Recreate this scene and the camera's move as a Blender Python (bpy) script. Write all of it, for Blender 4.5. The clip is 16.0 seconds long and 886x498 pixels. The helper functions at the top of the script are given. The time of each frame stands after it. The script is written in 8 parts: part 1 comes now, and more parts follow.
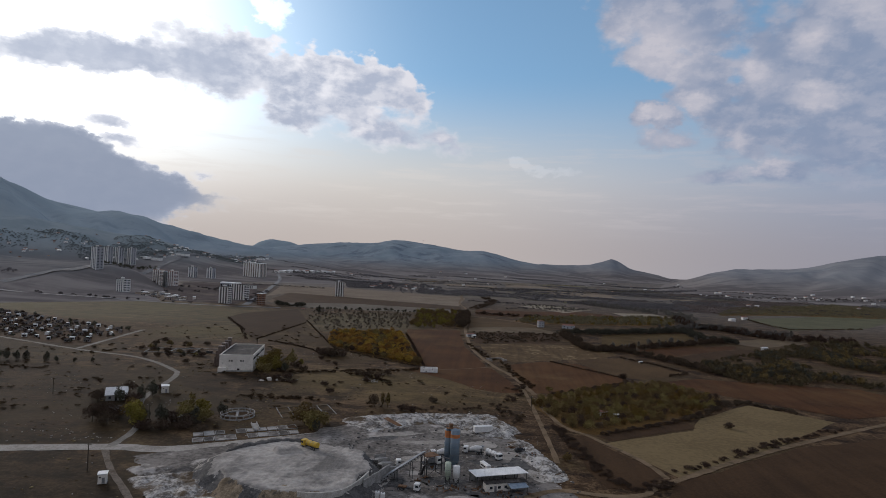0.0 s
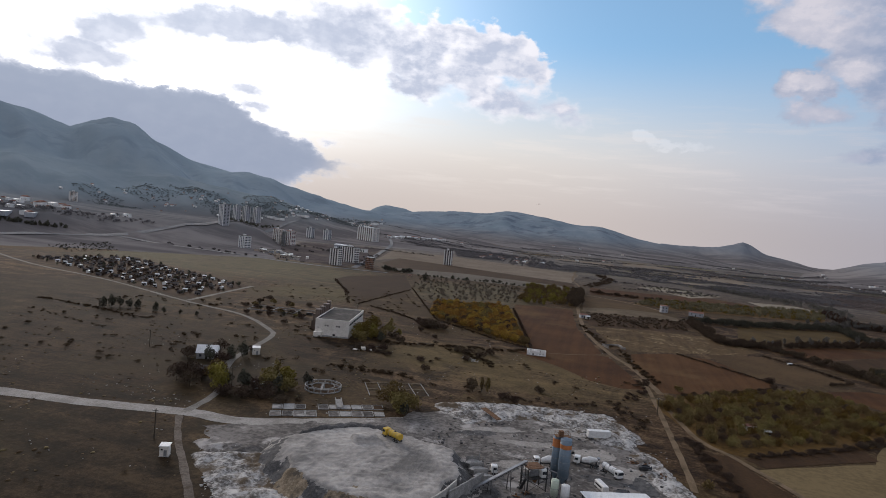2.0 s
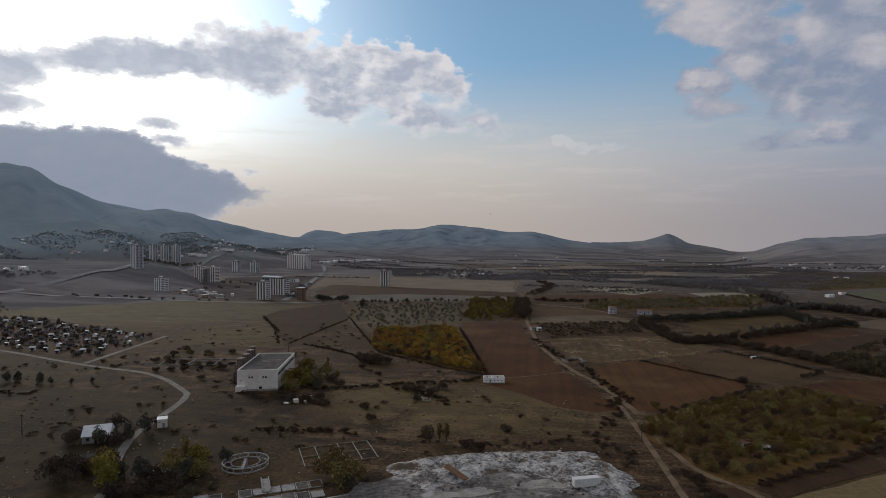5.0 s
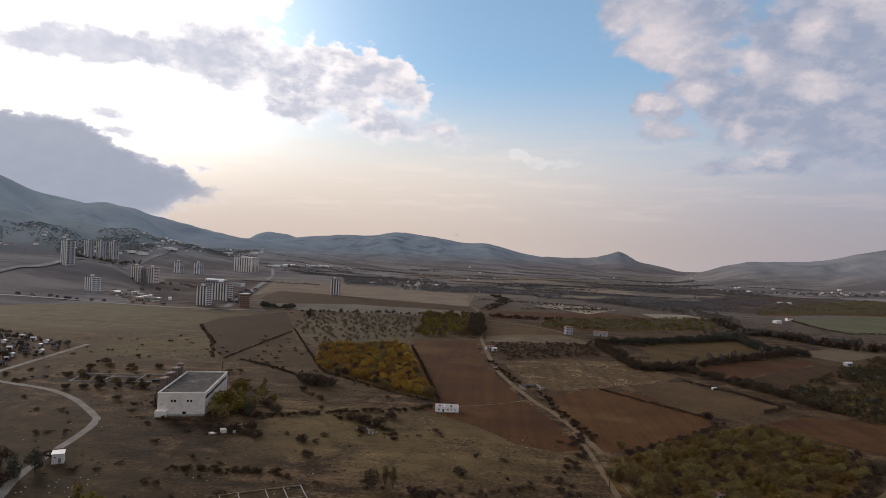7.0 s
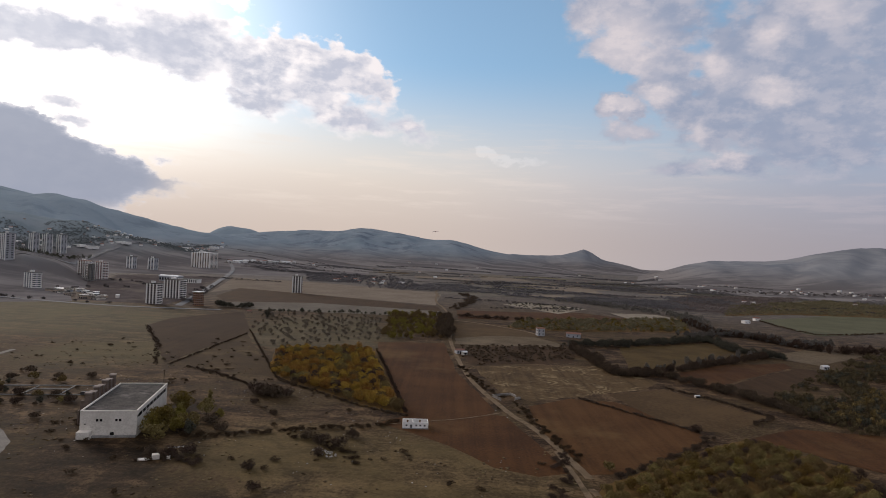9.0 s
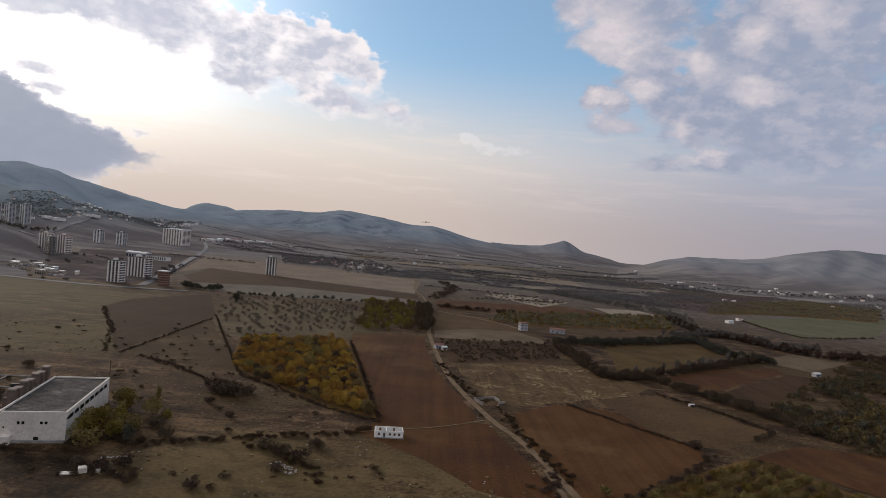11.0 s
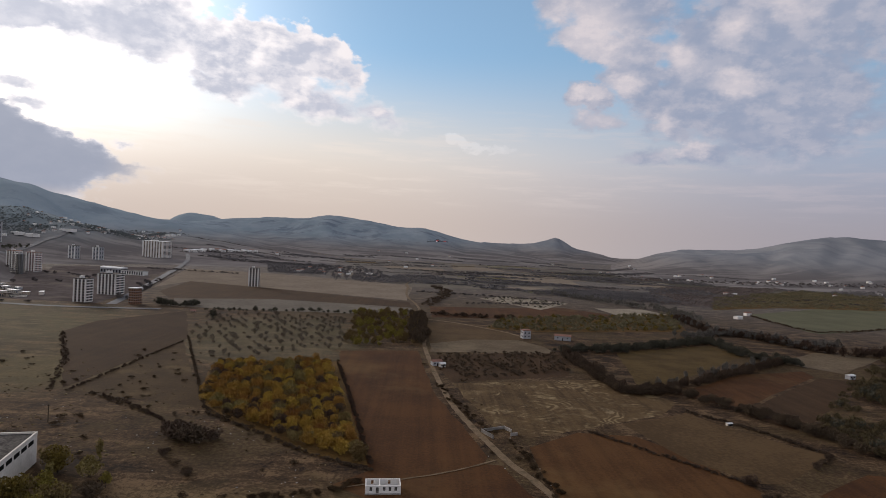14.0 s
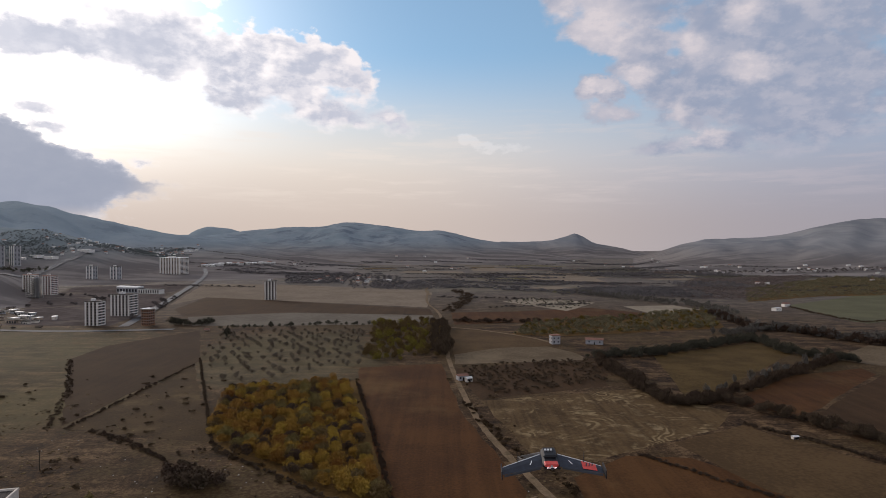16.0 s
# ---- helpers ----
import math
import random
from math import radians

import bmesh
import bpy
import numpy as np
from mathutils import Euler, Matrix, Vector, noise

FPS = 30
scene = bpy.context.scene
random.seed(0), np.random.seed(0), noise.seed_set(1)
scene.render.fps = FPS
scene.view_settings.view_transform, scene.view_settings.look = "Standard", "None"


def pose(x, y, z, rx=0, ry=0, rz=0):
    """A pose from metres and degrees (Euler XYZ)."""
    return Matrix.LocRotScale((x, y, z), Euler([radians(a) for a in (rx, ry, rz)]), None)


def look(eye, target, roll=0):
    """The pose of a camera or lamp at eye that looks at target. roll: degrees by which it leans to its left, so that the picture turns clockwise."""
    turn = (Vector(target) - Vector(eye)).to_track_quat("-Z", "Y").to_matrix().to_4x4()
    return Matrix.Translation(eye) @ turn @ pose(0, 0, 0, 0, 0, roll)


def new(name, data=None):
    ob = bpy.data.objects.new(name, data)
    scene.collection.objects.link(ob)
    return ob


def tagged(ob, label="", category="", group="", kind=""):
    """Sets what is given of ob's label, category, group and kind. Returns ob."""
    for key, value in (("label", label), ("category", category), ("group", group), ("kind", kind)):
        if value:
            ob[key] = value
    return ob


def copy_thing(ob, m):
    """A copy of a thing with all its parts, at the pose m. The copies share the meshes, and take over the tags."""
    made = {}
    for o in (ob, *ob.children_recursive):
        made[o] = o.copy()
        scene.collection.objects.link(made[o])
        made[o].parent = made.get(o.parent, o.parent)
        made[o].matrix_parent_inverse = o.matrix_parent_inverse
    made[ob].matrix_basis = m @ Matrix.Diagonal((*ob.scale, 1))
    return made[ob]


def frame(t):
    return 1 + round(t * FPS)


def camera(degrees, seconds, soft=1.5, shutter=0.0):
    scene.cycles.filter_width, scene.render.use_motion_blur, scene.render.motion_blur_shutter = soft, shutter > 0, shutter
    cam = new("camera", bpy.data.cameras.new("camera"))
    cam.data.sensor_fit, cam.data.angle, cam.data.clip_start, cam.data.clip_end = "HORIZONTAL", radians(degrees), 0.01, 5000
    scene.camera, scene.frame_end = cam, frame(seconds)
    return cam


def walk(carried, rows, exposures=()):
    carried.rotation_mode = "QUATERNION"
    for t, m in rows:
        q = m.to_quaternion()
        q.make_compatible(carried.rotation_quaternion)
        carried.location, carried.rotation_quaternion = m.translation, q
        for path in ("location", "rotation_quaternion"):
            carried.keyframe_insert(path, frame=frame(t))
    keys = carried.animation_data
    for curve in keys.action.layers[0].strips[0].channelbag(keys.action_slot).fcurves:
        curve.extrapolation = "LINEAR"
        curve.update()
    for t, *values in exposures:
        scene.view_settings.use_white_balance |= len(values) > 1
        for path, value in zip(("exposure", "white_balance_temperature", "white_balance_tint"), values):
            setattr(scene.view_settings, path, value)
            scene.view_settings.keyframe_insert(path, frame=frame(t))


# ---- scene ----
cam = camera(73.88, 16.0, soft=0.4)
PATH = [
    (0, (31.04, -0.41, 81.37), (22.98, 99.25, 83.14), 2.47),
    (0.5, (30.12, 11.43, 80.96), (18.18, 110.61, 76.40), 3.66),
    (1, (28.82, 22.81, 80.34), (11.50, 121.08, 73.84), 4.77),
    (1.5, (27.23, 32.81, 79.77), (5.81, 130.28, 73.32), 5.36),
    (2, (25.85, 41.66, 79.14), (-0.43, 138.05, 74.80), 5.28),
    (2.5, (24.68, 49.71, 78.42), (-6.66, 144.67, 78.08), 4.89),
    (3, (23.19, 57.45, 77.94), (-10.58, 151.50, 81.75), 3.58),
    (3.5, (21.44, 64.24, 77.65), (-9.02, 159.19, 85.21), 1.92),
    (4, (19.30, 70.12, 77.75), (-3.38, 167.04, 87.25), 0.44),
    (4.2, (18.44, 72.48, 77.95), (-1.92, 170.12, 85.22), -0.17),
    (6.3, (11.04, 100.55, 85.51), (0.44, 199.90, 81.53), 1.74),
    (6.5, (10.77, 103.20, 85.37), (0.89, 202.66, 82.49), 2.00),
    (7, (10.03, 109.85, 84.89), (2.03, 209.53, 85.32), 2.35),
    (7.5, (8.87, 117.00, 85.01), (2.72, 216.80, 86.05), 2.81),
    (8, (7.79, 124.81, 85.18), (2.90, 224.69, 86.08), 2.81),
    (8.5, (6.76, 132.98, 85.30), (3.19, 232.91, 86.09), 2.63),
    (9, (5.84, 140.96, 85.70), (3.62, 240.93, 85.80), 2.84),
    (9.5, (5.09, 148.60, 86.38), (4.30, 248.60, 85.32), 3.20),
    (12, (2.39, 187.58, 87.94), (4.11, 287.55, 85.83), 5.62),
    (12.5, (2.04, 194.93, 88.57), (3.77, 294.90, 86.62), 5.54),
    (13, (1.68, 202.26, 88.86), (3.54, 302.23, 87.03), 5.12),
    (13.5, (1.23, 210.30, 89.06), (3.40, 310.26, 87.17), 4.35),
    (14, (0.95, 218.70, 89.25), (3.98, 318.64, 87.47), 2.95),
    (14.5, (0.87, 227.05, 89.29), (5.64, 326.92, 87.66), 1.35),
    (15, (0.87, 234.61, 89.70), (6.89, 334.42, 88.09), 0.05),
    (15.5, (0.69, 241.20, 90.78), (5.56, 341.07, 89.27), -0.23),
    (16, (0.35, 247.26, 91.82), (0.33, 347.25, 90.21), 0.09),
]
walk(cam, [(t, look(eye, target, roll)) for t, eye, target, roll in PATH],
     exposures=[(0.0, -0.38, 5720, 13), (0.5, -0.3, 5800, 14), (1.5, -0.05, 5780, 14), (2.5, -0.25, 5780, 13), (3.5, -0.7, 5760, 11), (4.2, -0.8, 5760, 11),
                (6.3, 0.04, 6150, 15), (7.0, -0.07, 6180, 16), (8.0, -0.12, 6180, 16), (16.0, -0.11, 6150, 16)])

# ---------------------------------------------------------------- sky and sun
SUN_AZ, SUN_EL = -45.0, 17.0          # degrees, clockwise from +y


def node(tree, kind, links=(), **values):
    n = tree.nodes.new(kind)
    for key, value in values.items():
        setattr(n, key, value)
    for slot, value in links:
        if isinstance(value, bpy.types.NodeSocket):
            tree.links.new(value, n.inputs[slot])
        else:
            n.inputs[slot].default_value = value
    return n


def math_node(tree, op, a, b=0.0, c=0.0, clamp=False):
    return node(tree, "ShaderNodeMath", ((0, a), (1, b), (2, c)), operation=op, use_clamp=clamp).outputs[0]


def smooth(tree, x, lo, hi, a=0.0, b=1.0):
    return node(tree, "ShaderNodeMapRange", (("Value", x), ("From Min", lo), ("From Max", hi), ("To Min", a), ("To Max", b)),
                interpolation_type="SMOOTHSTEP").outputs[0]


def mix_rgb(tree, f, a, b, blend="MIX"):
    n = node(tree, "ShaderNodeMix", ((0, f),), data_type="RGBA", blend_type=blend)
    for slot, value in ((6, a), (7, b)):
        if isinstance(value, bpy.types.NodeSocket):
            tree.links.new(value, n.inputs[slot])
        else:
            n.inputs[slot].default_value = (*value, 1.0)
    return n.outputs[2]


def build_sky():
    world = bpy.data.worlds.new("evening_sky")
    scene.world = world
    world.use_nodes = True
    tr = world.node_tree
    tr.nodes.clear()
    way = node(tr, "ShaderNodeTexCoord").outputs["Generated"]
    sep = node(tr, "ShaderNodeSeparateXYZ", ((0, way),))
    az = math_node(tr, "MULTIPLY", math_node(tr, "ARCTAN2", sep.outputs[0], sep.outputs[1]), 57.2958)
    el = math_node(tr, "MULTIPLY", math_node(tr, "ARCSINE", sep.outputs[2]), 57.2958)
    plane = node(tr, "ShaderNodeCombineXYZ", ((0, az), (1, el))).outputs[0]

    sky = node(tr, "ShaderNodeTexSky", sky_type="NISHITA", sun_disc=False, sun_elevation=radians(SUN_EL), sun_rotation=radians(SUN_AZ),
               altitude=900.0, air_density=1.0, dust_density=1.2, ozone_density=1.6)
    sky_col = mix_rgb(tr, 1.0, sky.outputs[0], (0.112, 0.148, 0.152), "MULTIPLY")

    # nearness to the sun, in degrees
    dx = math_node(tr, "MULTIPLY", math_node(tr, "SUBTRACT", az, SUN_AZ), 0.85)
    dy = math_node(tr, "SUBTRACT", el, SUN_EL)
    off = math_node(tr, "SQRT", math_node(tr, "ADD", math_node(tr, "MULTIPLY", dx, dx), math_node(tr, "MULTIPLY", dy, dy)))
    glow = math_node(tr, "POWER", smooth(tr, off, 0.0, 46.0, 1.0, 0.0), 2.8)
    glow = math_node(tr, "MULTIPLY", glow, smooth(tr, el, 0.0, 15.0, 0.06, 1.0))

    # haze towards the horizon, warm under the sun and pinkish grey away from it
    warm = smooth(tr, az, -14.0, 40.0, 1.0, 0.0)
    haze_low = mix_rgb(tr, warm, (0.39, 0.36, 0.37), (0.70, 0.585, 0.475))
    haze_high = mix_rgb(tr, warm, (0.40, 0.44, 0.51), (0.88, 0.79, 0.65))
    haze = mix_rgb(tr, smooth(tr, el, 0.5, 9.0), haze_low, haze_high)
    thick = smooth(tr, el, 5.5, 18.0, 1.0, 0.0)
    sky_col = mix_rgb(tr, smooth(tr, el, 14.0, 40.0, 0.46, 0.30), sky_col, (0.40, 0.56, 0.65))
    base = mix_rgb(tr, thick, sky_col, haze)
    base = mix_rgb(tr, 1.0, base, mix_rgb(tr, glow, (0.0, 0.0, 0.0), (1.95, 1.78, 1.50)), "ADD")

    # clouds: soft masses, their outline broken by two sizes of billows
    broad = node(tr, "ShaderNodeMapping", (("Vector", plane), ("Scale", (0.8, 1.25, 1.0)), ("Rotation", (0, 0, radians(8)))))
    swell = node(tr, "ShaderNodeTexNoise", (("Vector", broad.outputs[0]), ("Scale", 0.22), ("Detail", 5.0), ("Roughness", 0.55)))
    curl = node(tr, "ShaderNodeTexNoise", (("Vector", broad.outputs[0]), ("Scale", 0.9), ("Detail", 4.0), ("Roughness", 0.6)))
    push = node(tr, "ShaderNodeVectorMath", ((0, swell.outputs["Color"]), (1, (0.5, 0.5, 0.5))), operation="SUBTRACT").outputs[0]
    push = node(tr, "ShaderNodeVectorMath", ((0, push), (1, (3.6, 2.6, 0.0))), operation="MULTIPLY").outputs[0]
    nudge = node(tr, "ShaderNodeVectorMath", ((0, curl.outputs["Color"]), (1, (0.5, 0.5, 0.5))), operation="SUBTRACT").outputs[0]
    nudge = node(tr, "ShaderNodeVectorMath", ((0, nudge), (1, (1.9, 1.6, 0.0))), operation="MULTIPLY").outputs[0]
    drift = node(tr, "ShaderNodeVectorMath", ((0, plane), (1, push))).outputs[0]
    drift = node(tr, "ShaderNodeVectorMath", ((0, drift), (1, nudge))).outputs[0]

    def puffs(spot, rows, soft=0.25):
        """Greatest nearness to any of the blobs: azimuth, elevation, half width, half height, turn, weight."""
        found = None
        for a, e, half_a, half_e, turn, weight in rows:
            m = node(tr, "ShaderNodeMapping", (("Vector", spot), ("Location", (a, e, 0)), ("Rotation", (0, 0, radians(turn))), ("Scale", (half_a, half_e, 1.0))), vector_type="TEXTURE")
            d = node(tr, "ShaderNodeVectorMath", ((0, m.outputs[0]),), operation="LENGTH").outputs["Value"]
            blob = math_node(tr, "MULTIPLY_ADD", d, -weight, weight)
            found = blob if found is None else math_node(tr, "SMOOTH_MAX", found, blob, soft)
        return found

    def billow(spot, scale, detail, rough_):
        return node(tr, "ShaderNodeTexNoise", (("Vector", spot), ("Scale", scale), ("Detail", detail), ("Roughness", rough_))).outputs[0]

    bank = puffs(drift, [(-47.5, 10.9, 4.6, 1.2, 0, 1.0), (-45.5, 13.4, 3.2, 2.0, 20, 1.0), (-36.0, 15.6, 9.5, 1.7, 6, 1.1), (-25.5, 16.5, 6.5, 3.1, 0, 1.0), (-17.5, 15.1, 6.5, 3.4, -10, 1.0),
                         (-19.5, 12.7, 4.0, 1.4, -5, 0.9), (-11.5, 15.9, 6.0, 2.4, -12, 1.0), (-11.0, 12.4, 6.5, 2.0, -6, 0.7), (-5.2, 11.6, 3.2, 1.2, -25, 0.55), (-34.6, 10.1, 2.0, 0.7, 0, 0.55), (-34.0, 8.8, 1.8, 0.5, 0, 0.5), (-26.6, 6.6, 1.6, 0.45, -6, 0.45)])
    veil = puffs(drift, [(-31.0, 19.0, 4.2, 1.2, 0, 1.0), (-22.0, 21.6, 2.2, 1.3, -35, 1.0), (-28.6, 23.3, 1.0, 0.6, 0, 0.6),
                         (2.4, 9.5, 1.4, 0.8, -20, 0.9), (5.0, 9.0, 3.2, 0.5, -4, 0.45)])
    east = puffs(drift, [(16.0, 22.0, 6.8, 3.6, -8, 1.0), (16.0, 18.3, 5.0, 1.8, -14, 1.0), (19.0, 15.6, 3.4, 2.2, -25, 1.0), (22.5, 12.4, 3.6, 2.6, -20, 1.0), (26.5, 16.5, 6.0, 5.0, 0, 1.1),
                         (31.0, 13.0, 7.0, 5.5, 0, 1.1), (33.0, 20.0, 9.0, 5.0, 0, 1.0), (15.0, 14.0, 2.2, 1.25, 12, 1.0), (15.4, 11.9, 2.3, 0.9, 0, 0.5), (24.0, 8.6, 5.0, 0.8, 4, 0.5)])
    elsewhere = puffs(drift, [(70.0, 24.0, 34.0, 14.0, 10.0, 1.0), (-95.0, 22.0, 30.0, 12.0, 0.0, 1.0), (150.0, 30.0, 40.0, 16.0, 0.0, 1.0), (-150.0, 20.0, 25.0, 9.0, 0.0, 1.0), (10.0, 46.0, 30.0, 9.0, 15.0, 1.0)])
    gleam = puffs(drift, [(18.2, 14.9, 1.8, 1.0, 0, 1.0), (27.2, 14.6, 2.0, 0.9, -15, 1.0), (27.0, 19.0, 1.3, 1.3, 0, 0.8), (14.6, 19.5, 4.4, 3.0, -25, 1.0), (21.7, 11.0, 1.0, 1.0, 0, 0.8), (23.5, 9.0, 2.2, 0.5, 10, 0.6),
                          (15.0, 14.4, 1.8, 0.8, 10, 1.2), (30.5, 20.5, 2.4, 1.2, -20, 0.7), (22.2, 17.2, 2.2, 1.0, -30, 0.6), (15.4, 12.0, 2.2, 0.9, 0, 0.5)])
    # grey wedge lying over the mountain
    d_az, d_el = (node(tr, "ShaderNodeSeparateXYZ", ((0, drift),)).outputs[i] for i in (0, 1))
    rim = math_node(tr, "MINIMUM", 9.6, math_node(tr, "MULTIPLY_ADD", math_node(tr, "ADD", d_az, 33.3), -0.36, 8.0))
    wedge = math_node(tr, "MULTIPLY", math_node(tr, "SUBTRACT", rim, d_el), 0.62)
    wedge = math_node(tr, "MINIMUM", wedge, math_node(tr, "MULTIPLY", math_node(tr, "ADD", az, 110.0), 0.05))
    foot = math_node(tr, "MULTIPLY_ADD", math_node(tr, "ADD", d_az, 33.0), 0.46, 0.4)
    wedge = math_node(tr, "MINIMUM", wedge, math_node(tr, "MULTIPLY", math_node(tr, "SUBTRACT", d_el, foot), 0.28))
    total = math_node(tr, "SMOOTH_MAX", bank, math_node(tr, "MAXIMUM", east, elsewhere), 0.2)
    total = math_node(tr, "SMOOTH_MAX", total, math_node(tr, "MINIMUM", wedge, 2.6), 0.15)
    total = math_node(tr, "MAXIMUM", total, smooth(tr, el, 34.0, 60.0, -1.0, 0.55))      # unseen broken cover overhead, added to make the light less blue
    fluff = billow(broad.outputs[0], 0.52, 8.0, 0.50)
    body = math_node(tr, "MULTIPLY_ADD", math_node(tr, "SUBTRACT", fluff, 0.47), 2.3, math_node(tr, "MULTIPLY", total, 1.9))
    eastern = smooth(tr, az, 4.0, 11.0)
    body = math_node(tr, "MULTIPLY_ADD", eastern, 0.22, body)
    under = math_node(tr, "MULTIPLY", smooth(tr, el, 11.5, 16.0, 1.0, 0.0), smooth(tr, az, -32.0, -24.0))       # ragged melting underside of the bank
    under = math_node(tr, "MULTIPLY", under, smooth(tr, az, 0.0, 5.0, 1.0, 0.0))
    cover = smooth(tr, body, math_node(tr, "MULTIPLY_ADD", eastern, -0.12, -0.05), math_node(tr, "MULTIPLY_ADD", under, 0.75, math_node(tr, "MULTIPLY_ADD", eastern, 0.45, 0.34)))
    # thin edges and small knots let the sun through, thick bellies stay grey
    shifted = node(tr, "ShaderNodeMapping", (("Vector", broad.outputs[0]), ("Location", (0.55, -0.60, 0.0))))
    relief = math_node(tr, "SUBTRACT", fluff, billow(shifted.outputs[0], 0.52, 7.0, 0.50))
    knots = smooth(tr, relief, -0.10, 0.20)
    thin = smooth(tr, body, 0.12, 0.95, 1.0, 0.0)
    patches = smooth(tr, billow(broad.outputs[0], 0.42, 6.0, 0.62), 0.44, 0.62)
    torn = smooth(tr, az, -30.0, -15.0, 0.25, 1.0)
    shine = math_node(tr, "MULTIPLY_ADD", math_node(tr, "MULTIPLY", knots, torn), 0.62, math_node(tr, "MULTIPLY_ADD", thin, 0.68, math_node(tr, "MULTIPLY", math_node(tr, "MULTIPLY", patches, torn), 0.36)))
    lit_east = math_node(tr, "MULTIPLY_ADD", smooth(tr, gleam, -0.6, 0.8), 0.74, math_node(tr, "MULTIPLY_ADD", knots, 0.14, math_node(tr, "MULTIPLY", patches, 0.26)))
    shine = math_node(tr, "ADD", math_node(tr, "MULTIPLY", shine, smooth(tr, az, 4.0, 11.0, 1.0, 0.0)), math_node(tr, "MULTIPLY", lit_east, eastern), clamp=True)
    shine = math_node(tr, "MULTIPLY", shine, smooth(tr, wedge, -0.25, 0.45, 1.0, 0.10))
    dark = mix_rgb(tr, smooth(tr, az, 0.0, 12.0), (0.605, 0.62, 0.665), (0.345, 0.39, 0.475))
    dark = mix_rgb(tr, smooth(tr, wedge, -0.4, 0.6), dark, (0.36, 0.395, 0.46))
    bright = mix_rgb(tr, smooth(tr, off, 5.0, 52.0), (1.45, 1.36, 1.22), (0.76, 0.69, 0.66))
    cloud = mix_rgb(tr, shine, dark, bright)
    low = math_node(tr, "MAXIMUM", smooth(tr, el, 3.0, 9.0), math_node(tr, "MULTIPLY", smooth(tr, az, -29.0, -22.0, 1.0, 0.0), smooth(tr, el, 0.5, 3.0)))
    full = mix_rgb(tr, math_node(tr, "MULTIPLY", math_node(tr, "MULTIPLY", cover, 0.96), low), base, cloud)
    # thin bright wisps
    wisp = math_node(tr, "MULTIPLY_ADD", math_node(tr, "SUBTRACT", fluff, 0.47), 2.3, math_node(tr, "MULTIPLY", veil, 1.9))
    wisp = math_node(tr, "MULTIPLY", smooth(tr, wisp, -0.05, 0.6), smooth(tr, cover, 0.0, 0.7, 1.0, 0.0))
    full = mix_rgb(tr, math_node(tr, "MULTIPLY", wisp, smooth(tr, el, 9.0, 18.0, 0.16, 1.0)), full, mix_rgb(tr, 1.0, full, (0.55, 0.48, 0.42), "ADD"))
    # faint warm streaks over the low haze
    comb = node(tr, "ShaderNodeMapping", (("Vector", plane), ("Scale", (0.10, 0.85, 1.0)), ("Rotation", (0, 0, radians(-2)))))
    streak = smooth(tr, billow(comb.outputs[0], 1.0, 6.0, 0.6), 0.48, 0.66)
    streak = math_node(tr, "MULTIPLY", streak, math_node(tr, "MULTIPLY", smooth(tr, el, 2.0, 5.0), smooth(tr, el, 9.0, 14.0, 1.0, 0.0)))
    streak = math_node(tr, "MULTIPLY", streak, math_node(tr, "MULTIPLY", smooth(tr, math_node(tr, "ABSOLUTE", az), 40.0, 70.0, 0.30, 0.0), smooth(tr, cover, 0.0, 1.0, 1.0, 0.0)))
    full = mix_rgb(tr, streak, full, mix_rgb(tr, warm, (0.60, 0.53, 0.53), (1.0, 0.88, 0.72)))
    # warm thin cloud added over the unseen rest of the sky, to warm the light
    rest = math_node(tr, "MAXIMUM", smooth(tr, math_node(tr, "ABSOLUTE", az), 50.0, 95.0), smooth(tr, el, 30.0, 62.0))
    full = mix_rgb(tr, rest, full, mix_rgb(tr, 0.6, full, (0.565, 0.525, 0.490)))
    out = node(tr, "ShaderNodeBackground", (("Color", full), ("Strength", 1.0)))
    node(tr, "ShaderNodeOutputWorld", (("Surface", out.outputs[0]),))


build_sky()
sun_data = bpy.data.lights.new("sun", "SUN")
sun_data.energy, sun_data.angle, sun_data.color = 1.75, radians(18), (1.0, 0.82, 0.62)
sun = new("sun", sun_data)
_a, _e = radians(SUN_AZ), radians(SUN_EL)
sun.matrix_world = look((0, 0, 300), (-math.sin(_a) * math.cos(_e) * 100, -math.cos(_a) * math.cos(_e) * 100, 300 - math.sin(_e) * 100))

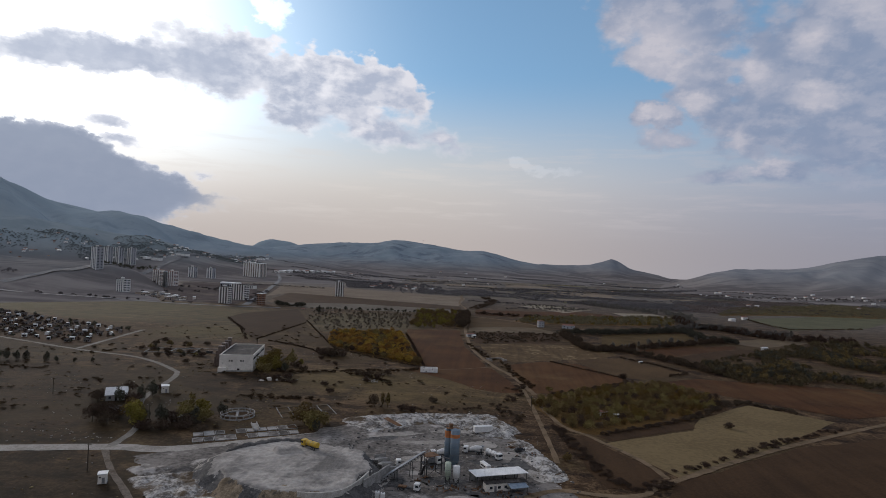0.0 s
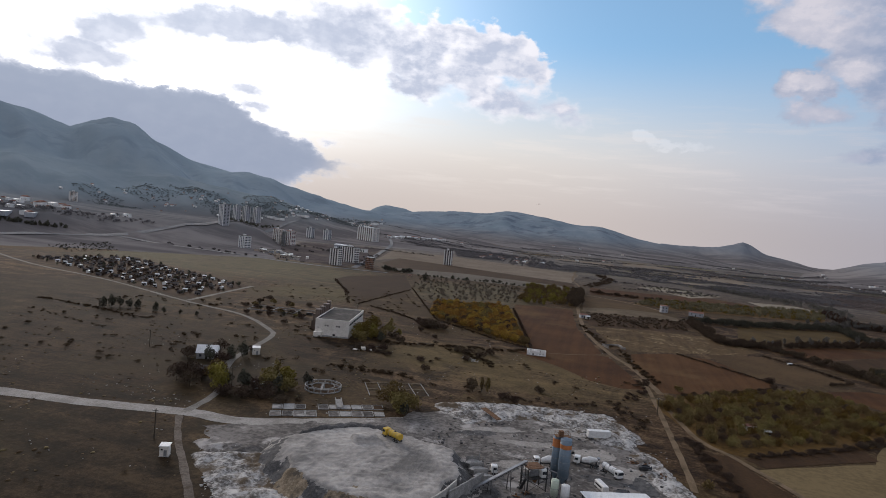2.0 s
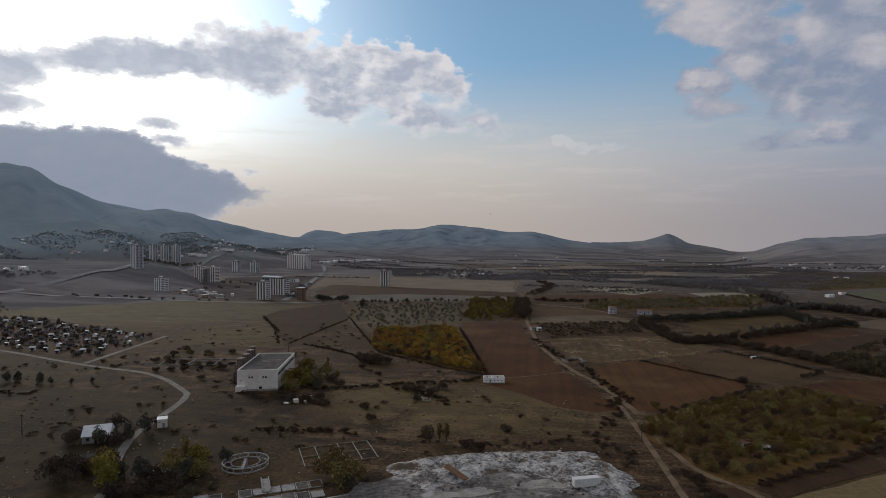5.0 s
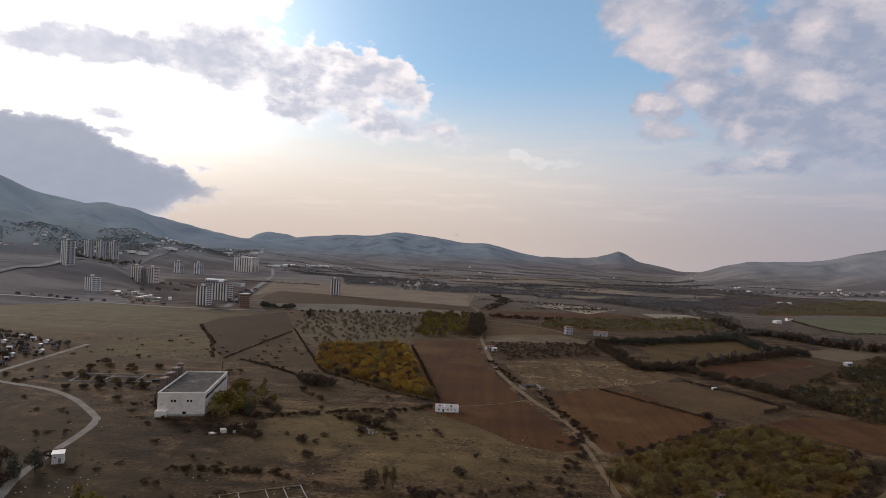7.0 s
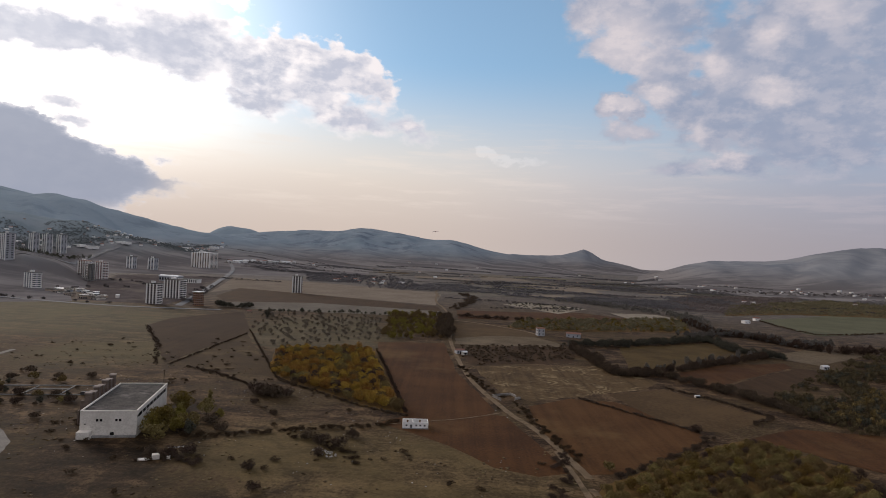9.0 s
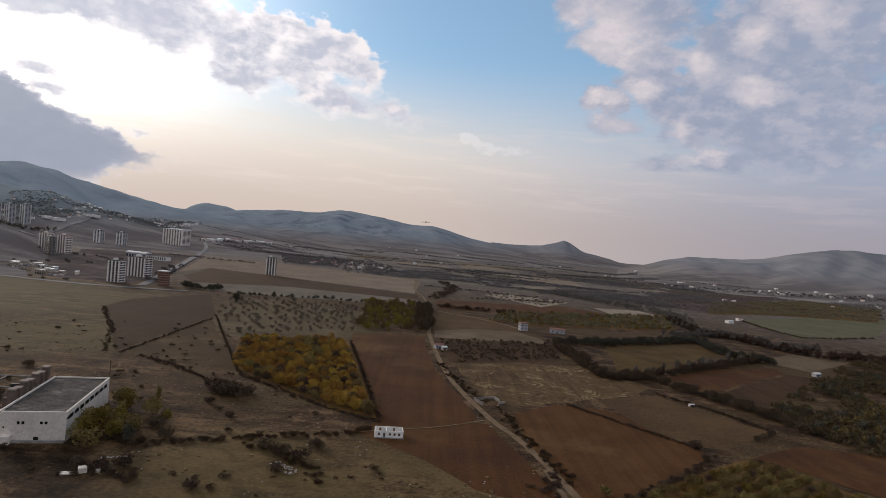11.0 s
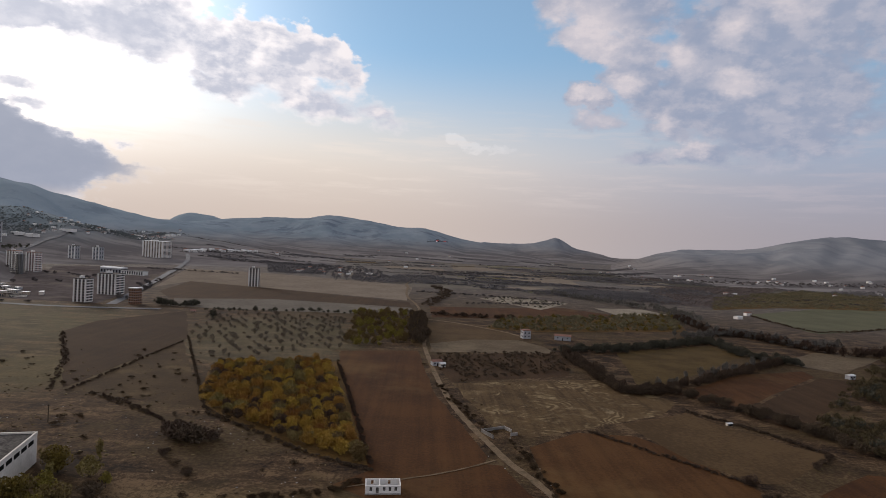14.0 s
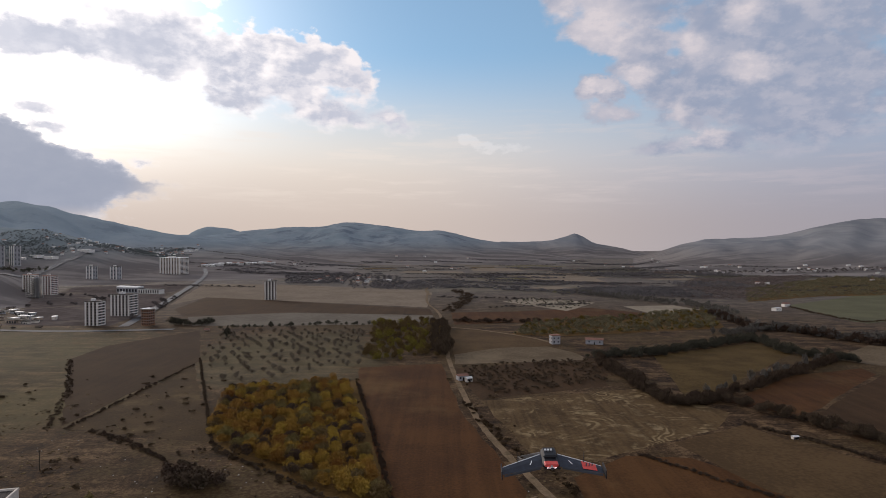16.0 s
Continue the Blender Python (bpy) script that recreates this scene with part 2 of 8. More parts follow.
# ---------------------------------------------------------------- materials
def material(name, a, b, scale=1.0, rough=0.85, metal=0.0, bump=0.0, bump_scale=None, fine=None, third=None, third_scale=0.05, third_at=(0.55, 0.75),
             furrow=0.0, furrow_turn=0.0, furrow_gap=1.2, vary=0.0, coords="world", island=0.0, spec=0.35):
    """Two colours mixed by broad noise and again by fine grain; a third colour in patches; optional furrows, relief and tint from object to object."""
    m = bpy.data.materials.new(name)
    m.use_nodes = True
    tr = m.node_tree
    bsdf = tr.nodes["Principled BSDF"]
    if coords == "world":
        place = node(tr, "ShaderNodeNewGeometry").outputs["Position"]
    else:
        place = node(tr, "ShaderNodeTexCoord").outputs["Object"]
    broad = node(tr, "ShaderNodeTexNoise", (("Vector", place), ("Scale", scale), ("Detail", 5.0), ("Roughness", 0.6)))
    grain = node(tr, "ShaderNodeTexNoise", (("Vector", place), ("Scale", fine or scale * 9.0), ("Detail", 4.0), ("Roughness", 0.65)))
    f = math_node(tr, "ADD", math_node(tr, "MULTIPLY", broad.outputs[0], 0.5), math_node(tr, "MULTIPLY", grain.outputs[0], 0.5))
    col = mix_rgb(tr, smooth(tr, f, 0.40, 0.60), a, b)
    if third:
        spots = node(tr, "ShaderNodeTexNoise", (("Vector", place), ("Scale", third_scale), ("Detail", 7.0), ("Roughness", 0.68)))
        col = mix_rgb(tr, smooth(tr, spots.outputs[0], *third_at), col, third)
    height = grain.outputs[0]
    if furrow:
        turned = node(tr, "ShaderNodeMapping", (("Vector", place), ("Rotation", (0, 0, radians(furrow_turn))), ("Scale", (1.0 / furrow_gap, 0.035 / furrow_gap, 1.0))))
        streak = node(tr, "ShaderNodeTexNoise", (("Vector", turned.outputs[0]), ("Scale", 1.0), ("Detail", 6.0), ("Roughness", 0.7)))
        band = smooth(tr, streak.outputs[0], 0.38, 0.66)
        col = mix_rgb(tr, math_node(tr, "MULTIPLY", band, furrow), col, tuple(c * 1.9 for c in b))
        dark = smooth(tr, streak.outputs[0], 0.50, 0.30)
        col = mix_rgb(tr, math_node(tr, "MULTIPLY", dark, furrow), col, tuple(c * 0.55 for c in a))
        height = math_node(tr, "ADD", height, math_node(tr, "MULTIPLY", streak.outputs[0], furrow))
    if vary:
        rnd = node(tr, "ShaderNodeObjectInfo").outputs["Random"]
        hsv = node(tr, "ShaderNodeHueSaturation", (("Hue", math_node(tr, "MULTIPLY_ADD", rnd, 0.05 * vary, 0.5 - 0.025 * vary)),
                                                 ("Value", math_node(tr, "MULTIPLY_ADD", rnd, 0.7 * vary, 1.0 - 0.35 * vary)), ("Color", col)))
        col = hsv.outputs[0]
    if island:
        rnd = node(tr, "ShaderNodeNewGeometry").outputs["Random Per Island"]
        hsv = node(tr, "ShaderNodeHueSaturation", (("Hue", math_node(tr, "MULTIPLY_ADD", rnd, 0.04 * island, 0.5 - 0.02 * island)),
                                                 ("Value", math_node(tr, "MULTIPLY_ADD", rnd, 1.0 * island, 1.0 - 0.5 * island)), ("Color", col)))
        col = hsv.outputs[0]
    tr.links.new(col, bsdf.inputs["Base Color"])
    bsdf.inputs["Metallic"].default_value = metal
    bsdf.inputs["Specular IOR Level"].default_value = spec
    tr.links.new(math_node(tr, "MULTIPLY_ADD", grain.outputs[0], 0.2, rough - 0.1, clamp=True), bsdf.inputs["Roughness"])
    if bump:
        if bump_scale:
            height = node(tr, "ShaderNodeTexNoise", (("Vector", place), ("Scale", bump_scale), ("Detail", 5.0))).outputs[0]
        bm = node(tr, "ShaderNodeBump", (("Height", height), ("Strength", min(1.0, bump)), ("Distance", bump)))
        tr.links.new(bm.outputs[0], bsdf.inputs["Normal"])
    return m


M = {}
M["grass"] = material("dry_grass", (0.030, 0.0195, 0.0115), (0.102, 0.067, 0.036), 0.035, 0.95, bump=0.5, fine=0.35, third=(0.088, 0.064, 0.031), third_scale=0.025, third_at=(0.46, 0.62), spec=0.1)
M["fallow"] = material("brown_fallow_grass", (0.062, 0.037, 0.0160), (0.096, 0.059, 0.026), 0.03, 0.95, bump=0.4, fine=0.5, spec=0.1)
M["grass_pale"] = material("pale_dry_grass", (0.079, 0.058, 0.030), (0.127, 0.093, 0.054), 0.03, 0.95, bump=0.4, fine=0.5, spec=0.1)
M["fallow_plot"] = material("brown_weedy_fallow", (0.038, 0.0225, 0.0098), (0.068, 0.0425, 0.0185), 0.05, 0.95, bump=0.4, fine=0.7, third=(0.098, 0.066, 0.030), third_scale=0.03, third_at=(0.52, 0.68), spec=0.1)
M["grass_dark"] = material("dark_grass", (0.054, 0.033, 0.010), (0.090, 0.058, 0.019), 0.05, 0.95, bump=0.4, fine=0.6, spec=0.1)
M["grass_green"] = material("winter_wheat", (0.084, 0.082, 0.046), (0.116, 0.109, 0.062), 0.02, 0.95, bump=0.3, fine=0.4, spec=0.1)
M["soil"] = material("brown_ploughed_soil", (0.044, 0.0185, 0.007), (0.078, 0.034, 0.011), 0.03, 0.95, bump=0.35, fine=0.8, third=(0.104, 0.058, 0.0215), third_scale=0.011, third_at=(0.50, 0.72), furrow=0.17, furrow_turn=12, furrow_gap=6.0, spec=0.1)
M["soil_dark"] = material("dark_ploughed_soil", (0.036, 0.0200, 0.0092), (0.058, 0.0320, 0.0145), 0.03, 0.95, bump=0.35, fine=0.8, furrow=0.17, furrow_turn=-50, furrow_gap=5.0, spec=0.1)
M["soil_plot"] = material("old_ploughed_soil", (0.026, 0.0135, 0.0056), (0.043, 0.0232, 0.0098), 0.03, 0.95, bump=0.35, fine=0.8, third=(0.055, 0.033, 0.0145), third_scale=0.013, third_at=(0.50, 0.72), furrow=0.15, furrow_turn=-30, furrow_gap=5.0, spec=0.1)
M["soil_red"] = material("reddish_ploughed_soil", (0.055, 0.0235, 0.0075), (0.086, 0.040, 0.013), 0.03, 0.95, bump=0.35, fine=0.8, third=(0.112, 0.062, 0.0225), third_scale=0.013, third_at=(0.50, 0.72), furrow=0.17, furrow_turn=-40, furrow_gap=6.0, spec=0.1)
M["stubble"] = material("trampled_stubble", (0.056, 0.034, 0.0150), (0.096, 0.061, 0.027), 0.06, 0.95, bump=0.5, fine=0.5, third=(0.210, 0.155, 0.088), third_scale=0.10, third_at=(0.56, 0.68), furrow=0.2, furrow_turn=25, furrow_gap=3.0, spec=0.1)
M["tan"] = material("tan_fallow", (0.125, 0.090, 0.043), (0.175, 0.127, 0.062), 0.02, 0.95, bump=0.3, fine=0.4, spec=0.1)
M["lane_brown"] = material("rutted_brown_earth", (0.095, 0.076, 0.060), (0.165, 0.138, 0.112), 0.15, 0.95, bump=0.4, fine=1.2, third=(0.070, 0.052, 0.036), third_scale=0.2, third_at=(0.5, 0.66), spec=0.1)
M["tan_dull"] = material("dull_tan_fallow", (0.088, 0.063, 0.037), (0.142, 0.106, 0.066), 0.03, 0.95, bump=0.3, fine=0.5, third=(0.172, 0.130, 0.080), third_scale=0.02, third_at=(0.5, 0.68), spec=0.1)
M["straw"] = material("pale_straw_field", (0.205, 0.172, 0.128), (0.290, 0.248, 0.188), 0.02, 0.97, fine=0.3, spec=0.05)
M["road_dirt"] = material("pale_gravel_road", (0.225, 0.205, 0.182), (0.365, 0.338, 0.305), 0.15, 0.95, bump=0.1, fine=1.5, third=(0.145, 0.118, 0.079), third_scale=0.12, third_at=(0.58, 0.75), spec=0.1)
M["lane_grey"] = material("worn_grey_lane", (0.150, 0.138, 0.120), (0.236, 0.216, 0.190), 0.15, 0.95, bump=0.1, fine=1.5, third=(0.098, 0.080, 0.054), third_scale=0.12, third_at=(0.56, 0.74), spec=0.1)
M["track"] = material("earth_track", (0.132, 0.093, 0.054), (0.199, 0.141, 0.087), 0.1, 0.95, bump=0.1, fine=1.2, third=(0.072, 0.054, 0.029), third_scale=0.15, third_at=(0.5, 0.7), spec=0.1)
M["asphalt"] = material("grey_asphalt", (0.105, 0.106, 0.111), (0.150, 0.150, 0.154), 0.05, 0.9, bump=0.02, fine=0.6)
M["pad"] = material("grey_crushed_stone", (0.078, 0.070, 0.063), (0.214, 0.193, 0.174), 0.06, 0.95, bump=0.5, fine=0.5, third=(0.410, 0.380, 0.350), third_scale=0.07, third_at=(0.54, 0.66), spec=0.1)
M["sand"] = material("pale_stone_dust", (0.226, 0.208, 0.188), (0.390, 0.362, 0.328), 0.05, 0.95, bump=0.4, fine=0.5, third=(0.122, 0.114, 0.106), third_scale=0.032, third_at=(0.47, 0.63), furrow=0.22, furrow_turn=-35, furrow_gap=7.0, spec=0.1)
M["rubble"] = material("white_quarry_rubble", (0.120, 0.106, 0.092), (0.560, 0.535, 0.500), 0.16, 0.95, bump=0.9, fine=0.8, third=(0.12, 0.090, 0.060), third_scale=0.06, third_at=(0.50, 0.60), spec=0.1)
# blue-grey and pale: haze painted into the hills' base colour
M["hill"] = material("haze_tinted_hillside", (0.196, 0.242, 0.276), (0.262, 0.302, 0.332), 0.0035, 0.98, bump=2.0, bump_scale=0.006, fine=0.012, third=(0.150, 0.182, 0.218), third_scale=0.007, third_at=(0.50, 0.64), spec=0.0)
M["brick_old"] = material("weathered_dark_brick", (0.115, 0.086, 0.070), (0.190, 0.148, 0.122), 0.4, 0.95, fine=4.0, bump=0.01, spec=0.2)
M["tree_yellow"] = material("yellow_autumn_leaves", (0.214, 0.121, 0.023), (0.352, 0.205, 0.040), 0.3, 0.9, fine=2.5, vary=0.8, island=0.4, spec=0.15)
M["tree_olive"] = material("olive_leaves", (0.128, 0.094, 0.034), (0.200, 0.148, 0.056), 0.3, 0.9, fine=2.5, vary=0.6, island=0.3, spec=0.15)
M["tree_dark"] = material("dark_evergreen_leaves", (0.055, 0.053, 0.039), (0.093, 0.088, 0.062), 0.3, 0.9, fine=2.5, vary=0.5, island=0.3, spec=0.15)
M["tree_bare"] = material("bare_brown_twigs", (0.058, 0.041, 0.029), (0.098, 0.068, 0.047), 0.3, 0.95, fine=2.5, vary=0.5, island=0.3, spec=0.1)
M["tree_grey"] = material("grey_bare_poplar_twigs", (0.108, 0.098, 0.086), (0.160, 0.148, 0.130), 0.3, 0.95, fine=2.5, vary=0.4, island=0.4, spec=0.1)
M["tree_fruit"] = material("pale_leafless_fruit_twigs", (0.118, 0.097, 0.074), (0.178, 0.148, 0.114), 0.3, 0.95, fine=2.5, vary=0.4, island=0.3, spec=0.1)
M["wood_brown"] = material("olive_brown_woodland", (0.060, 0.046, 0.026), (0.104, 0.080, 0.044), 0.3, 0.95, fine=2.5, vary=0.3, island=0.4, spec=0.1)
M["bark"] = material("rough_bark", (0.045, 0.036, 0.026), (0.080, 0.064, 0.046), 1.5, 0.95, bump=0.05)
# far land: paler, greyer copies of grass, soil and straw, holding painted haze
M["grass_far"] = material("haze_paled_grass", (0.142, 0.125, 0.103), (0.190, 0.168, 0.138), 0.02, 0.98, fine=0.15, spec=0.0)
M["soil_far"] = material("haze_paled_soil", (0.086, 0.072, 0.067), (0.132, 0.112, 0.104), 0.012, 0.98, fine=0.08, third=(0.165, 0.140, 0.118), third_scale=0.014, third_at=(0.54, 0.66), spec=0.0)
M["tan_far"] = material("haze_paled_straw", (0.185, 0.151, 0.117), (0.239, 0.198, 0.154), 0.02, 0.98, fine=0.15, spec=0.0)
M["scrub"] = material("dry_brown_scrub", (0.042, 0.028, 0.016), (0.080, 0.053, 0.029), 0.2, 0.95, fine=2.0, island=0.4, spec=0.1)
# far foliage, lightened and greyed so the colour itself carries the haze
M["far_trees"] = material("haze_greyed_trees", (0.142, 0.134, 0.136), (0.204, 0.190, 0.188), 0.02, 0.95, fine=0.3, island=0.2, spec=0.0)
M["far_brown"] = material("haze_greyed_orchard", (0.146, 0.120, 0.110), (0.206, 0.170, 0.154), 0.02, 0.95, fine=0.3, island=0.25, spec=0.0)
M["far_olive"] = material("haze_paled_olive_orchard", (0.142, 0.126, 0.078), (0.204, 0.180, 0.110), 0.02, 0.95, fine=0.3, island=0.25, spec=0.0)
M["hill_trees"] = material("haze_greyed_hill_trees", (0.142, 0.158, 0.156), (0.200, 0.216, 0.210), 0.02, 0.95, fine=0.3, island=0.25, spec=0.0)
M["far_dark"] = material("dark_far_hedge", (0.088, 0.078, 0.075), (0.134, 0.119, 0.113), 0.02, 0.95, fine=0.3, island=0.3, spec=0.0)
M["tussock"] = material("dry_grass_tussock", (0.060, 0.040, 0.022), (0.150, 0.108, 0.056), 0.05, 0.95, fine=2.0, island=0.9, spec=0.1)
M["gravel_tan"] = material("tan_gravel", (0.150, 0.115, 0.075), (0.300, 0.238, 0.165), 0.4, 0.95, bump=0.3, fine=1.5, third=(0.085, 0.072, 0.058), third_scale=0.3, third_at=(0.52, 0.66), spec=0.1)
M["gravel_dark"] = material("dark_grey_gravel", (0.060, 0.058, 0.057), (0.125, 0.120, 0.116), 0.3, 0.95, bump=0.3, fine=1.5, third=(0.22, 0.20, 0.18), third_scale=0.25, third_at=(0.60, 0.74), spec=0.1)
M["stone"] = material("pale_loose_stone", (0.30, 0.28, 0.25), (0.46, 0.44, 0.41), 0.5, 0.9, fine=3.0, island=0.5)
M["plaster"] = material("weathered_white_plaster", (0.63, 0.58, 0.51), (0.77, 0.72, 0.65), 0.14, 0.9, bump=0.01, fine=1.5, third=(0.36, 0.32, 0.27), third_scale=0.2, third_at=(0.56, 0.76), spec=0.2)
M["facade"] = material("white_block_facade", (0.72, 0.70, 0.67), (0.82, 0.80, 0.77), 0.05, 0.9, fine=0.6, spec=0.2)
M["facade_grey"] = material("grey_block_facade", (0.34, 0.35, 0.37), (0.42, 0.42, 0.44), 0.05, 0.9, fine=0.6, spec=0.2)
M["facade_beige"] = material("beige_block_facade", (0.36, 0.29, 0.24), (0.46, 0.38, 0.31), 0.05, 0.9, fine=0.6, spec=0.2)
M["facade_brown"] = material("shaded_brown_facade", (0.22, 0.185, 0.165), (0.30, 0.255, 0.225), 0.05, 0.9, fine=0.6, spec=0.2)
M["facade_pink"] = material("dull_pink_facade", (0.36, 0.23, 0.21), (0.44, 0.30, 0.27), 0.05, 0.9, fine=0.6, spec=0.2)
M["brick"] = material("bare_orange_brick", (0.26, 0.13, 0.075), (0.36, 0.19, 0.11), 0.4, 0.95, fine=4.0, bump=0.01, spec=0.2)
M["tile"] = material("red_roof_tiles", (0.190, 0.098, 0.074), (0.275, 0.148, 0.110), 0.3, 0.9, fine=3.0, bump=0.02, spec=0.2)
M["roof_flat"] = material("stained_flat_roof", (0.020, 0.018, 0.017), (0.078, 0.070, 0.064), 0.35, 0.95, fine=1.4, bump=0.02, third=(0.135, 0.122, 0.112), third_scale=0.16, third_at=(0.53, 0.64), spec=0.2)
M["roof_white"] = material("white_sheet_metal_roof", (0.60, 0.60, 0.59), (0.72, 0.72, 0.71), 0.3, 0.55, bump=0.01, fine=2.5, third=(0.40, 0.37, 0.33), third_scale=0.3, third_at=(0.62, 0.8), furrow=0.12, furrow_turn=20, furrow_gap=0.8)
M["concrete"] = material("grey_weathered_concrete", (0.22, 0.21, 0.20), (0.36, 0.35, 0.33), 0.4, 0.92, bump=0.02, fine=4.0, third=(0.13, 0.12, 0.11), third_scale=0.5, third_at=(0.58, 0.75), spec=0.2)
M["glass"] = material("dark_window_glass", (0.020, 0.024, 0.030), (0.040, 0.046, 0.054), 0.3, 0.18, spec=0.6)
# near-black for panels that paint the shade of openings; nothing is cut
M["opening_shade"] = material("painted_room_shade", (0.012, 0.011, 0.010), (0.022, 0.020, 0.018), 0.4, 0.95, spec=0.05)
M["silo_blue"] = material("faded_blue_grey_steel", (0.135, 0.185, 0.235), (0.185, 0.235, 0.285), 0.4, 0.55, bump=0.005, fine=3.0, third=(0.22, 0.21, 0.20), third_scale=0.5, third_at=(0.6, 0.75), coords="object")
M["orange"] = material("faded_orange_paint", (0.42, 0.15, 0.05), (0.52, 0.20, 0.07), 0.6, 0.6, fine=4.0, coords="object")
M["rust"] = material("rusty_steel", (0.12, 0.065, 0.035), (0.22, 0.12, 0.06), 1.2, 0.85, fine=8.0, bump=0.01, coords="object")
M["steel"] = material("dull_grey_steel", (0.20, 0.20, 0.205), (0.30, 0.30, 0.305), 0.8, 0.5, metal=0.6, fine=6.0, coords="object")
M["steel_dark"] = material("dark_greasy_steel", (0.030, 0.030, 0.032), (0.065, 0.062, 0.060), 0.8, 0.7, metal=0.3, fine=6.0, coords="object")
M["paint_white"] = material("dusty_white_paint", (0.60, 0.59, 0.57), (0.74, 0.73, 0.71), 0.8, 0.45, fine=5.0, third=(0.42, 0.40, 0.37), third_scale=0.7, third_at=(0.6, 0.8), coords="object")
M["paint_green"] = material("pale_green_paint", (0.36, 0.42, 0.32), (0.48, 0.53, 0.43), 0.7, 0.6, fine=5.0, coords="object")
M["paint_yellow"] = material("worn_yellow_paint", (0.50, 0.32, 0.03), (0.62, 0.42, 0.05), 0.7, 0.5, fine=5.0, coords="object")
M["paint_blue"] = material("faded_blue_sheet", (0.16, 0.21, 0.27), (0.26, 0.31, 0.36), 0.6, 0.6, fine=5.0, coords="object")
M["tyre"] = material("black_rubber", (0.018, 0.018, 0.018), (0.032, 0.031, 0.030), 2.0, 0.85, fine=9.0, coords="object")
M["foam_black"] = material("black_taped_foam", (0.010, 0.011, 0.014), (0.020, 0.022, 0.028), 3.0, 0.6, fine=30.0, bump=0.002, coords="object")
M["foam_blue"] = material("dark_blue_film", (0.013, 0.016, 0.027), (0.024, 0.029, 0.046), 3.0, 0.55, fine=30.0, coords="object")
M["foam_red"] = material("bright_red_film", (0.50, 0.045, 0.040), (0.62, 0.075, 0.060), 3.0, 0.4, fine=30.0, coords="object")
M["tape_white"] = material("white_tape", (0.62, 0.63, 0.65), (0.74, 0.75, 0.76), 3.0, 0.5, fine=30.0, coords="object")


def lamp_material(name, colour, strength):
    m = bpy.data.materials.new(name)
    m.use_nodes = True
    b = m.node_tree.nodes["Principled BSDF"]
    b.inputs["Base Color"].default_value = (*colour, 1)
    b.inputs["Emission Color"].default_value = (*colour, 1)
    b.inputs["Emission Strength"].default_value = strength
    return m


M["tail_light"] = lamp_material("lit_tail_light", (1.0, 0.78, 0.76), 3.0)
M["tree_rust"] = material("rusty_yellow_leaves", (0.100, 0.066, 0.016), (0.170, 0.112, 0.028), 0.3, 0.9, fine=2.5, vary=0.5, island=0.35, spec=0.15)
M["tree_gold"] = material("yellow_green_leaves", (0.125, 0.098, 0.020), (0.215, 0.165, 0.034), 0.3, 0.9, fine=2.5, vary=0.5, island=0.35, spec=0.15)
M["leaf_litter"] = material("yellow_brown_leaf_litter", (0.077, 0.044, 0.014), (0.135, 0.078, 0.022), 0.08, 0.95, fine=0.8, spec=0.1)


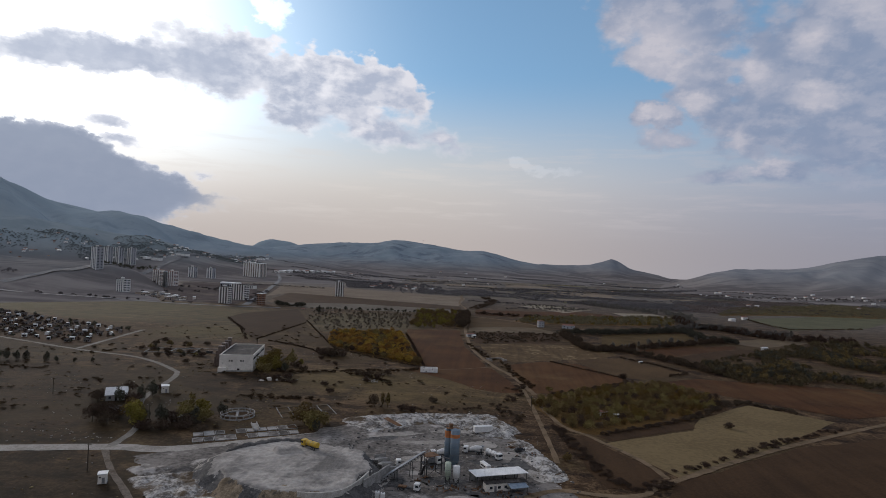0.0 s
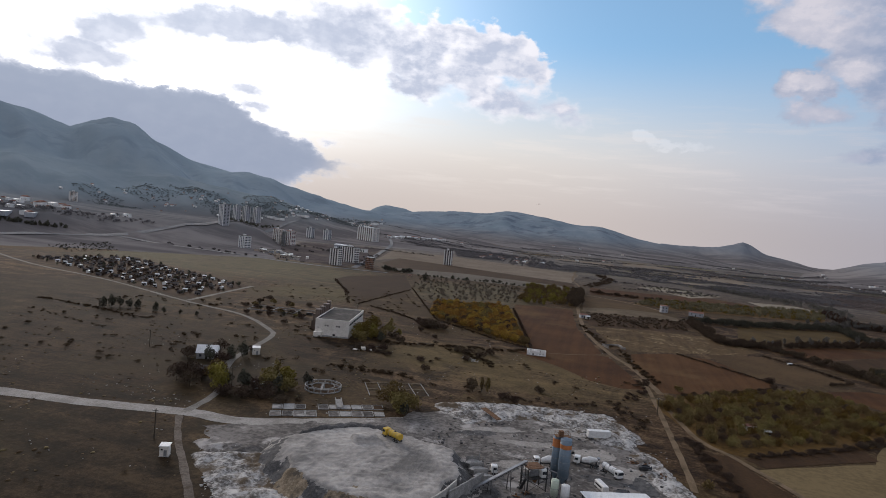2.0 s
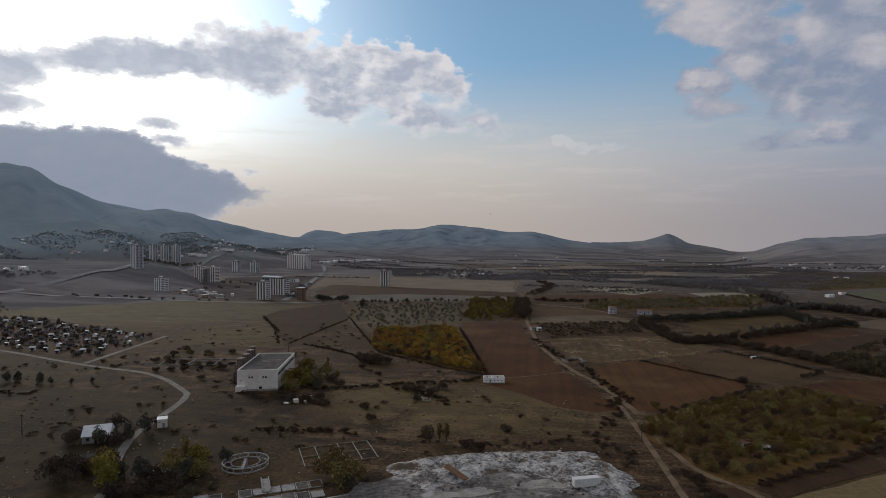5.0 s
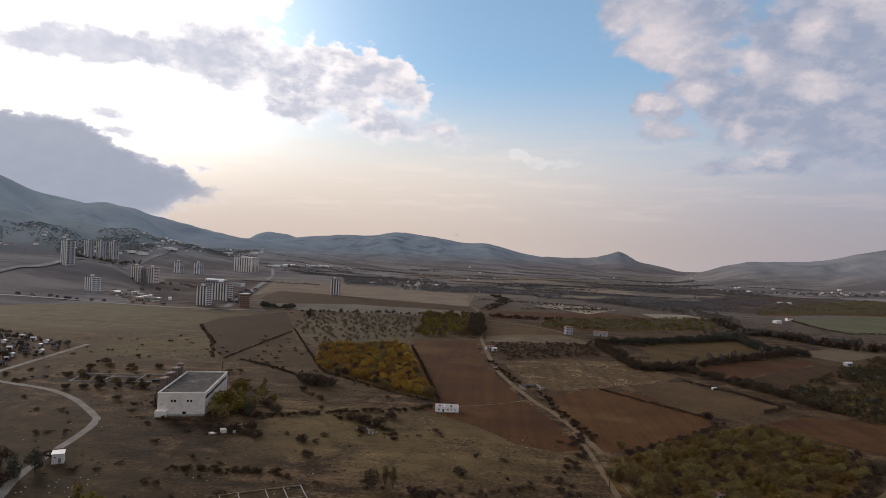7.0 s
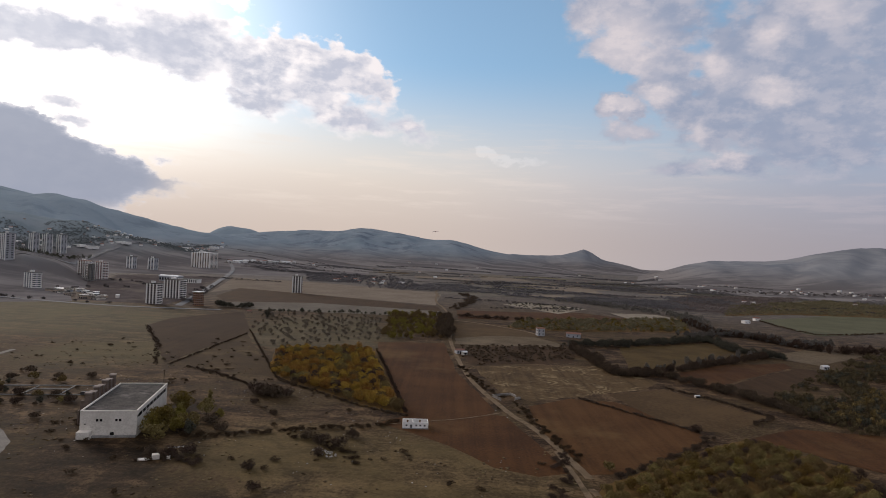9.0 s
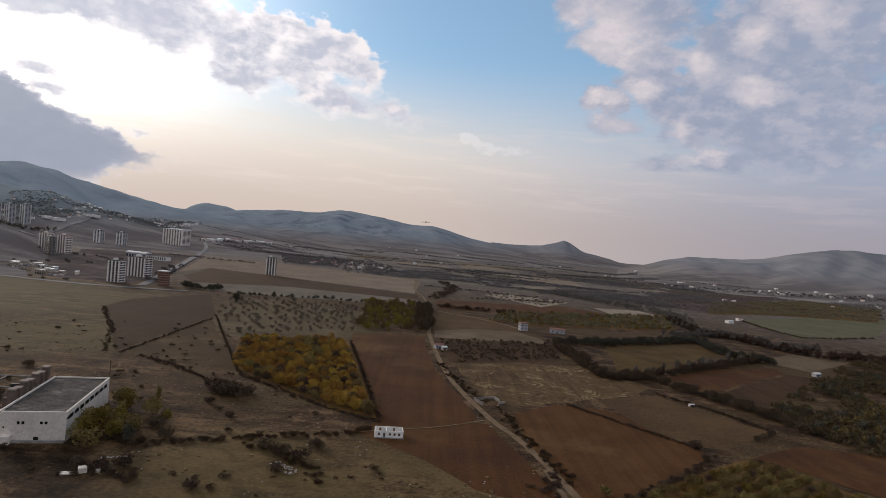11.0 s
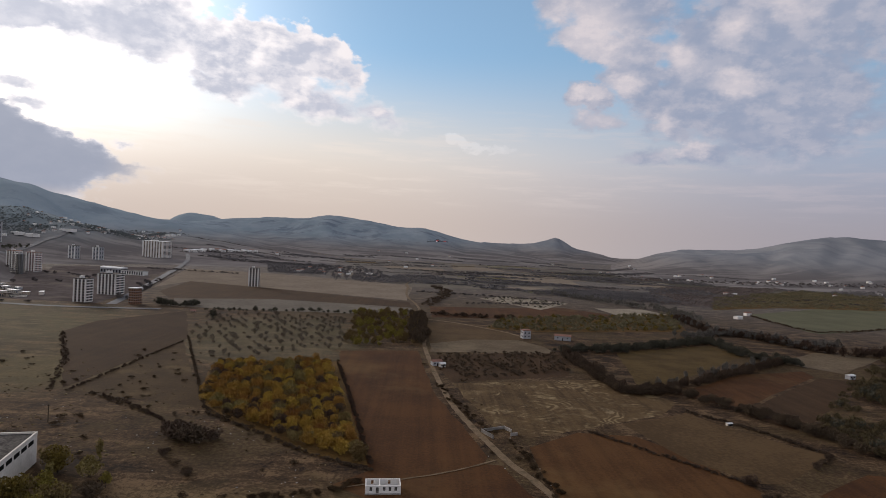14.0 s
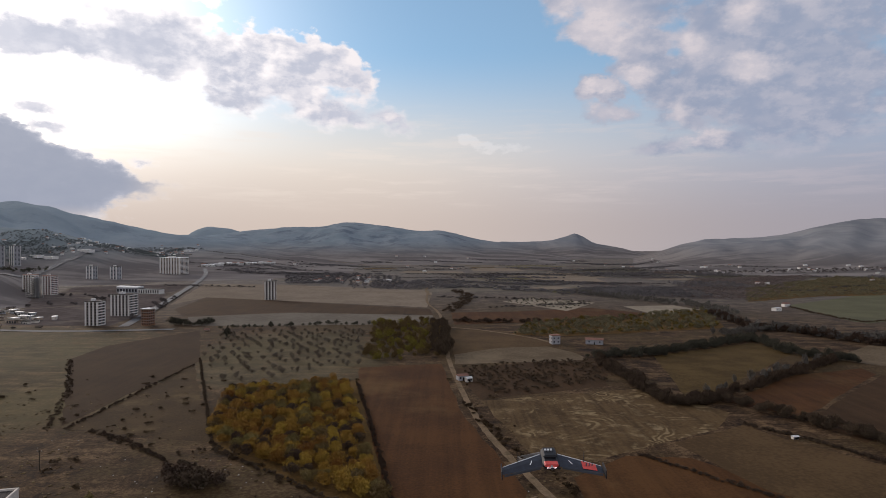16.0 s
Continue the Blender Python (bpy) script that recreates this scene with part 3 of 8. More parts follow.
def climb_material():
    """Dry grass low down, scrub higher up, mixed by height and coloured for haze."""
    m = M["hill"]
    tr = m.node_tree
    bsdf = tr.nodes["Principled BSDF"]
    high = bsdf.inputs["Base Color"].links[0].from_socket
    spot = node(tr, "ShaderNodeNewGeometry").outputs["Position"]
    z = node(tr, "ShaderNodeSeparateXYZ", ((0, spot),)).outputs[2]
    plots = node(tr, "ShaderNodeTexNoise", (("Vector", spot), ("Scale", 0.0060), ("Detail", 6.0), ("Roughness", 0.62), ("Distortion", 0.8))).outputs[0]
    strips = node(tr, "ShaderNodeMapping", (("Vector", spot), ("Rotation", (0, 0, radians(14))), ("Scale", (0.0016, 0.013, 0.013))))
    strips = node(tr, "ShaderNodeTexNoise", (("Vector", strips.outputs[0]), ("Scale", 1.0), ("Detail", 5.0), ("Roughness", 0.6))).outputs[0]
    # low fields greyed towards mauve, haze put into the colour
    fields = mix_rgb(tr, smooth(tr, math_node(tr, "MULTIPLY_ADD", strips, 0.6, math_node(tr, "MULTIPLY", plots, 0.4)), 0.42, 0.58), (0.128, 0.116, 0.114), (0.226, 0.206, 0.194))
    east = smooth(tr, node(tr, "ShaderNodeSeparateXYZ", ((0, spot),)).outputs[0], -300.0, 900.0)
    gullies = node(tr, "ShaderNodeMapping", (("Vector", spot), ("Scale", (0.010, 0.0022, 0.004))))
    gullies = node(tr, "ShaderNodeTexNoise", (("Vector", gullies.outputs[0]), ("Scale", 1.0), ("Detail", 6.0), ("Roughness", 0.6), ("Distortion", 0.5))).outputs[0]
    # eastern slopes, their blue-grey holding painted haze
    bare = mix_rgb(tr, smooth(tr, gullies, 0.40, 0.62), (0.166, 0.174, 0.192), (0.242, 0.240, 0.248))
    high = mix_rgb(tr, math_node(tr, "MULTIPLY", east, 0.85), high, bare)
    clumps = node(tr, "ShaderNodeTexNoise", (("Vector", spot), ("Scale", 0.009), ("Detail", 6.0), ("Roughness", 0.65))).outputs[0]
    # foothill scrub, its grey-green paled for haze
    hazed_scrub = mix_rgb(tr, smooth(tr, clumps, 0.40, 0.60), (0.158, 0.184, 0.188), (0.232, 0.252, 0.252))
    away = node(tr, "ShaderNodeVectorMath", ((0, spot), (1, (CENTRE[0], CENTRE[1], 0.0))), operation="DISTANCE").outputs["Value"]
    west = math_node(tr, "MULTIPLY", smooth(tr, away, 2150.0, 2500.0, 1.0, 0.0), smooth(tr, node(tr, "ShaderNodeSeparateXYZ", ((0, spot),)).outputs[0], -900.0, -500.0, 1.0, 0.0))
    high = mix_rgb(tr, west, high, hazed_scrub)
    # more pale blue haze painted over the western slopes
    west_haze = smooth(tr, node(tr, "ShaderNodeSeparateXYZ", ((0, spot),)).outputs[0], -1700.0, -700.0, 0.55, 0.0)
    high = mix_rgb(tr, west_haze, high, (0.310, 0.372, 0.408))
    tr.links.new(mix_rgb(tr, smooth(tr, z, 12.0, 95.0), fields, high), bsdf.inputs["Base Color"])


CENTRE = (0.0, 200.0)
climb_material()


def swirl_material():
    """Pale curved wheel marks over the stubble."""
    tr = M["stubble"].node_tree
    bsdf = tr.nodes["Principled BSDF"]
    under = bsdf.inputs["Base Color"].links[0].from_socket
    spot = node(tr, "ShaderNodeNewGeometry").outputs["Position"]
    field_ = node(tr, "ShaderNodeTexNoise", (("Vector", spot), ("Scale", 0.028), ("Detail", 2.5), ("Roughness", 0.5), ("Distortion", 0.6)))
    rings = math_node(tr, "SINE", math_node(tr, "MULTIPLY", field_.outputs[0], 90.0))
    broken = node(tr, "ShaderNodeTexNoise", (("Vector", spot), ("Scale", 0.045), ("Detail", 7.0), ("Roughness", 0.68)))
    f = math_node(tr, "MULTIPLY", smooth(tr, rings, -0.5, 0.9), smooth(tr, broken.outputs[0], 0.47, 0.64))
    tr.links.new(mix_rgb(tr, math_node(tr, "MULTIPLY", f, 0.75), under, (0.275, 0.204, 0.110)), bsdf.inputs["Base Color"])


def meadow_material(name, dark, mid, pale, olive, regions=()):
    """Rough autumn grass: big damp and dry patches, streaks along the slope and fine tufts."""
    m = M[name]
    tr = m.node_tree
    bsdf = tr.nodes["Principled BSDF"]
    spot = node(tr, "ShaderNodeNewGeometry").outputs["Position"]
    big = node(tr, "ShaderNodeTexNoise", (("Vector", spot), ("Scale", 0.011), ("Detail", 4.0), ("Roughness", 0.6), ("Distortion", 0.8))).outputs[0]
    middle = node(tr, "ShaderNodeTexNoise", (("Vector", spot), ("Scale", 0.07), ("Detail", 5.0), ("Roughness", 0.65), ("Distortion", 0.5))).outputs[0]
    tuft = node(tr, "ShaderNodeTexNoise", (("Vector", spot), ("Scale", 0.55), ("Detail", 4.0), ("Roughness", 0.7))).outputs[0]
    turned = node(tr, "ShaderNodeMapping", (("Vector", spot), ("Rotation", (0, 0, radians(-20))), ("Scale", (0.012, 0.11, 0.05))))
    streak = node(tr, "ShaderNodeTexNoise", (("Vector", turned.outputs[0]), ("Scale", 1.0), ("Detail", 5.0), ("Roughness", 0.65), ("Distortion", 0.6))).outputs[0]
    blades = node(tr, "ShaderNodeTexNoise", (("Vector", spot), ("Scale", 1.7), ("Detail", 3.0), ("Roughness", 0.7))).outputs[0]
    f = math_node(tr, "MULTIPLY_ADD", tuft, 0.27, math_node(tr, "MULTIPLY_ADD", middle, 0.30, math_node(tr, "MULTIPLY_ADD", blades, 0.20, math_node(tr, "MULTIPLY", streak, 0.23))))
    col = mix_rgb(tr, smooth(tr, f, 0.44, 0.495), dark, mid)
    col = mix_rgb(tr, smooth(tr, f, 0.50, 0.565), col, pale)
    col = mix_rgb(tr, math_node(tr, "MULTIPLY", smooth(tr, big, 0.46, 0.60), 0.75), col, mix_rgb(tr, smooth(tr, tuft, 0.40, 0.62), mid, olive))
    if name == "grass":                                   # grass paled and greyed with distance from the centre: painted haze
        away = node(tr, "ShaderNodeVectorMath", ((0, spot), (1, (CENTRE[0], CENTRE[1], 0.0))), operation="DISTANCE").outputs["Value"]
        hazed_grass = mix_rgb(tr, smooth(tr, f, 0.44, 0.58), (0.092, 0.080, 0.072), (0.176, 0.154, 0.132))
        col = mix_rgb(tr, smooth(tr, away, 600.0, 1300.0, 0.0, 0.9), col, hazed_grass)
    for cx, cy, rx, ry, turn, low, high, damp in regions:        # damper, drier or darker stretches of the same grassland
        m2 = node(tr, "ShaderNodeMapping", (("Vector", spot), ("Location", (cx, cy, 0)), ("Rotation", (0, 0, radians(turn))), ("Scale", (rx, ry, 1000.0))), vector_type="TEXTURE")
        far = node(tr, "ShaderNodeVectorMath", ((0, m2.outputs[0]),), operation="LENGTH").outputs["Value"]
        far = math_node(tr, "MULTIPLY_ADD", math_node(tr, "SUBTRACT", middle, 0.5), 1.2, math_node(tr, "MULTIPLY_ADD", math_node(tr, "SUBTRACT", big, 0.5), 0.9, far))
        grown = mix_rgb(tr, smooth(tr, f, 0.43, 0.60), low, high)
        col = mix_rgb(tr, smooth(tr, far, 0.62, 1.12, 0.88, 0.0), col, mix_rgb(tr, smooth(tr, big, 0.42, 0.60, 0.1, 0.6), grown, damp))
    tr.links.new(col, bsdf.inputs["Base Color"])


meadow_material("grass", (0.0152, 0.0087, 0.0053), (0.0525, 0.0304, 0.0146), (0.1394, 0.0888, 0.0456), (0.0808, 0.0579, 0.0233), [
    (-28.0, 372.0, 95.0, 50.0, -12.0, (0.0384, 0.0241, 0.0111), (0.1697, 0.1158, 0.0530), (0.1151, 0.0830, 0.0318)),
    (-265.0, 275.0, 225.0, 140.0, 14.0, (0.0110, 0.0067, 0.0038), (0.0582, 0.0352, 0.0177), (0.0371, 0.0266, 0.0118)),
    (-140.0, 150.0, 125.0, 75.0, 20.0, (0.0106, 0.0067, 0.0037), (0.0494, 0.0320, 0.0155), (0.0335, 0.0251, 0.0109)),
    (-400.0, 400.0, 170.0, 90.0, 18.0, (0.0124, 0.0076, 0.0042), (0.0635, 0.0391, 0.0200), (0.0406, 0.0297, 0.0132)),
    (-500.0, 735.0, 300.0, 135.0, -8.0, (0.0544, 0.0430, 0.0222), (0.1315, 0.1041, 0.0552), (0.0977, 0.0862, 0.0394)),
    (-120.0, 720.0, 80.0, 130.0, 10.0, (0.0606, 0.0463, 0.0254), (0.1515, 0.1177, 0.0657), (0.0990, 0.0830, 0.0403)),
    (-1020.0, 1500.0, 420.0, 330.0, 30.0, (0.0364, 0.0309, 0.0212), (0.1111, 0.0907, 0.0636), (0.0626, 0.0618, 0.0382)),
    (-560.0, 1180.0, 230.0, 200.0, 25.0, (0.0465, 0.0318, 0.0244), (0.1192, 0.0868, 0.0678), (0.0707, 0.0540, 0.0382)),
    (640.0, 1900.0, 420.0, 330.0, -20.0, (0.032, 0.026, 0.016), (0.098, 0.078, 0.050), (0.058, 0.052, 0.030)),
    (1150.0, 1780.0, 400.0, 300.0, -30.0, (0.034, 0.028, 0.017), (0.104, 0.084, 0.054), (0.062, 0.056, 0.032)),
    (-235.0, 590.0, 70.0, 95.0, -10.0, (0.0404, 0.0289, 0.0138), (0.1414, 0.1023, 0.0509), (0.0970, 0.0772, 0.0318))])
meadow_material("grass_pale", (0.0626, 0.0511, 0.0265), (0.1050, 0.0868, 0.0445), (0.1535, 0.1235, 0.0657), (0.0990, 0.0946, 0.0424))
swirl_material()

# ---------------------------------------------------------------- helpers for shapes
def mesh_of(bm, name, mat, flat=True):
    me = bpy.data.meshes.new(name)
    bm.normal_update()
    bm.to_mesh(me)
    bm.free()
    if isinstance(mat, (list, tuple)):
        for m in mat:
            me.materials.append(m)
    else:
        me.materials.append(mat)
    if not flat:
        for p in me.polygons:
            p.use_smooth = True
    return me


def part(name, bm, mat, parent, label="", flat=True):
    ob = new(name, mesh_of(bm, name, mat, flat) if isinstance(bm, bmesh.types.BMesh) else bm)
    ob.parent = parent
    return tagged(ob, label)


def thing(name, x, y, z=0.0, turn=0.0, label="", category="", group="", kind=""):
    ob = new(name)
    ob.empty_display_size = 0.5
    ob.matrix_basis = pose(x, y, z, 0, 0, turn)
    return tagged(ob, label, category, group, kind)


def structure(name, bm, mat, label="", category="", flat=True, kind="structure"):
    ob = new(name, mesh_of(bm, name, mat, flat) if isinstance(bm, bmesh.types.BMesh) else bm)
    return tagged(ob, label, category, kind=kind)


def box(bm, x, y, z, sx, sy, sz, turn=0.0, bevel=0.0, slot=0, tilt=0.0):
    """A box centred at x, y with its base at z."""
    m = pose(x, y, z + sz / 2, tilt, 0, turn) @ Matrix.Diagonal((sx, sy, sz, 1))
    made = bmesh.ops.create_cube(bm, size=1.0, matrix=m)
    faces = {f for v in made["verts"] for f in v.link_faces}
    for f in faces:
        f.material_index = slot
    if bevel:
        edges = list({e for v in made["verts"] for e in v.link_edges})
        bmesh.ops.bevel(bm, geom=edges, offset=bevel, segments=1, affect="EDGES", profile=0.5)
    return bm


def tube(bm, a, b, r1, r2=None, n=10, caps=True):
    """A round bar from a to b."""
    a, b = Vector(a), Vector(b)
    q = (b - a).to_track_quat("Z", "Y").to_matrix().to_4x4()
    bmesh.ops.create_cone(bm, cap_ends=caps, segments=n, radius1=r1, radius2=r1 if r2 is None else r2, depth=(b - a).length,
                          matrix=Matrix.Translation((a + b) / 2) @ q)
    return bm


def fresh():
    return bmesh.new()


def joined(name, base, places, mat, label, category, kind="stuff", parent=None):
    """Many alike small forms in one mesh. base: verts and triangles; places: rows of x, y, z, scale across, scale up, turn in radians."""
    v, f = base
    places = np.asarray(places, float)
    k, nv = len(places), len(v)
    c, s = np.cos(places[:, 5])[:, None], np.sin(places[:, 5])[:, None]
    xs, ys = v[None, :, 0] * places[:, 3:4], v[None, :, 1] * places[:, 3:4]
    co = np.stack([places[:, 0:1] + xs * c - ys * s, places[:, 1:2] + xs * s + ys * c, places[:, 2:3] + v[None, :, 2] * places[:, 4:5]], -1).reshape(-1, 3)
    tri = (f[None] + (np.arange(k) * nv)[:, None, None]).reshape(-1, 3)
    me = bpy.data.meshes.new(name)
    me.vertices.add(len(co))
    me.vertices.foreach_set("co", co.ravel())
    me.loops.add(tri.size)
    me.loops.foreach_set("vertex_index", tri.ravel().astype(np.int32))
    me.polygons.add(len(tri))
    me.polygons.foreach_set("loop_start", np.arange(0, tri.size, 3, dtype=np.int32))
    me.update(calc_edges=True)
    me.validate()
    me.materials.append(mat)
    ob = new(name, me)
    ob.parent = parent
    return tagged(ob, label, category, kind=kind)


# ---------------------------------------------------------------- lie of the land
# ridges: where the slope begins, where the crest lies, how far it falls behind, and (azimuth, elevation seen from mid-valley) along the crest
RIDGES = [
    (1300.0, 3300.0, 900.0, [(-180, 2.5), (-120, 5.0), (-80, 7.0), (-58, 6.4), (-52.9, 6.0), (-50, 5.0), (-48.5, 5.8), (-47, 6.3), (-45.4, 5.9), (-43.3, 4.6), (-40.5, 3.6),
                            (-36.5, 3.1), (-33, 2.3), (-29.8, 1.3), (-27, 0.8), (-24, 0.45), (-20, 0.2), (-14, -0.7), (-8, -1.5)]),
    (950.0, 1250.0, 3000.0, [(-150, -2.4), (-100, -1.8), (-60, -1.9), (-45, -2.1), (-38, -2.3), (-35.5, -3.0), (-33.5, -4.1)]),
    (1400.0, 2300.0, 900.0, [(-110, 2.4), (-70, 2.7), (-55, 2.6), (-46, 1.7), (-38, 1.2), (-32, 0.5), (-27, -0.5), (-22, -1.9)]),
    (4000.0, 4560.0, 300.0, [(-25, -0.8), (-22.6, 0.8), (-21.5, 1.15), (-19.6, 1.15), (-18.2, 0.75), (-16.5, -0.6)]),
    (2100.0, 3600.0, 700.0, [(-27, -1.2), (-22, 0.3), (-18.2, 0.75), (-14.2, 1.1), (-9.4, 1.5), (-4.6, 1.2), (-0.2, 0.9), (3.6, 0.05), (8, -0.5), (12, -1.3)]),
    (2900.0, 3900.0, 500.0, [(2, -1.0), (5.5, -0.1), (8, -0.2), (10.4, 0.05), (11.6, 0.35), (12.4, 0.62), (12.9, 0.5), (14.2, -0.35), (16.8, -0.8), (19, -1.3)]),
    (1700.0, 3000.0, 800.0, [(18, -1.6), (21.3, -0.6), (23.6, -0.1), (28, 0.45), (30.5, 0.9), (34.4, 1.6), (37.5, 1.9), (45, 2.4), (70, 2.2), (110, 3.0), (180, 2.5)]),
]


def ease(v):
    v = np.clip(v, 0.0, 1.0)
    return v * v * (3 - 2 * v)


def land_height(x, y):
    """Height of the ground; flat in the valley, rising into the hills round it."""
    x, y = np.asarray(x, float), np.asarray(y, float)
    r, az = np.hypot(x - CENTRE[0], y - CENTRE[1]), np.degrees(np.arctan2(x - CENTRE[0], y - CENTRE[1]))
    z = np.zeros_like(r)
    turn, run = np.radians(az * 31.0), r / 310.0
    fold = np.sin(turn + 1.7 * np.sin(run * 0.9) + 0.6 * np.sin(turn * 0.37 + 1.3)) * 0.55 + np.sin(turn * 2.3 + 2.1 * np.sin(run * 1.3 + 0.7)) * 0.30 + np.sin(turn * 4.9 + 1.9 * np.sin(run * 2.1)) * 0.15
    for start, crest, fall, line in RIDGES:
        a, e = np.array(line, float).T
        top = np.interp(az, a, 88.0 + crest * np.tan(np.radians(e)), left=0.0, right=0.0)
        top = np.maximum(top, 0.0)
        shape = np.where(r < crest, ease((r - start) / (crest - start)) ** 1.25, 1.0 - 0.75 * ease((r - crest) / fall))
        side = np.where(r < crest, 4.0 * shape * (1.0 - shape), 0.0)
        z = np.maximum(z, top * shape * (1.0 + 0.20 * fold * side))
    return z


def rough(x, y):
    p = Vector((x / 420.0, y / 420.0, 0.0))
    return noise.hetero_terrain(p, 1.0, 2.1, 5, 0.6) - 0.9


def ground_z(x, y):
    """Height of the sheet of ground at one place, with its unevenness."""
    z = float(land_height(x, y))
    return z + (min(z, 90.0) * 0.22 * rough(x, y) if z > 2.0 else 0.0)


def build_ground():
    az = np.radians(np.concatenate([np.arange(-180, -66, 3.0), np.arange(-66, 52, 0.4), np.arange(52, 180, 3.0)]))
    r = np.concatenate([[30, 80, 150, 250, 400, 600, 800, 1000], np.arange(1100, 4901, 42.0)])
    verts, faces = [(CENTRE[0], CENTRE[1], 0.0)], []
    for rr in r:
        xs, ys = CENTRE[0] + rr * np.sin(az), CENTRE[1] + rr * np.cos(az)
        zs = land_height(xs, ys)
        for x, y, z in zip(xs, ys, zs):
            verts.append((x, y, z + (min(z, 90.0) * 0.22 * rough(x, y) if z > 2.0 and rr < 4900 else 0.0)))
    n = len(az)
    for i in range(n):
        faces.append((0, 1 + (i + 1) % n, 1 + i))
    for k in range(len(r) - 1):
        for i in range(n):
            a, b = 1 + k * n + i, 1 + k * n + (i + 1) % n
            faces.append((a, b, b + n, a + n))
    me = bpy.data.meshes.new("ground")
    me.from_pydata(verts, [], faces)
    me.update()
    for p in me.polygons:
        p.use_smooth = True
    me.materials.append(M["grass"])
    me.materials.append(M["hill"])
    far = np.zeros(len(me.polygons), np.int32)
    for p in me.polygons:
        # raised and outermost ground takes the haze-coloured material
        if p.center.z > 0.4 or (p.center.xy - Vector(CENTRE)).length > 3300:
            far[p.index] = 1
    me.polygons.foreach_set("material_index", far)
    ob = new("ground", me)
    tagged(ob, "dry autumn valley floor rising into scrub hills with painted haze", "ground", kind="structure")


build_ground()

LAYER = [0.02]


def field(name, corners, mat, label, ragged=0.0):
    """A plot of land on the valley floor, with an uneven, slightly wavering boundary."""
    LAYER[0] += 0.003
    bm = fresh()
    ring = []
    n = len(corners)
    rng = random.Random(hash(tuple(corners)) % 1000)
    for i in range(n):
        a, b = Vector(corners[i]), Vector(corners[(i + 1) % n])
        steps = max(1, int((b - a).length / 14))
        side = Vector((-(b - a).y, (b - a).x)).normalized() if (b - a).length else Vector((0, 0))
        if ragged:
            steps = max(1, int((b - a).length / 1.6))
        for k in range(steps):
            p = a.lerp(b, k / steps) + side * (rng.uniform(-0.9, 0.9) if k and not ragged else 0)
            if ragged:
                p += Vector((noise.noise((p.x / 9.0, p.y / 9.0, 2.0)) + 0.6 * noise.noise((p.x / 3.0, p.y / 3.0, 5.0)), noise.noise((p.x / 9.0, p.y / 9.0, 8.0)) + 0.6 * noise.noise((p.x / 3.0, p.y / 3.0, 11.0)))) * ragged
            ring.append(bm.verts.new((p.x, p.y, LAYER[0])))
    bm.faces.new(ring)
    bmesh.ops.triangulate(bm, faces=bm.faces[:])
    for f in bm.faces:
        if f.normal.z < 0:
            f.normal_flip()
    return structure(name, bm, M[mat], label, "field")


def spline(points, step=6.0):
    pts = [Vector(p) for p in points]
    out = []
    for i in range(len(pts) - 1):
        p0, p1, p2, p3 = pts[max(i - 1, 0)], pts[i], pts[i + 1], pts[min(i + 2, len(pts) - 1)]
        k = max(2, int((p2 - p1).length / step))
        for j in range(k):
            t = j / k
            out.append(0.5 * ((2 * p1) + (p2 - p0) * t + (2 * p0 - 5 * p1 + 4 * p2 - p3) * t * t + (3 * p1 - p0 - 3 * p2 + p3) * t ** 3))
    out.append(pts[-1])
    return out


LINES = []


def road(name, points, width, mat, label, z=0.0, ragged=0.2, category="road"):
    """A strip along a line, with ragged edges."""
    LAYER[0] += 0.003
    bm = fresh()
    line = spline(points, 3.0 if width < 10 else 8.0)
    LINES.append((width, [(p.x, p.y) for p in line[::2]]))
    rng = random.Random(len(line))
    last = None
    for i, p in enumerate(line):
        d = (line[min(i + 1, len(line) - 1)] - line[max(i - 1, 0)]).normalized()
        s = Vector((-d.y, d.x))
        h = LAYER[0] + z + (0.8 if p.length > 1000 else 0.0)
        a = p + s * (width / 2 + 2.6 * ragged * noise.noise((p.x / 6.0, p.y / 6.0, 1.0)) + rng.uniform(-0.1, 0.1) * ragged)
        b = p - s * (width / 2 + 2.6 * ragged * noise.noise((p.x / 6.0, p.y / 6.0, 7.0)) + rng.uniform(-0.1, 0.1) * ragged)
        pair = (bm.verts.new((a.x, a.y, h + ground_z(a.x, a.y))), bm.verts.new((b.x, b.y, h + ground_z(b.x, b.y))))
        if last:
            bm.faces.new((last[0], last[1], pair[1], pair[0]))
        last = pair
    for f in bm.faces:
        f.normal_update()
        if f.normal.z < 0:
            f.normal_flip()
    return structure(name, bm, M[mat], label, category)


field("orchard_floor", [(-135, 612), (-56, 630), (-17, 446), (-42, 455), (-100, 505), (-112, 519)], "leaf_litter", "dark leaf-strewn grass under the yellow orchard")
field("field", [(-59, 668), (-1, 682), (10, 560), (31, 460), (29, 452), (-16, 441), (-55, 626)], "soil", "long brown ploughed field beside the farm track")
field("field", [(-28, 427), (-16, 441), (29, 452), (36, 451), (46, 414), (54, 374), (42, 369), (25, 376), (7, 399), (-10, 414)], "soil", "brown ploughed field below the small white house")
field("field", [(51, 473), (78, 496), (105, 494), (122, 466), (132, 436), (126, 421), (98, 397), (76, 377), (62, 374), (58, 385), (52, 412)], "soil_red", "reddish brown ploughed field edged by hedges")
field("field", [(22, 581), (126, 611), (153, 559), (132, 530), (76, 498), (54, 486), (39, 495)], "stubble", "straw-coloured stubble with trampled swirls")
field("field", [(7, 665), (115, 701), (112, 645), (103, 615), (22, 585)], "soil_dark", "dark ploughed strip with young trees")
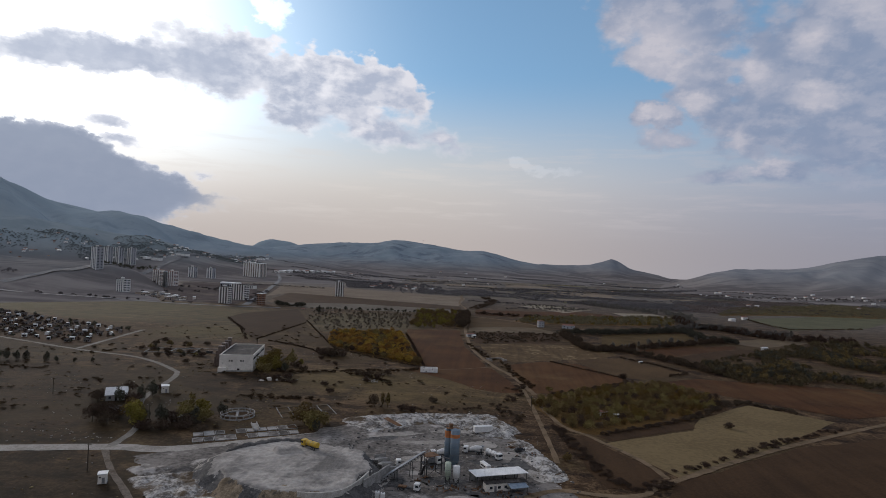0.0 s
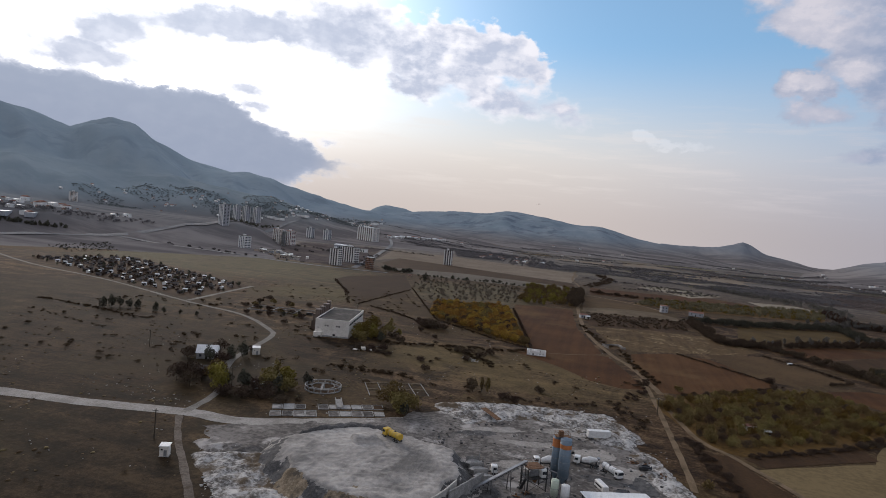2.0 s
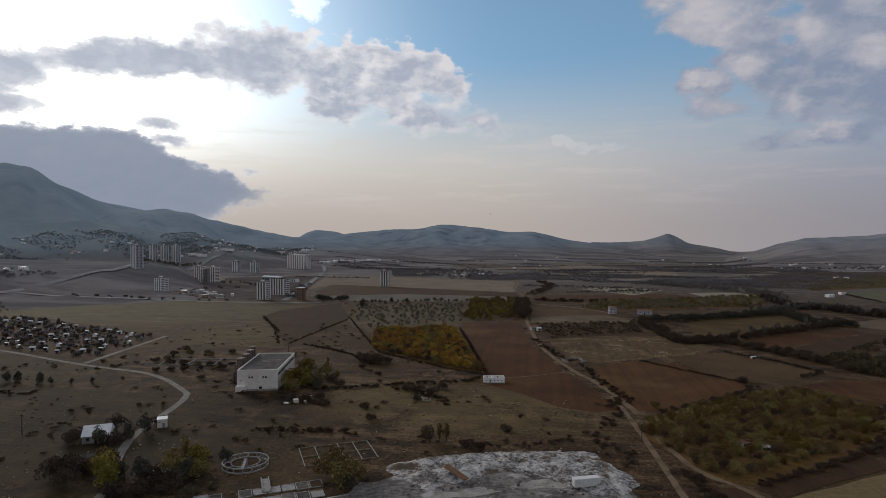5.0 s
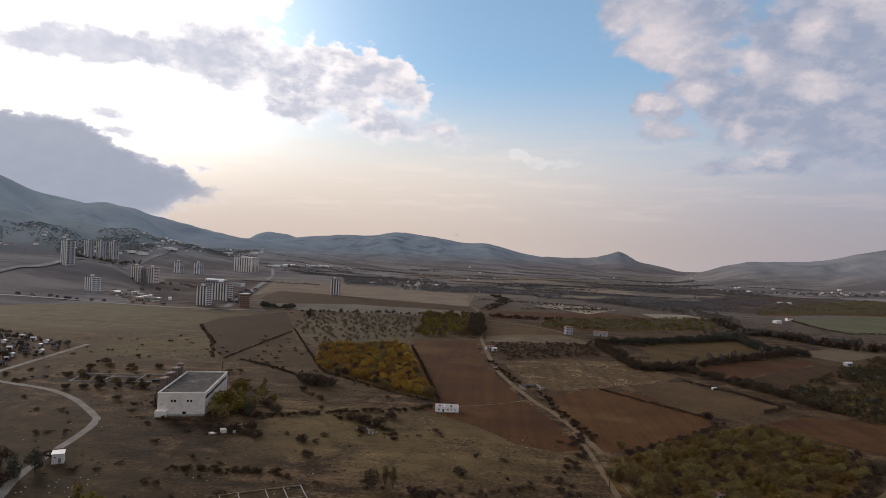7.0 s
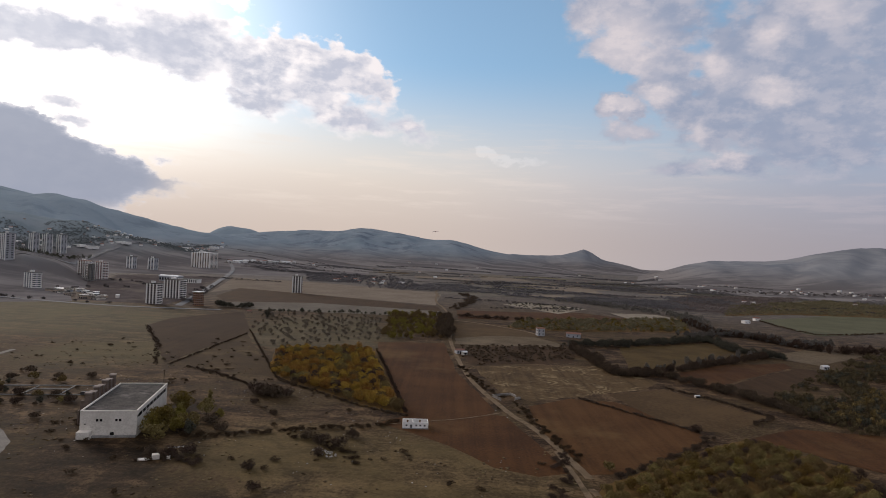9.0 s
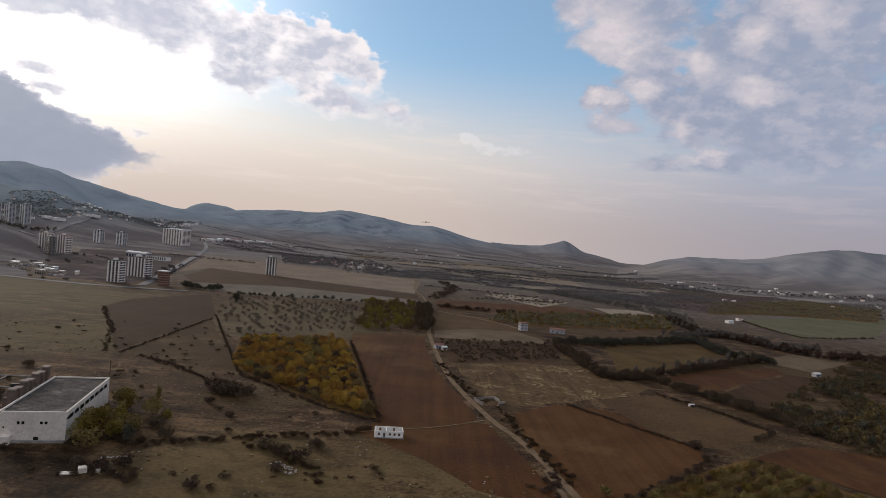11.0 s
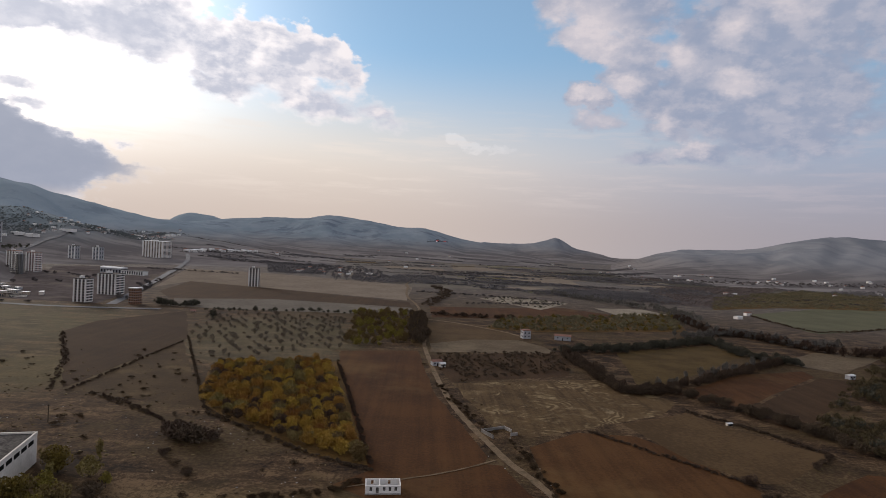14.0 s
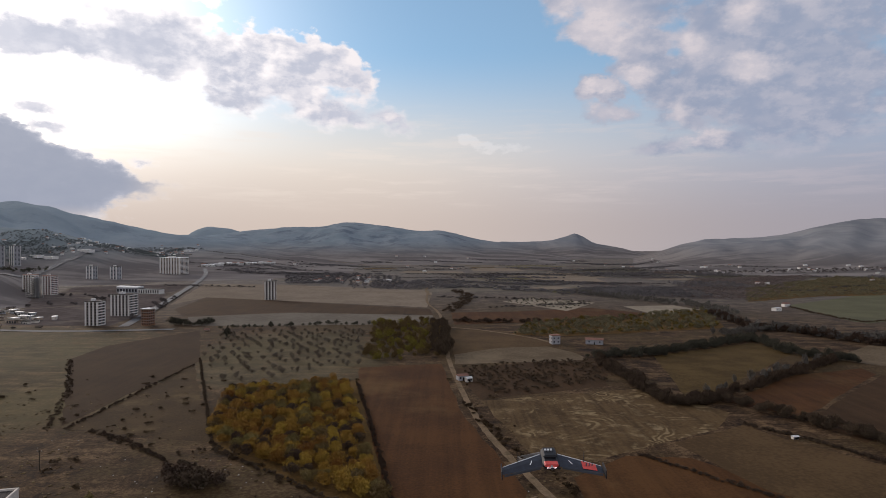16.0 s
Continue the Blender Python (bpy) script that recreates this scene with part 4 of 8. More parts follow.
field("field", [(6, 841), (56, 843), (89, 795), (100, 762), (90, 753), (47, 745), (9, 716)], "fallow", "brown fallow field beside the farm track")
field("field", [(9, 716), (47, 745), (90, 753), (108, 722), (112, 698), (94, 692), (9, 680)], "tan_dull", "tan fallow strip")
field("field", [(167, 711), (275, 771), (283, 723), (164, 600), (143, 592)], "grass_dark", "grey-green meadow framed by dark trees")
field("field", [(161, 579), (237, 645), (300, 668), (296, 648), (186, 550)], "soil", "brown ploughed field beside the grove")
field("field", [(185, 545), (298, 646), (320, 638), (222, 535), (192, 512)], "soil_dark", "dark brown ploughed field")
field("field", [(105, 512), (149, 538), (160, 514), (188, 478), (146, 443), (136, 443), (119, 463)], "fallow", "reddish brown field between hedges")
field("field", [(-284, 694), (-288, 752), (-244, 838), (-183, 690), (-187, 535)], "soil_plot", "dark brown ploughed plot")
field("field", [(-182, 532), (-180, 672), (-104, 512), (-165, 526)], "fallow_plot", "brown fallow plot between hedges")
field("field", [(485, 1075), (690, 1224), (930, 1350), (727, 1100), (613, 970), (460, 890)], "grass_green", "pale green winter wheat field")
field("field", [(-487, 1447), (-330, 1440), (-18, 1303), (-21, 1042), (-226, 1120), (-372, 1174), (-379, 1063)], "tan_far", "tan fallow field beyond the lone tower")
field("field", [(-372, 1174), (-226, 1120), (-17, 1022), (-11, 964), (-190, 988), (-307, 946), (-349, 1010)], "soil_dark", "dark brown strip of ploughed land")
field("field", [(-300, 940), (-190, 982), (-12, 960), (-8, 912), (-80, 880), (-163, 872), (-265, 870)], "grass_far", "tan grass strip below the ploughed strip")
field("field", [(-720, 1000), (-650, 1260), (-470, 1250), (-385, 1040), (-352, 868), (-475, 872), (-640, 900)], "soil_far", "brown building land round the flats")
field("field", [(-650, 1262), (-760, 1480), (-540, 1540), (-462, 1252)], "soil_far", "brown land below the far flats, greyed for haze")
road("farm_track", [(-26, 1293), (-23, 1108), (-4, 972), (-2, 886), (5, 775), (5, 694), (18, 548), (36, 466), (47, 435), (54, 410), (62, 370)], 3.4, "track", "pale earth farm track between fields")
road("road", [(-795, 872), (-721, 878), (-600, 862), (-527, 850), (-389, 830), (-273, 844)], 9.0, "asphalt", "straight grey asphalt road past the apartment blocks", z=0.3, ragged=0.0)
road("road", [(-334, 862), (-377, 1019), (-444, 1242), (-531, 1532), (-591, 1713), (-655, 1865)], 10.0, "asphalt", "grey avenue running uphill between the blocks", z=0.35, ragged=0.0)
road("farm_track", [(-120, 226), (-104, 206), (-84, 185), (-65, 163), (-50, 130)], 2.3, "lane_brown", "rutted earth track beside the yard")
road("gravel_road", [(-330, 190), (-181, 214), (-149, 220), (-117, 228), (-95, 230), (-60, 250), (-34, 268)], 7.5, "road_dirt", "pale gravel road into the quarry yard")
road("gravel_road", [(-119, 229), (-125, 256), (-150, 300), (-165, 360), (-180, 382), (-223, 414), (-286, 433), (-409, 478), (-543, 512), (-732, 594)], 3.4, "lane_grey", "winding gravel lane past the huts")
field("quarry_yard", [(-104, 219), (-58, 250), (-33, 282), (-14, 303), (31, 313), (45, 276), (57, 228), (66, 208), (52, 196), (40, 190), (22, 184), (4, 180), (-10, 177), (-28, 165), (-44, 166), (-62, 172), (-76, 186), (-90, 205)], "pad", "grey crushed-stone yard of the concrete plant", 4.0)
YARD = [LAYER[0]]

field("field", [(88, 278), (137, 309), (150, 336), (192, 376), (226, 346), (176, 296), (108, 238)], "tan", "pale dry grass field beside the gravel lane")
field("field", [(72, 286), (80, 288), (102, 240), (94, 223), (77, 222), (73, 240)], "soil_dark", "dark ploughed wedge inside the bend of the lane")
field("field", [(85, 288), (139, 328), (140, 314), (91, 281)], "soil_dark", "dark ploughed strip beside the orchard")
field("field", [(104, 230), (178, 290), (260, 330), (300, 240), (143, 160), (93, 205)], "soil_dark", "dark brown ploughed field beyond the lane")
field("orchard_floor", [(56, 345), (66, 364), (98, 392), (126, 415), (150, 431), (166, 415), (182, 394), (174, 368), (155, 347), (143, 330), (85, 290), (73, 294)], "leaf_litter", "leaf-strewn grass under the mixed orchard")
field("orchard_floor", [(65, 815), (100, 900), (349, 1027), (294, 860), (117, 806)], "leaf_litter", "leaf-strewn grass under a yellowing orchard")
field("field", [(10, 985), (100, 1000), (198, 1040), (251, 985), (229, 935), (110, 905), (13, 880)], "soil", "brown ploughed field beyond the orchard")
field("field", [(88, 1118), (142, 1178), (222, 1104), (160, 1004)], "straw", "pale field planted with rows of young trees")
field("field", [(249, 1058), (259, 968), (340, 1021), (324, 1072)], "straw", "pale straw field beyond the orchard")
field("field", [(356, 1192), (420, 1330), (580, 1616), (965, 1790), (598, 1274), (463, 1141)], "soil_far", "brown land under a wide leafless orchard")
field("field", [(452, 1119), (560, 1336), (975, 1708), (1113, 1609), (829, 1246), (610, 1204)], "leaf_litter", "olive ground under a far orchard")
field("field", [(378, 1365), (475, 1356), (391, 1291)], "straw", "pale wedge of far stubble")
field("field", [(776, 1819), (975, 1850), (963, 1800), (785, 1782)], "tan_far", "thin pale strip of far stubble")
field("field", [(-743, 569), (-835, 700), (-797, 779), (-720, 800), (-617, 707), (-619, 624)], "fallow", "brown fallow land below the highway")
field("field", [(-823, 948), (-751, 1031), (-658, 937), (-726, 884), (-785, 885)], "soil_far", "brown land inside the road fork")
field("field", [(300, 700), (372, 760), (420, 740), (330, 665)], "tan_dull", "yellowish meadow between tree belts")
field("field", [(340, 800), (420, 930), (470, 900), (400, 790)], "grass", "rough grass strip beside the wheat")
field("allotment_floor", [(-590, 549), (-547, 662), (-302, 548), (-288, 446), (-446, 490)], "soil_dark", "dark earth of the allotment gardens")
road("lane", [(-286, 436), (-304, 552)], 4.0, "lane_grey", "pale concrete lane along the allotments", ragged=0.0)
road("gravel_road", [(40, 196), (47, 207), (60, 216), (76, 214), (90, 218), (103, 232), (178, 294), (300, 380)], 3.2, "track", "pale gravel lane curving past the fields")
road("farm_track", [(103, 236), (98, 256), (82, 286), (70, 305), (60, 360)], 2.6, "track", "narrow earth track along the dark plot")
road("farm_track", [(62, 245), (60, 300), (57, 363), (54, 400)], 2.4, "track", "bare earth ditch line beside the yard")
road("farm_track", [(-2, 866), (37, 845), (80, 801), (97, 772)], 4.0, "track", "pale track to the small tower house")
road("farm_track", [(-21, 1207), (-30, 1330), (-10, 1500), (60, 1700)], 4.0, "track", "pale winding track into the far valley")
road("farm_track", [(-29, 423), (10, 440), (34, 456)], 0.9, "track", "thin earth bank between two ploughed fields")
road("highway", [(-850, 560), (-848, 638), (-846, 752), (-790, 872), (-784, 984), (-770, 1092), (-800, 1230), (-905, 1540), (-945, 1760), (-985, 2117), (-1010, 2500)], 17.0, "asphalt", "wide grey highway towards the hills", z=0.4, ragged=0.0)

field("field", [(153, 433), (189, 456), (236, 452), (300, 450), (330, 395), (240, 356), (206, 384), (186, 400), (170, 420)], "soil", "brown ploughed field between orchard and woodland")

def blotch(name, cx, cy, rx, ry, turn, mat, label):
    """A spill or stain with a wandering outline."""
    pts = []
    for i in range(36):
        a = 2 * math.pi * i / 36
        g = 1.0 + 0.55 * noise.noise((math.cos(a) * 1.3 + cx, math.sin(a) * 1.3 + cy, 0.3)) + 0.3 * noise.noise((math.cos(a) * 4 + cx, math.sin(a) * 4 + cy, 5.0))
        u, v = rx * g * math.cos(a), ry * g * math.sin(a)
        c, s = math.cos(radians(turn)), math.sin(radians(turn))
        pts.append((cx + u * c - v * s, cy + u * s + v * c))
    keep, LAYER[0] = LAYER[0], YARD[0]
    field(name, pts, mat, label)
    YARD[0], LAYER[0] = LAYER[0], keep


for _x, _y, _rx, _ry, _t in ((-35, 169, 9, 4, 10), (53, 230, 5, 6, 20), (-1, 189, 7, 4, 15), (30, 262, 9, 5, 30), (10, 262, 12, 3, 15), (40, 250, 8, 6, 0), (6, 240, 10, 3, 25), (24, 200, 9, 4, 10), (-8, 270, 10, 3, 25), (20, 282, 11, 4, 15)):
    blotch("dust_patch", _x, _y, _rx, _ry, _t, "road_dirt", "pale spill of stone dust on the yard")
for _x, _y, _rx, _ry, _t in ((16, 217, 9, 5, 20), (36, 210, 9, 4, 20), (-2, 214, 5, 7, 0), (14, 232, 8, 4, 30), (34, 240, 7, 3, 0), (46, 240, 4, 7, 10), (-14, 262, 9, 3, 25), (48, 206, 6, 4, 0)):
    blotch("dark_stain", _x, _y, _rx, _ry, _t, "gravel_dark", "dark wet stain on the crushed stone")

# patchwork of far fields over the valley floor
_rng = random.Random(21)
_names = ["soil", "soil_dark", "stubble", "tan", "grass_pale", "grass_dark", "grass", "soil_red", "grass_far", "soil_far", "tan_far"]
for _k in range(120):
    _az, _r = radians(_rng.uniform(-24, 44)), 950 + 1500 * _rng.random() ** 1.1
    _x, _y = _r * math.sin(_az), 180 + _r * math.cos(_az)
    if (_x < 20 and _y < 1500) or (_y < 1250 and _x < 380) or (340 < _x < 1120 and 930 < _y < 1850 and _y < 1.1 * _x + 1000):
        continue
    _w, _d, _t = _rng.uniform(60, 190), _rng.uniform(60, 230), radians(_rng.gauss(12, 16))
    _pts = []
    for _u, _v in ((-1, -1), (1, -1), (1, 1), (-1, 1)):
        _u, _v = _u * _w / 2 * _rng.uniform(0.8, 1.2), _v * _d / 2 * _rng.uniform(0.8, 1.2)
        _pts.append((_x + _u * math.cos(_t) - _v * math.sin(_t), _y + _u * math.sin(_t) + _v * math.cos(_t)))
    if max(float(land_height(*p)) for p in _pts) < 0.5:
        field("far_field", _pts, _names[_rng.choice([5, 4, 8, 8, 9, 9, 10, 10])], "distant valley field in autumn colours, mostly paled for haze")

road("far_road", [(-437, 2500), (-150, 2275), (30, 2380), (148, 2300), (312, 1920)], 11.0, "tan_far", "pale far road across the valley", ragged=0.0)

# ---------------------------------------------------------------- trees, hedges and scrub
def leaf_cloud(seed, radius, low, high, leaves, size, clumps=9, flat=0.0):
    """Crown of small leaf facets gathered in clumps, with gaps and an uneven outline: verts and triangles."""
    rng = np.random.RandomState(seed)
    mid, half = (low + high) / 2, (high - low) / 2
    d = rng.normal(size=(clumps, 3))
    d /= np.linalg.norm(d, axis=1)[:, None]
    centres = d * (rng.uniform(0.35, 0.78, (clumps, 1))) * np.array([radius, radius, half]) + np.array([0, 0, mid])
    pick = rng.randint(0, clumps, leaves)
    p = rng.normal(size=(leaves, 3))
    p /= np.linalg.norm(p, axis=1)[:, None]
    spread = rng.uniform(0.6, 1.0, (leaves, 1)) ** 0.5 * 0.48
    pos = centres[pick] + p * spread * np.array([radius, radius, half * 1.05])
    pos[:, 2] = np.maximum(pos[:, 2], low * 0.6 + 0.05)
    a = rng.normal(size=(leaves, 3))
    a /= np.linalg.norm(a, axis=1)[:, None]
    b = np.cross(a, rng.normal(size=(leaves, 3)))
    b /= np.linalg.norm(b, axis=1)[:, None]
    s = size * rng.uniform(0.6, 1.35, (leaves, 1))
    v = np.stack([pos - a * s, pos + a * s * 0.7 + b * s * 0.75, pos + a * s * 0.5 - b * s * 0.8], 1).reshape(-1, 3)
    return v, np.arange(leaves * 3).reshape(-1, 3)


def mesh_from(name, base, mat):
    me = bpy.data.meshes.new(name)
    me.from_pydata([tuple(p) for p in base[0]], [], [tuple(int(i) for i in t) for t in base[1]])
    me.update()
    me.materials.append(mat)
    return me


def trunk_mesh(seed, height, r, limbs=4, reach=1.0):
    rng = random.Random(seed)
    bm = fresh()
    lean = Vector((rng.uniform(-0.15, 0.15), rng.uniform(-0.15, 0.15), height * 0.55))
    tube(bm, (0, 0, -0.3), lean, r, r * 0.6, 7)
    for i in range(limbs):
        a = 2 * math.pi * (i + rng.random() * 0.6) / limbs
        tip = lean + Vector((math.cos(a) * reach, math.sin(a) * reach, height * rng.uniform(0.22, 0.42)))
        tube(bm, lean * rng.uniform(0.75, 1.0), tip, r * 0.45, r * 0.12, 5)
    return mesh_of(bm, "trunk", M["bark"])


def tree_kind(name, seeds, radius, low, high, leaves, size, mat, clumps=10, r=0.14):
    """Trunk and crown meshes for a few trees of one sort."""
    return name, [(trunk_mesh(s, low + (high - low) * 0.6, r, 4, radius * 0.5), mesh_from("crown", leaf_cloud(s, radius, low, high, leaves, size, clumps), M[mat])) for s in seeds]


KINDS = {
    "yellow": tree_kind("orchard_tree", (1, 2, 3), 3.1, 0.4, 4.6, 900, 0.26, "tree_yellow", 14),
    "olive": tree_kind("orchard_tree", (4, 5, 6), 3.0, 0.3, 4.4, 950, 0.26, "tree_olive", 14),
    "gold_low": tree_kind("orchard_tree", (23, 24), 2.9, 0.3, 4.2, 900, 0.26, "tree_rust", 14),
    "bare": tree_kind("fruit_tree", (7, 8), 2.6, 0.25, 4.2, 1100, 0.18, "tree_bare", 10, 0.12),
    "fruit": tree_kind("fruit_tree", (21, 22), 2.5, 0.4, 3.8, 700, 0.18, "tree_fruit", 12, 0.12),
    "dark": tree_kind("evergreen_tree", (9, 10), 2.5, 0.2, 6.5, 1000, 0.30, "tree_dark", 12, 0.2),
    "poplar": tree_kind("poplar_tree", (11, 12), 1.5, 1.0, 9.5, 420, 0.40, "tree_olive", 12, 0.18),
    "gold": tree_kind("autumn_tree", (13, 14), 3.1, 0.4, 7.0, 1300, 0.30, "tree_gold", 15, 0.2),
    "bush": tree_kind("bush", (15, 16, 17), 2.1, 0.1, 2.3, 720, 0.19, "tree_bare", 16, 0.07),
    "green_bush": tree_kind("bush", (18, 19), 1.9, 0.1, 2.6, 280, 0.30, "tree_olive", 9, 0.07),
}


def tree(kind, x, y, scale, label, category="tree", group="", turn=None, name=None, rng=random.Random(77)):
    kname, shapes = KINDS[kind]
    t, c = shapes[rng.randrange(len(shapes))]
    ob = thing(name or kname, x, y, ground_z(x, y), rng.uniform(0, 360) if turn is None else turn, label, category, group)
    ob.scale = (scale, scale, scale * rng.uniform(0.88, 1.14))
    part("trunk", t, None, ob)
    part("crown", c, None, ob)
    return ob


def inside(p, poly):
    hit, n = False, len(poly)
    for i in range(n):
        (x1, y1), (x2, y2) = poly[i], poly[(i + 1) % n]
        if (y1 > p[1]) != (y2 > p[1]) and p[0] < (x2 - x1) * (p[1] - y1) / (y2 - y1) + x1:
            hit = not hit
    return hit


def grid_in(poly, gap, row_gap, turn, jitter, rng):
    cx, cy = sum(p[0] for p in poly) / len(poly), sum(p[1] for p in poly) / len(poly)
    reach = max(math.hypot(p[0] - cx, p[1] - cy) for p in poly)
    c, s = math.cos(radians(turn)), math.sin(radians(turn))
    out = []
    for i in range(int(-reach / gap) - 1, int(reach / gap) + 2):
        for j in range(int(-reach / row_gap) - 1, int(reach / row_gap) + 2):
            u, v = i * gap + rng.uniform(-jitter, jitter), j * row_gap + rng.uniform(-jitter, jitter)
            p = (cx + u * c - v * s, cy + u * s + v * c)
            if inside(p, poly):
                out.append(p)
    return out


ORCHARD = [(-132, 608), (-60, 622), (-54, 590), (-21, 450), (-42, 460), (-98, 508), (-110, 522)]
_rng = random.Random(5)
for _p in grid_in(ORCHARD, 6.0, 6.4, 14, 0.7, _rng):
    if _rng.random() < 0.97:
        tree(_rng.choice(["yellow", "yellow", "yellow", "yellow", "olive", "bare"]), _p[0], _p[1], _rng.uniform(0.9, 1.4), "low orchard tree with golden yellow autumn leaves", "tree", "yellow orchard", rng=_rng)
ORCHARD_2 = [(58, 343), (68, 363), (99, 389), (127, 412), (150, 428), (164, 412), (179, 393), (171, 368), (153, 349), (140, 332), (86, 294), (75, 298)]
for _p in grid_in(ORCHARD_2, 5.8, 6.4, 35, 0.4, _rng):
    if _rng.random() < 0.94:
        tree(_rng.choice(["olive", "olive", "olive", "gold_low", "olive", "bare", "olive", "gold_low", "olive"]), _p[0], _p[1], _rng.uniform(0.72, 1.02), "orchard tree with olive and yellow autumn leaves", "tree", "mixed orchard", rng=_rng)
for _p in grid_in([(-160, 640), (-200, 740), (-212, 800), (-180, 842), (-80, 842), (-66, 765), (-60, 674), (-104, 640), (-136, 618)], 9.6, 9.0, 30, 2.2, _rng):
    if _rng.random() < 0.66:
        tree("fruit", _p[0], _p[1], _rng.uniform(0.65, 1.15), "small leafless fruit tree on pale grass", "tree", "leafless fruit trees", rng=_rng)

TREE_BASE = {k: leaf_cloud(30 + i, 1.0, 0.08, 1.0, n, {420: 0.098, 160: 0.13}.get(n, 0.165), 16 if n > 200 else 11) for i, (k, n) in enumerate((("fine", 420), ("mid", 160), ("far", 48)))}


def belt(name, line, width, every, size, tall, mat, label, detail="fine", category="trees", seed=1, skip=0.0):
    """Bushes or trees in a line, one joined mesh."""
    rng = random.Random(seed * 31 + len(line))
    if name == "hedge":
        size, tall = size * 0.78, tall * 0.75
        if min(p[1] for p in line) > 430:
            size, tall, every, width, skip, detail = size * 0.72, tall * 0.85, every * 0.5, width * 0.6, skip * 0.6, "mid"
    rows = []
    pts = [Vector(p) for p in line]
    for a, b in zip(pts, pts[1:]):
        for k in range(max(1, int((b - a).length / every * 1.5))):
            if rng.random() < skip:
                continue
            p = a.lerp(b, (k + rng.random()) / max(1, int((b - a).length / every * 1.5)))
            x, y = p.x + rng.uniform(-width, width) / 2, p.y + rng.uniform(-width, width) / 2
            g = rng.uniform(0.6, 1.35)
            rows.append((x, y, ground_z(x, y) - 0.1, size * g * 1.15, tall * g * rng.uniform(0.75, 1.2), rng.uniform(0, 6.28)))
    return joined(name, TREE_BASE[detail], rows, M[mat], label, category)


def wood(name, poly, gap, size, tall, mat, label, detail="mid", seed=1, keep=0.9, holes=-9.0):
    rng = random.Random(seed)
    rows = []
    for x, y in grid_in(poly, gap, gap, rng.uniform(0, 40), gap * 0.35, rng):
        open_ = noise.noise((x / 38.0, y / 38.0, 2.2))
        if rng.random() < keep and open_ > holes:
            g = rng.uniform(0.55, 1.4) * (1.0 + 0.25 * noise.noise((x / 25.0, y / 25.0, 8.0)))
            rows.append((x, y, ground_z(x, y) - 0.1, size * g, tall * g, rng.uniform(0, 6.28)))
    return joined(name, TREE_BASE[detail], rows, M[mat], label, "trees")


belt("hedge", [(-284, 694), (-225, 601), (-190, 528)], 6, 3.4, 1.5, 1.9, "tree_bare", "broken hedge of leafless brown bushes", seed=2, skip=0.25)
belt("hedge", [(-182, 530), (-181, 676)], 3, 3.5, 1.5, 2.0, "tree_bare", "low brown hedge between two plots", seed=3, skip=0.15)
belt("hedge", [(-187, 700), (-103, 509)], 2, 3.0, 1.3, 1.8, "tree_bare", "thin dark hedge beside the stubble plot", seed=4)
belt("hedge", [(-96, 505), (-120, 494), (-168, 528)], 4, 4.5, 1.6, 2.2, "tree_bare", "broken hedge of brown bushes", seed=5, skip=0.3)
belt("hedge", [(-104, 512), (-96, 500), (-41, 455), (-14, 440)], 4, 3.2, 1.5, 1.9, "tree_bare", "brown scrub along the orchard edge", seed=6)
belt("hedge", [(-55, 625), (-40, 560), (-16, 446)], 2.5, 3.2, 1.4, 2.2, "tree_bare", "brown scrub between orchard and ploughed land", seed=7)
belt("hedge", [(-160, 524), (-141, 512), (-126, 500), (-113, 487), (-101, 468)], 4, 2.6, 1.5, 1.8, "tree_bare", "brown scrub along the edge of the pasture", seed=61, skip=0.2)
belt("hedge", [(-107, 486), (-98, 478), (-92, 468)], 10, 1.7, 2.2, 3.6, "tree_bare", "dense dark thicket beside the orchard", seed=62)
belt("hedge", [(-110, 392), (-85, 398), (-49, 413), (-26, 423), (-17, 432)], 5, 2.6, 1.7, 2.2, "scrub", "tangled brown scrub on an old bank", seed=8)
belt("hedge", [(14, 575), (18, 552), (34, 492), (46, 472), (50, 440), (58, 405), (62, 385)], 5, 3.0, 1.6, 2.2, "scrub", "brown scrub beside the farm track", seed=9, skip=0.15)
belt("hedge", [(150, 540), (167, 520), (176, 504), (189, 478), (170, 460)], 5, 2.4, 1.8, 2.4, "tree_bare", "dark hedge along the brown field", seed=62)
belt("hedge", [(84, 498), (109, 468), (133, 440)], 3.5, 2.6, 1.6, 2.0, "tree_bare", "dark hedge between reddish fields", seed=10)
belt("hedge", [(134, 432), (124, 417), (98, 394), (70, 370)], 3.5, 2.6, 1.6, 2.2, "tree_bare", "dark hedge along the orchard", seed=11, skip=0.2)
belt("tree_belt", [(115, 705), (164, 712), (287, 790), (280, 722), (312, 690)], 12, 1.9, 2.6, 5.6, "tree_dark", "dense belt of dark trees round the meadow", seed=12)
belt("tree_belt", [(118, 690), (122, 640), (128, 575), (160, 582)], 11, 1.8, 2.5, 5.2, "tree_bare", "belt of dark leafless trees", seed=13)
belt("tree_belt", [(137, 575), (185, 605), (232, 643), (301, 696)], 7, 2.2, 2.2, 4.8, "tree_bare", "row of greyish brown trees", seed=14)
belt("tree_belt", [(150, 590), (230, 650), (290, 695)], 10, 14.0, 1.8, 8.5, "tree_grey", "pale bare poplars in a row", seed=15)
belt("tree_belt", [(330, 965), (318, 853), (353, 826), (369, 783), (392, 748), (470, 760)], 14, 3.0, 3.2, 7.5, "tree_bare", "river belt of leafless trees", "mid", seed=16)
belt("tree_belt", [(325, 950), (320, 860), (360, 815), (380, 770)], 10, 10.0, 2.0, 10.0, "tree_grey", "pale poplars along the stream", "mid", seed=17)
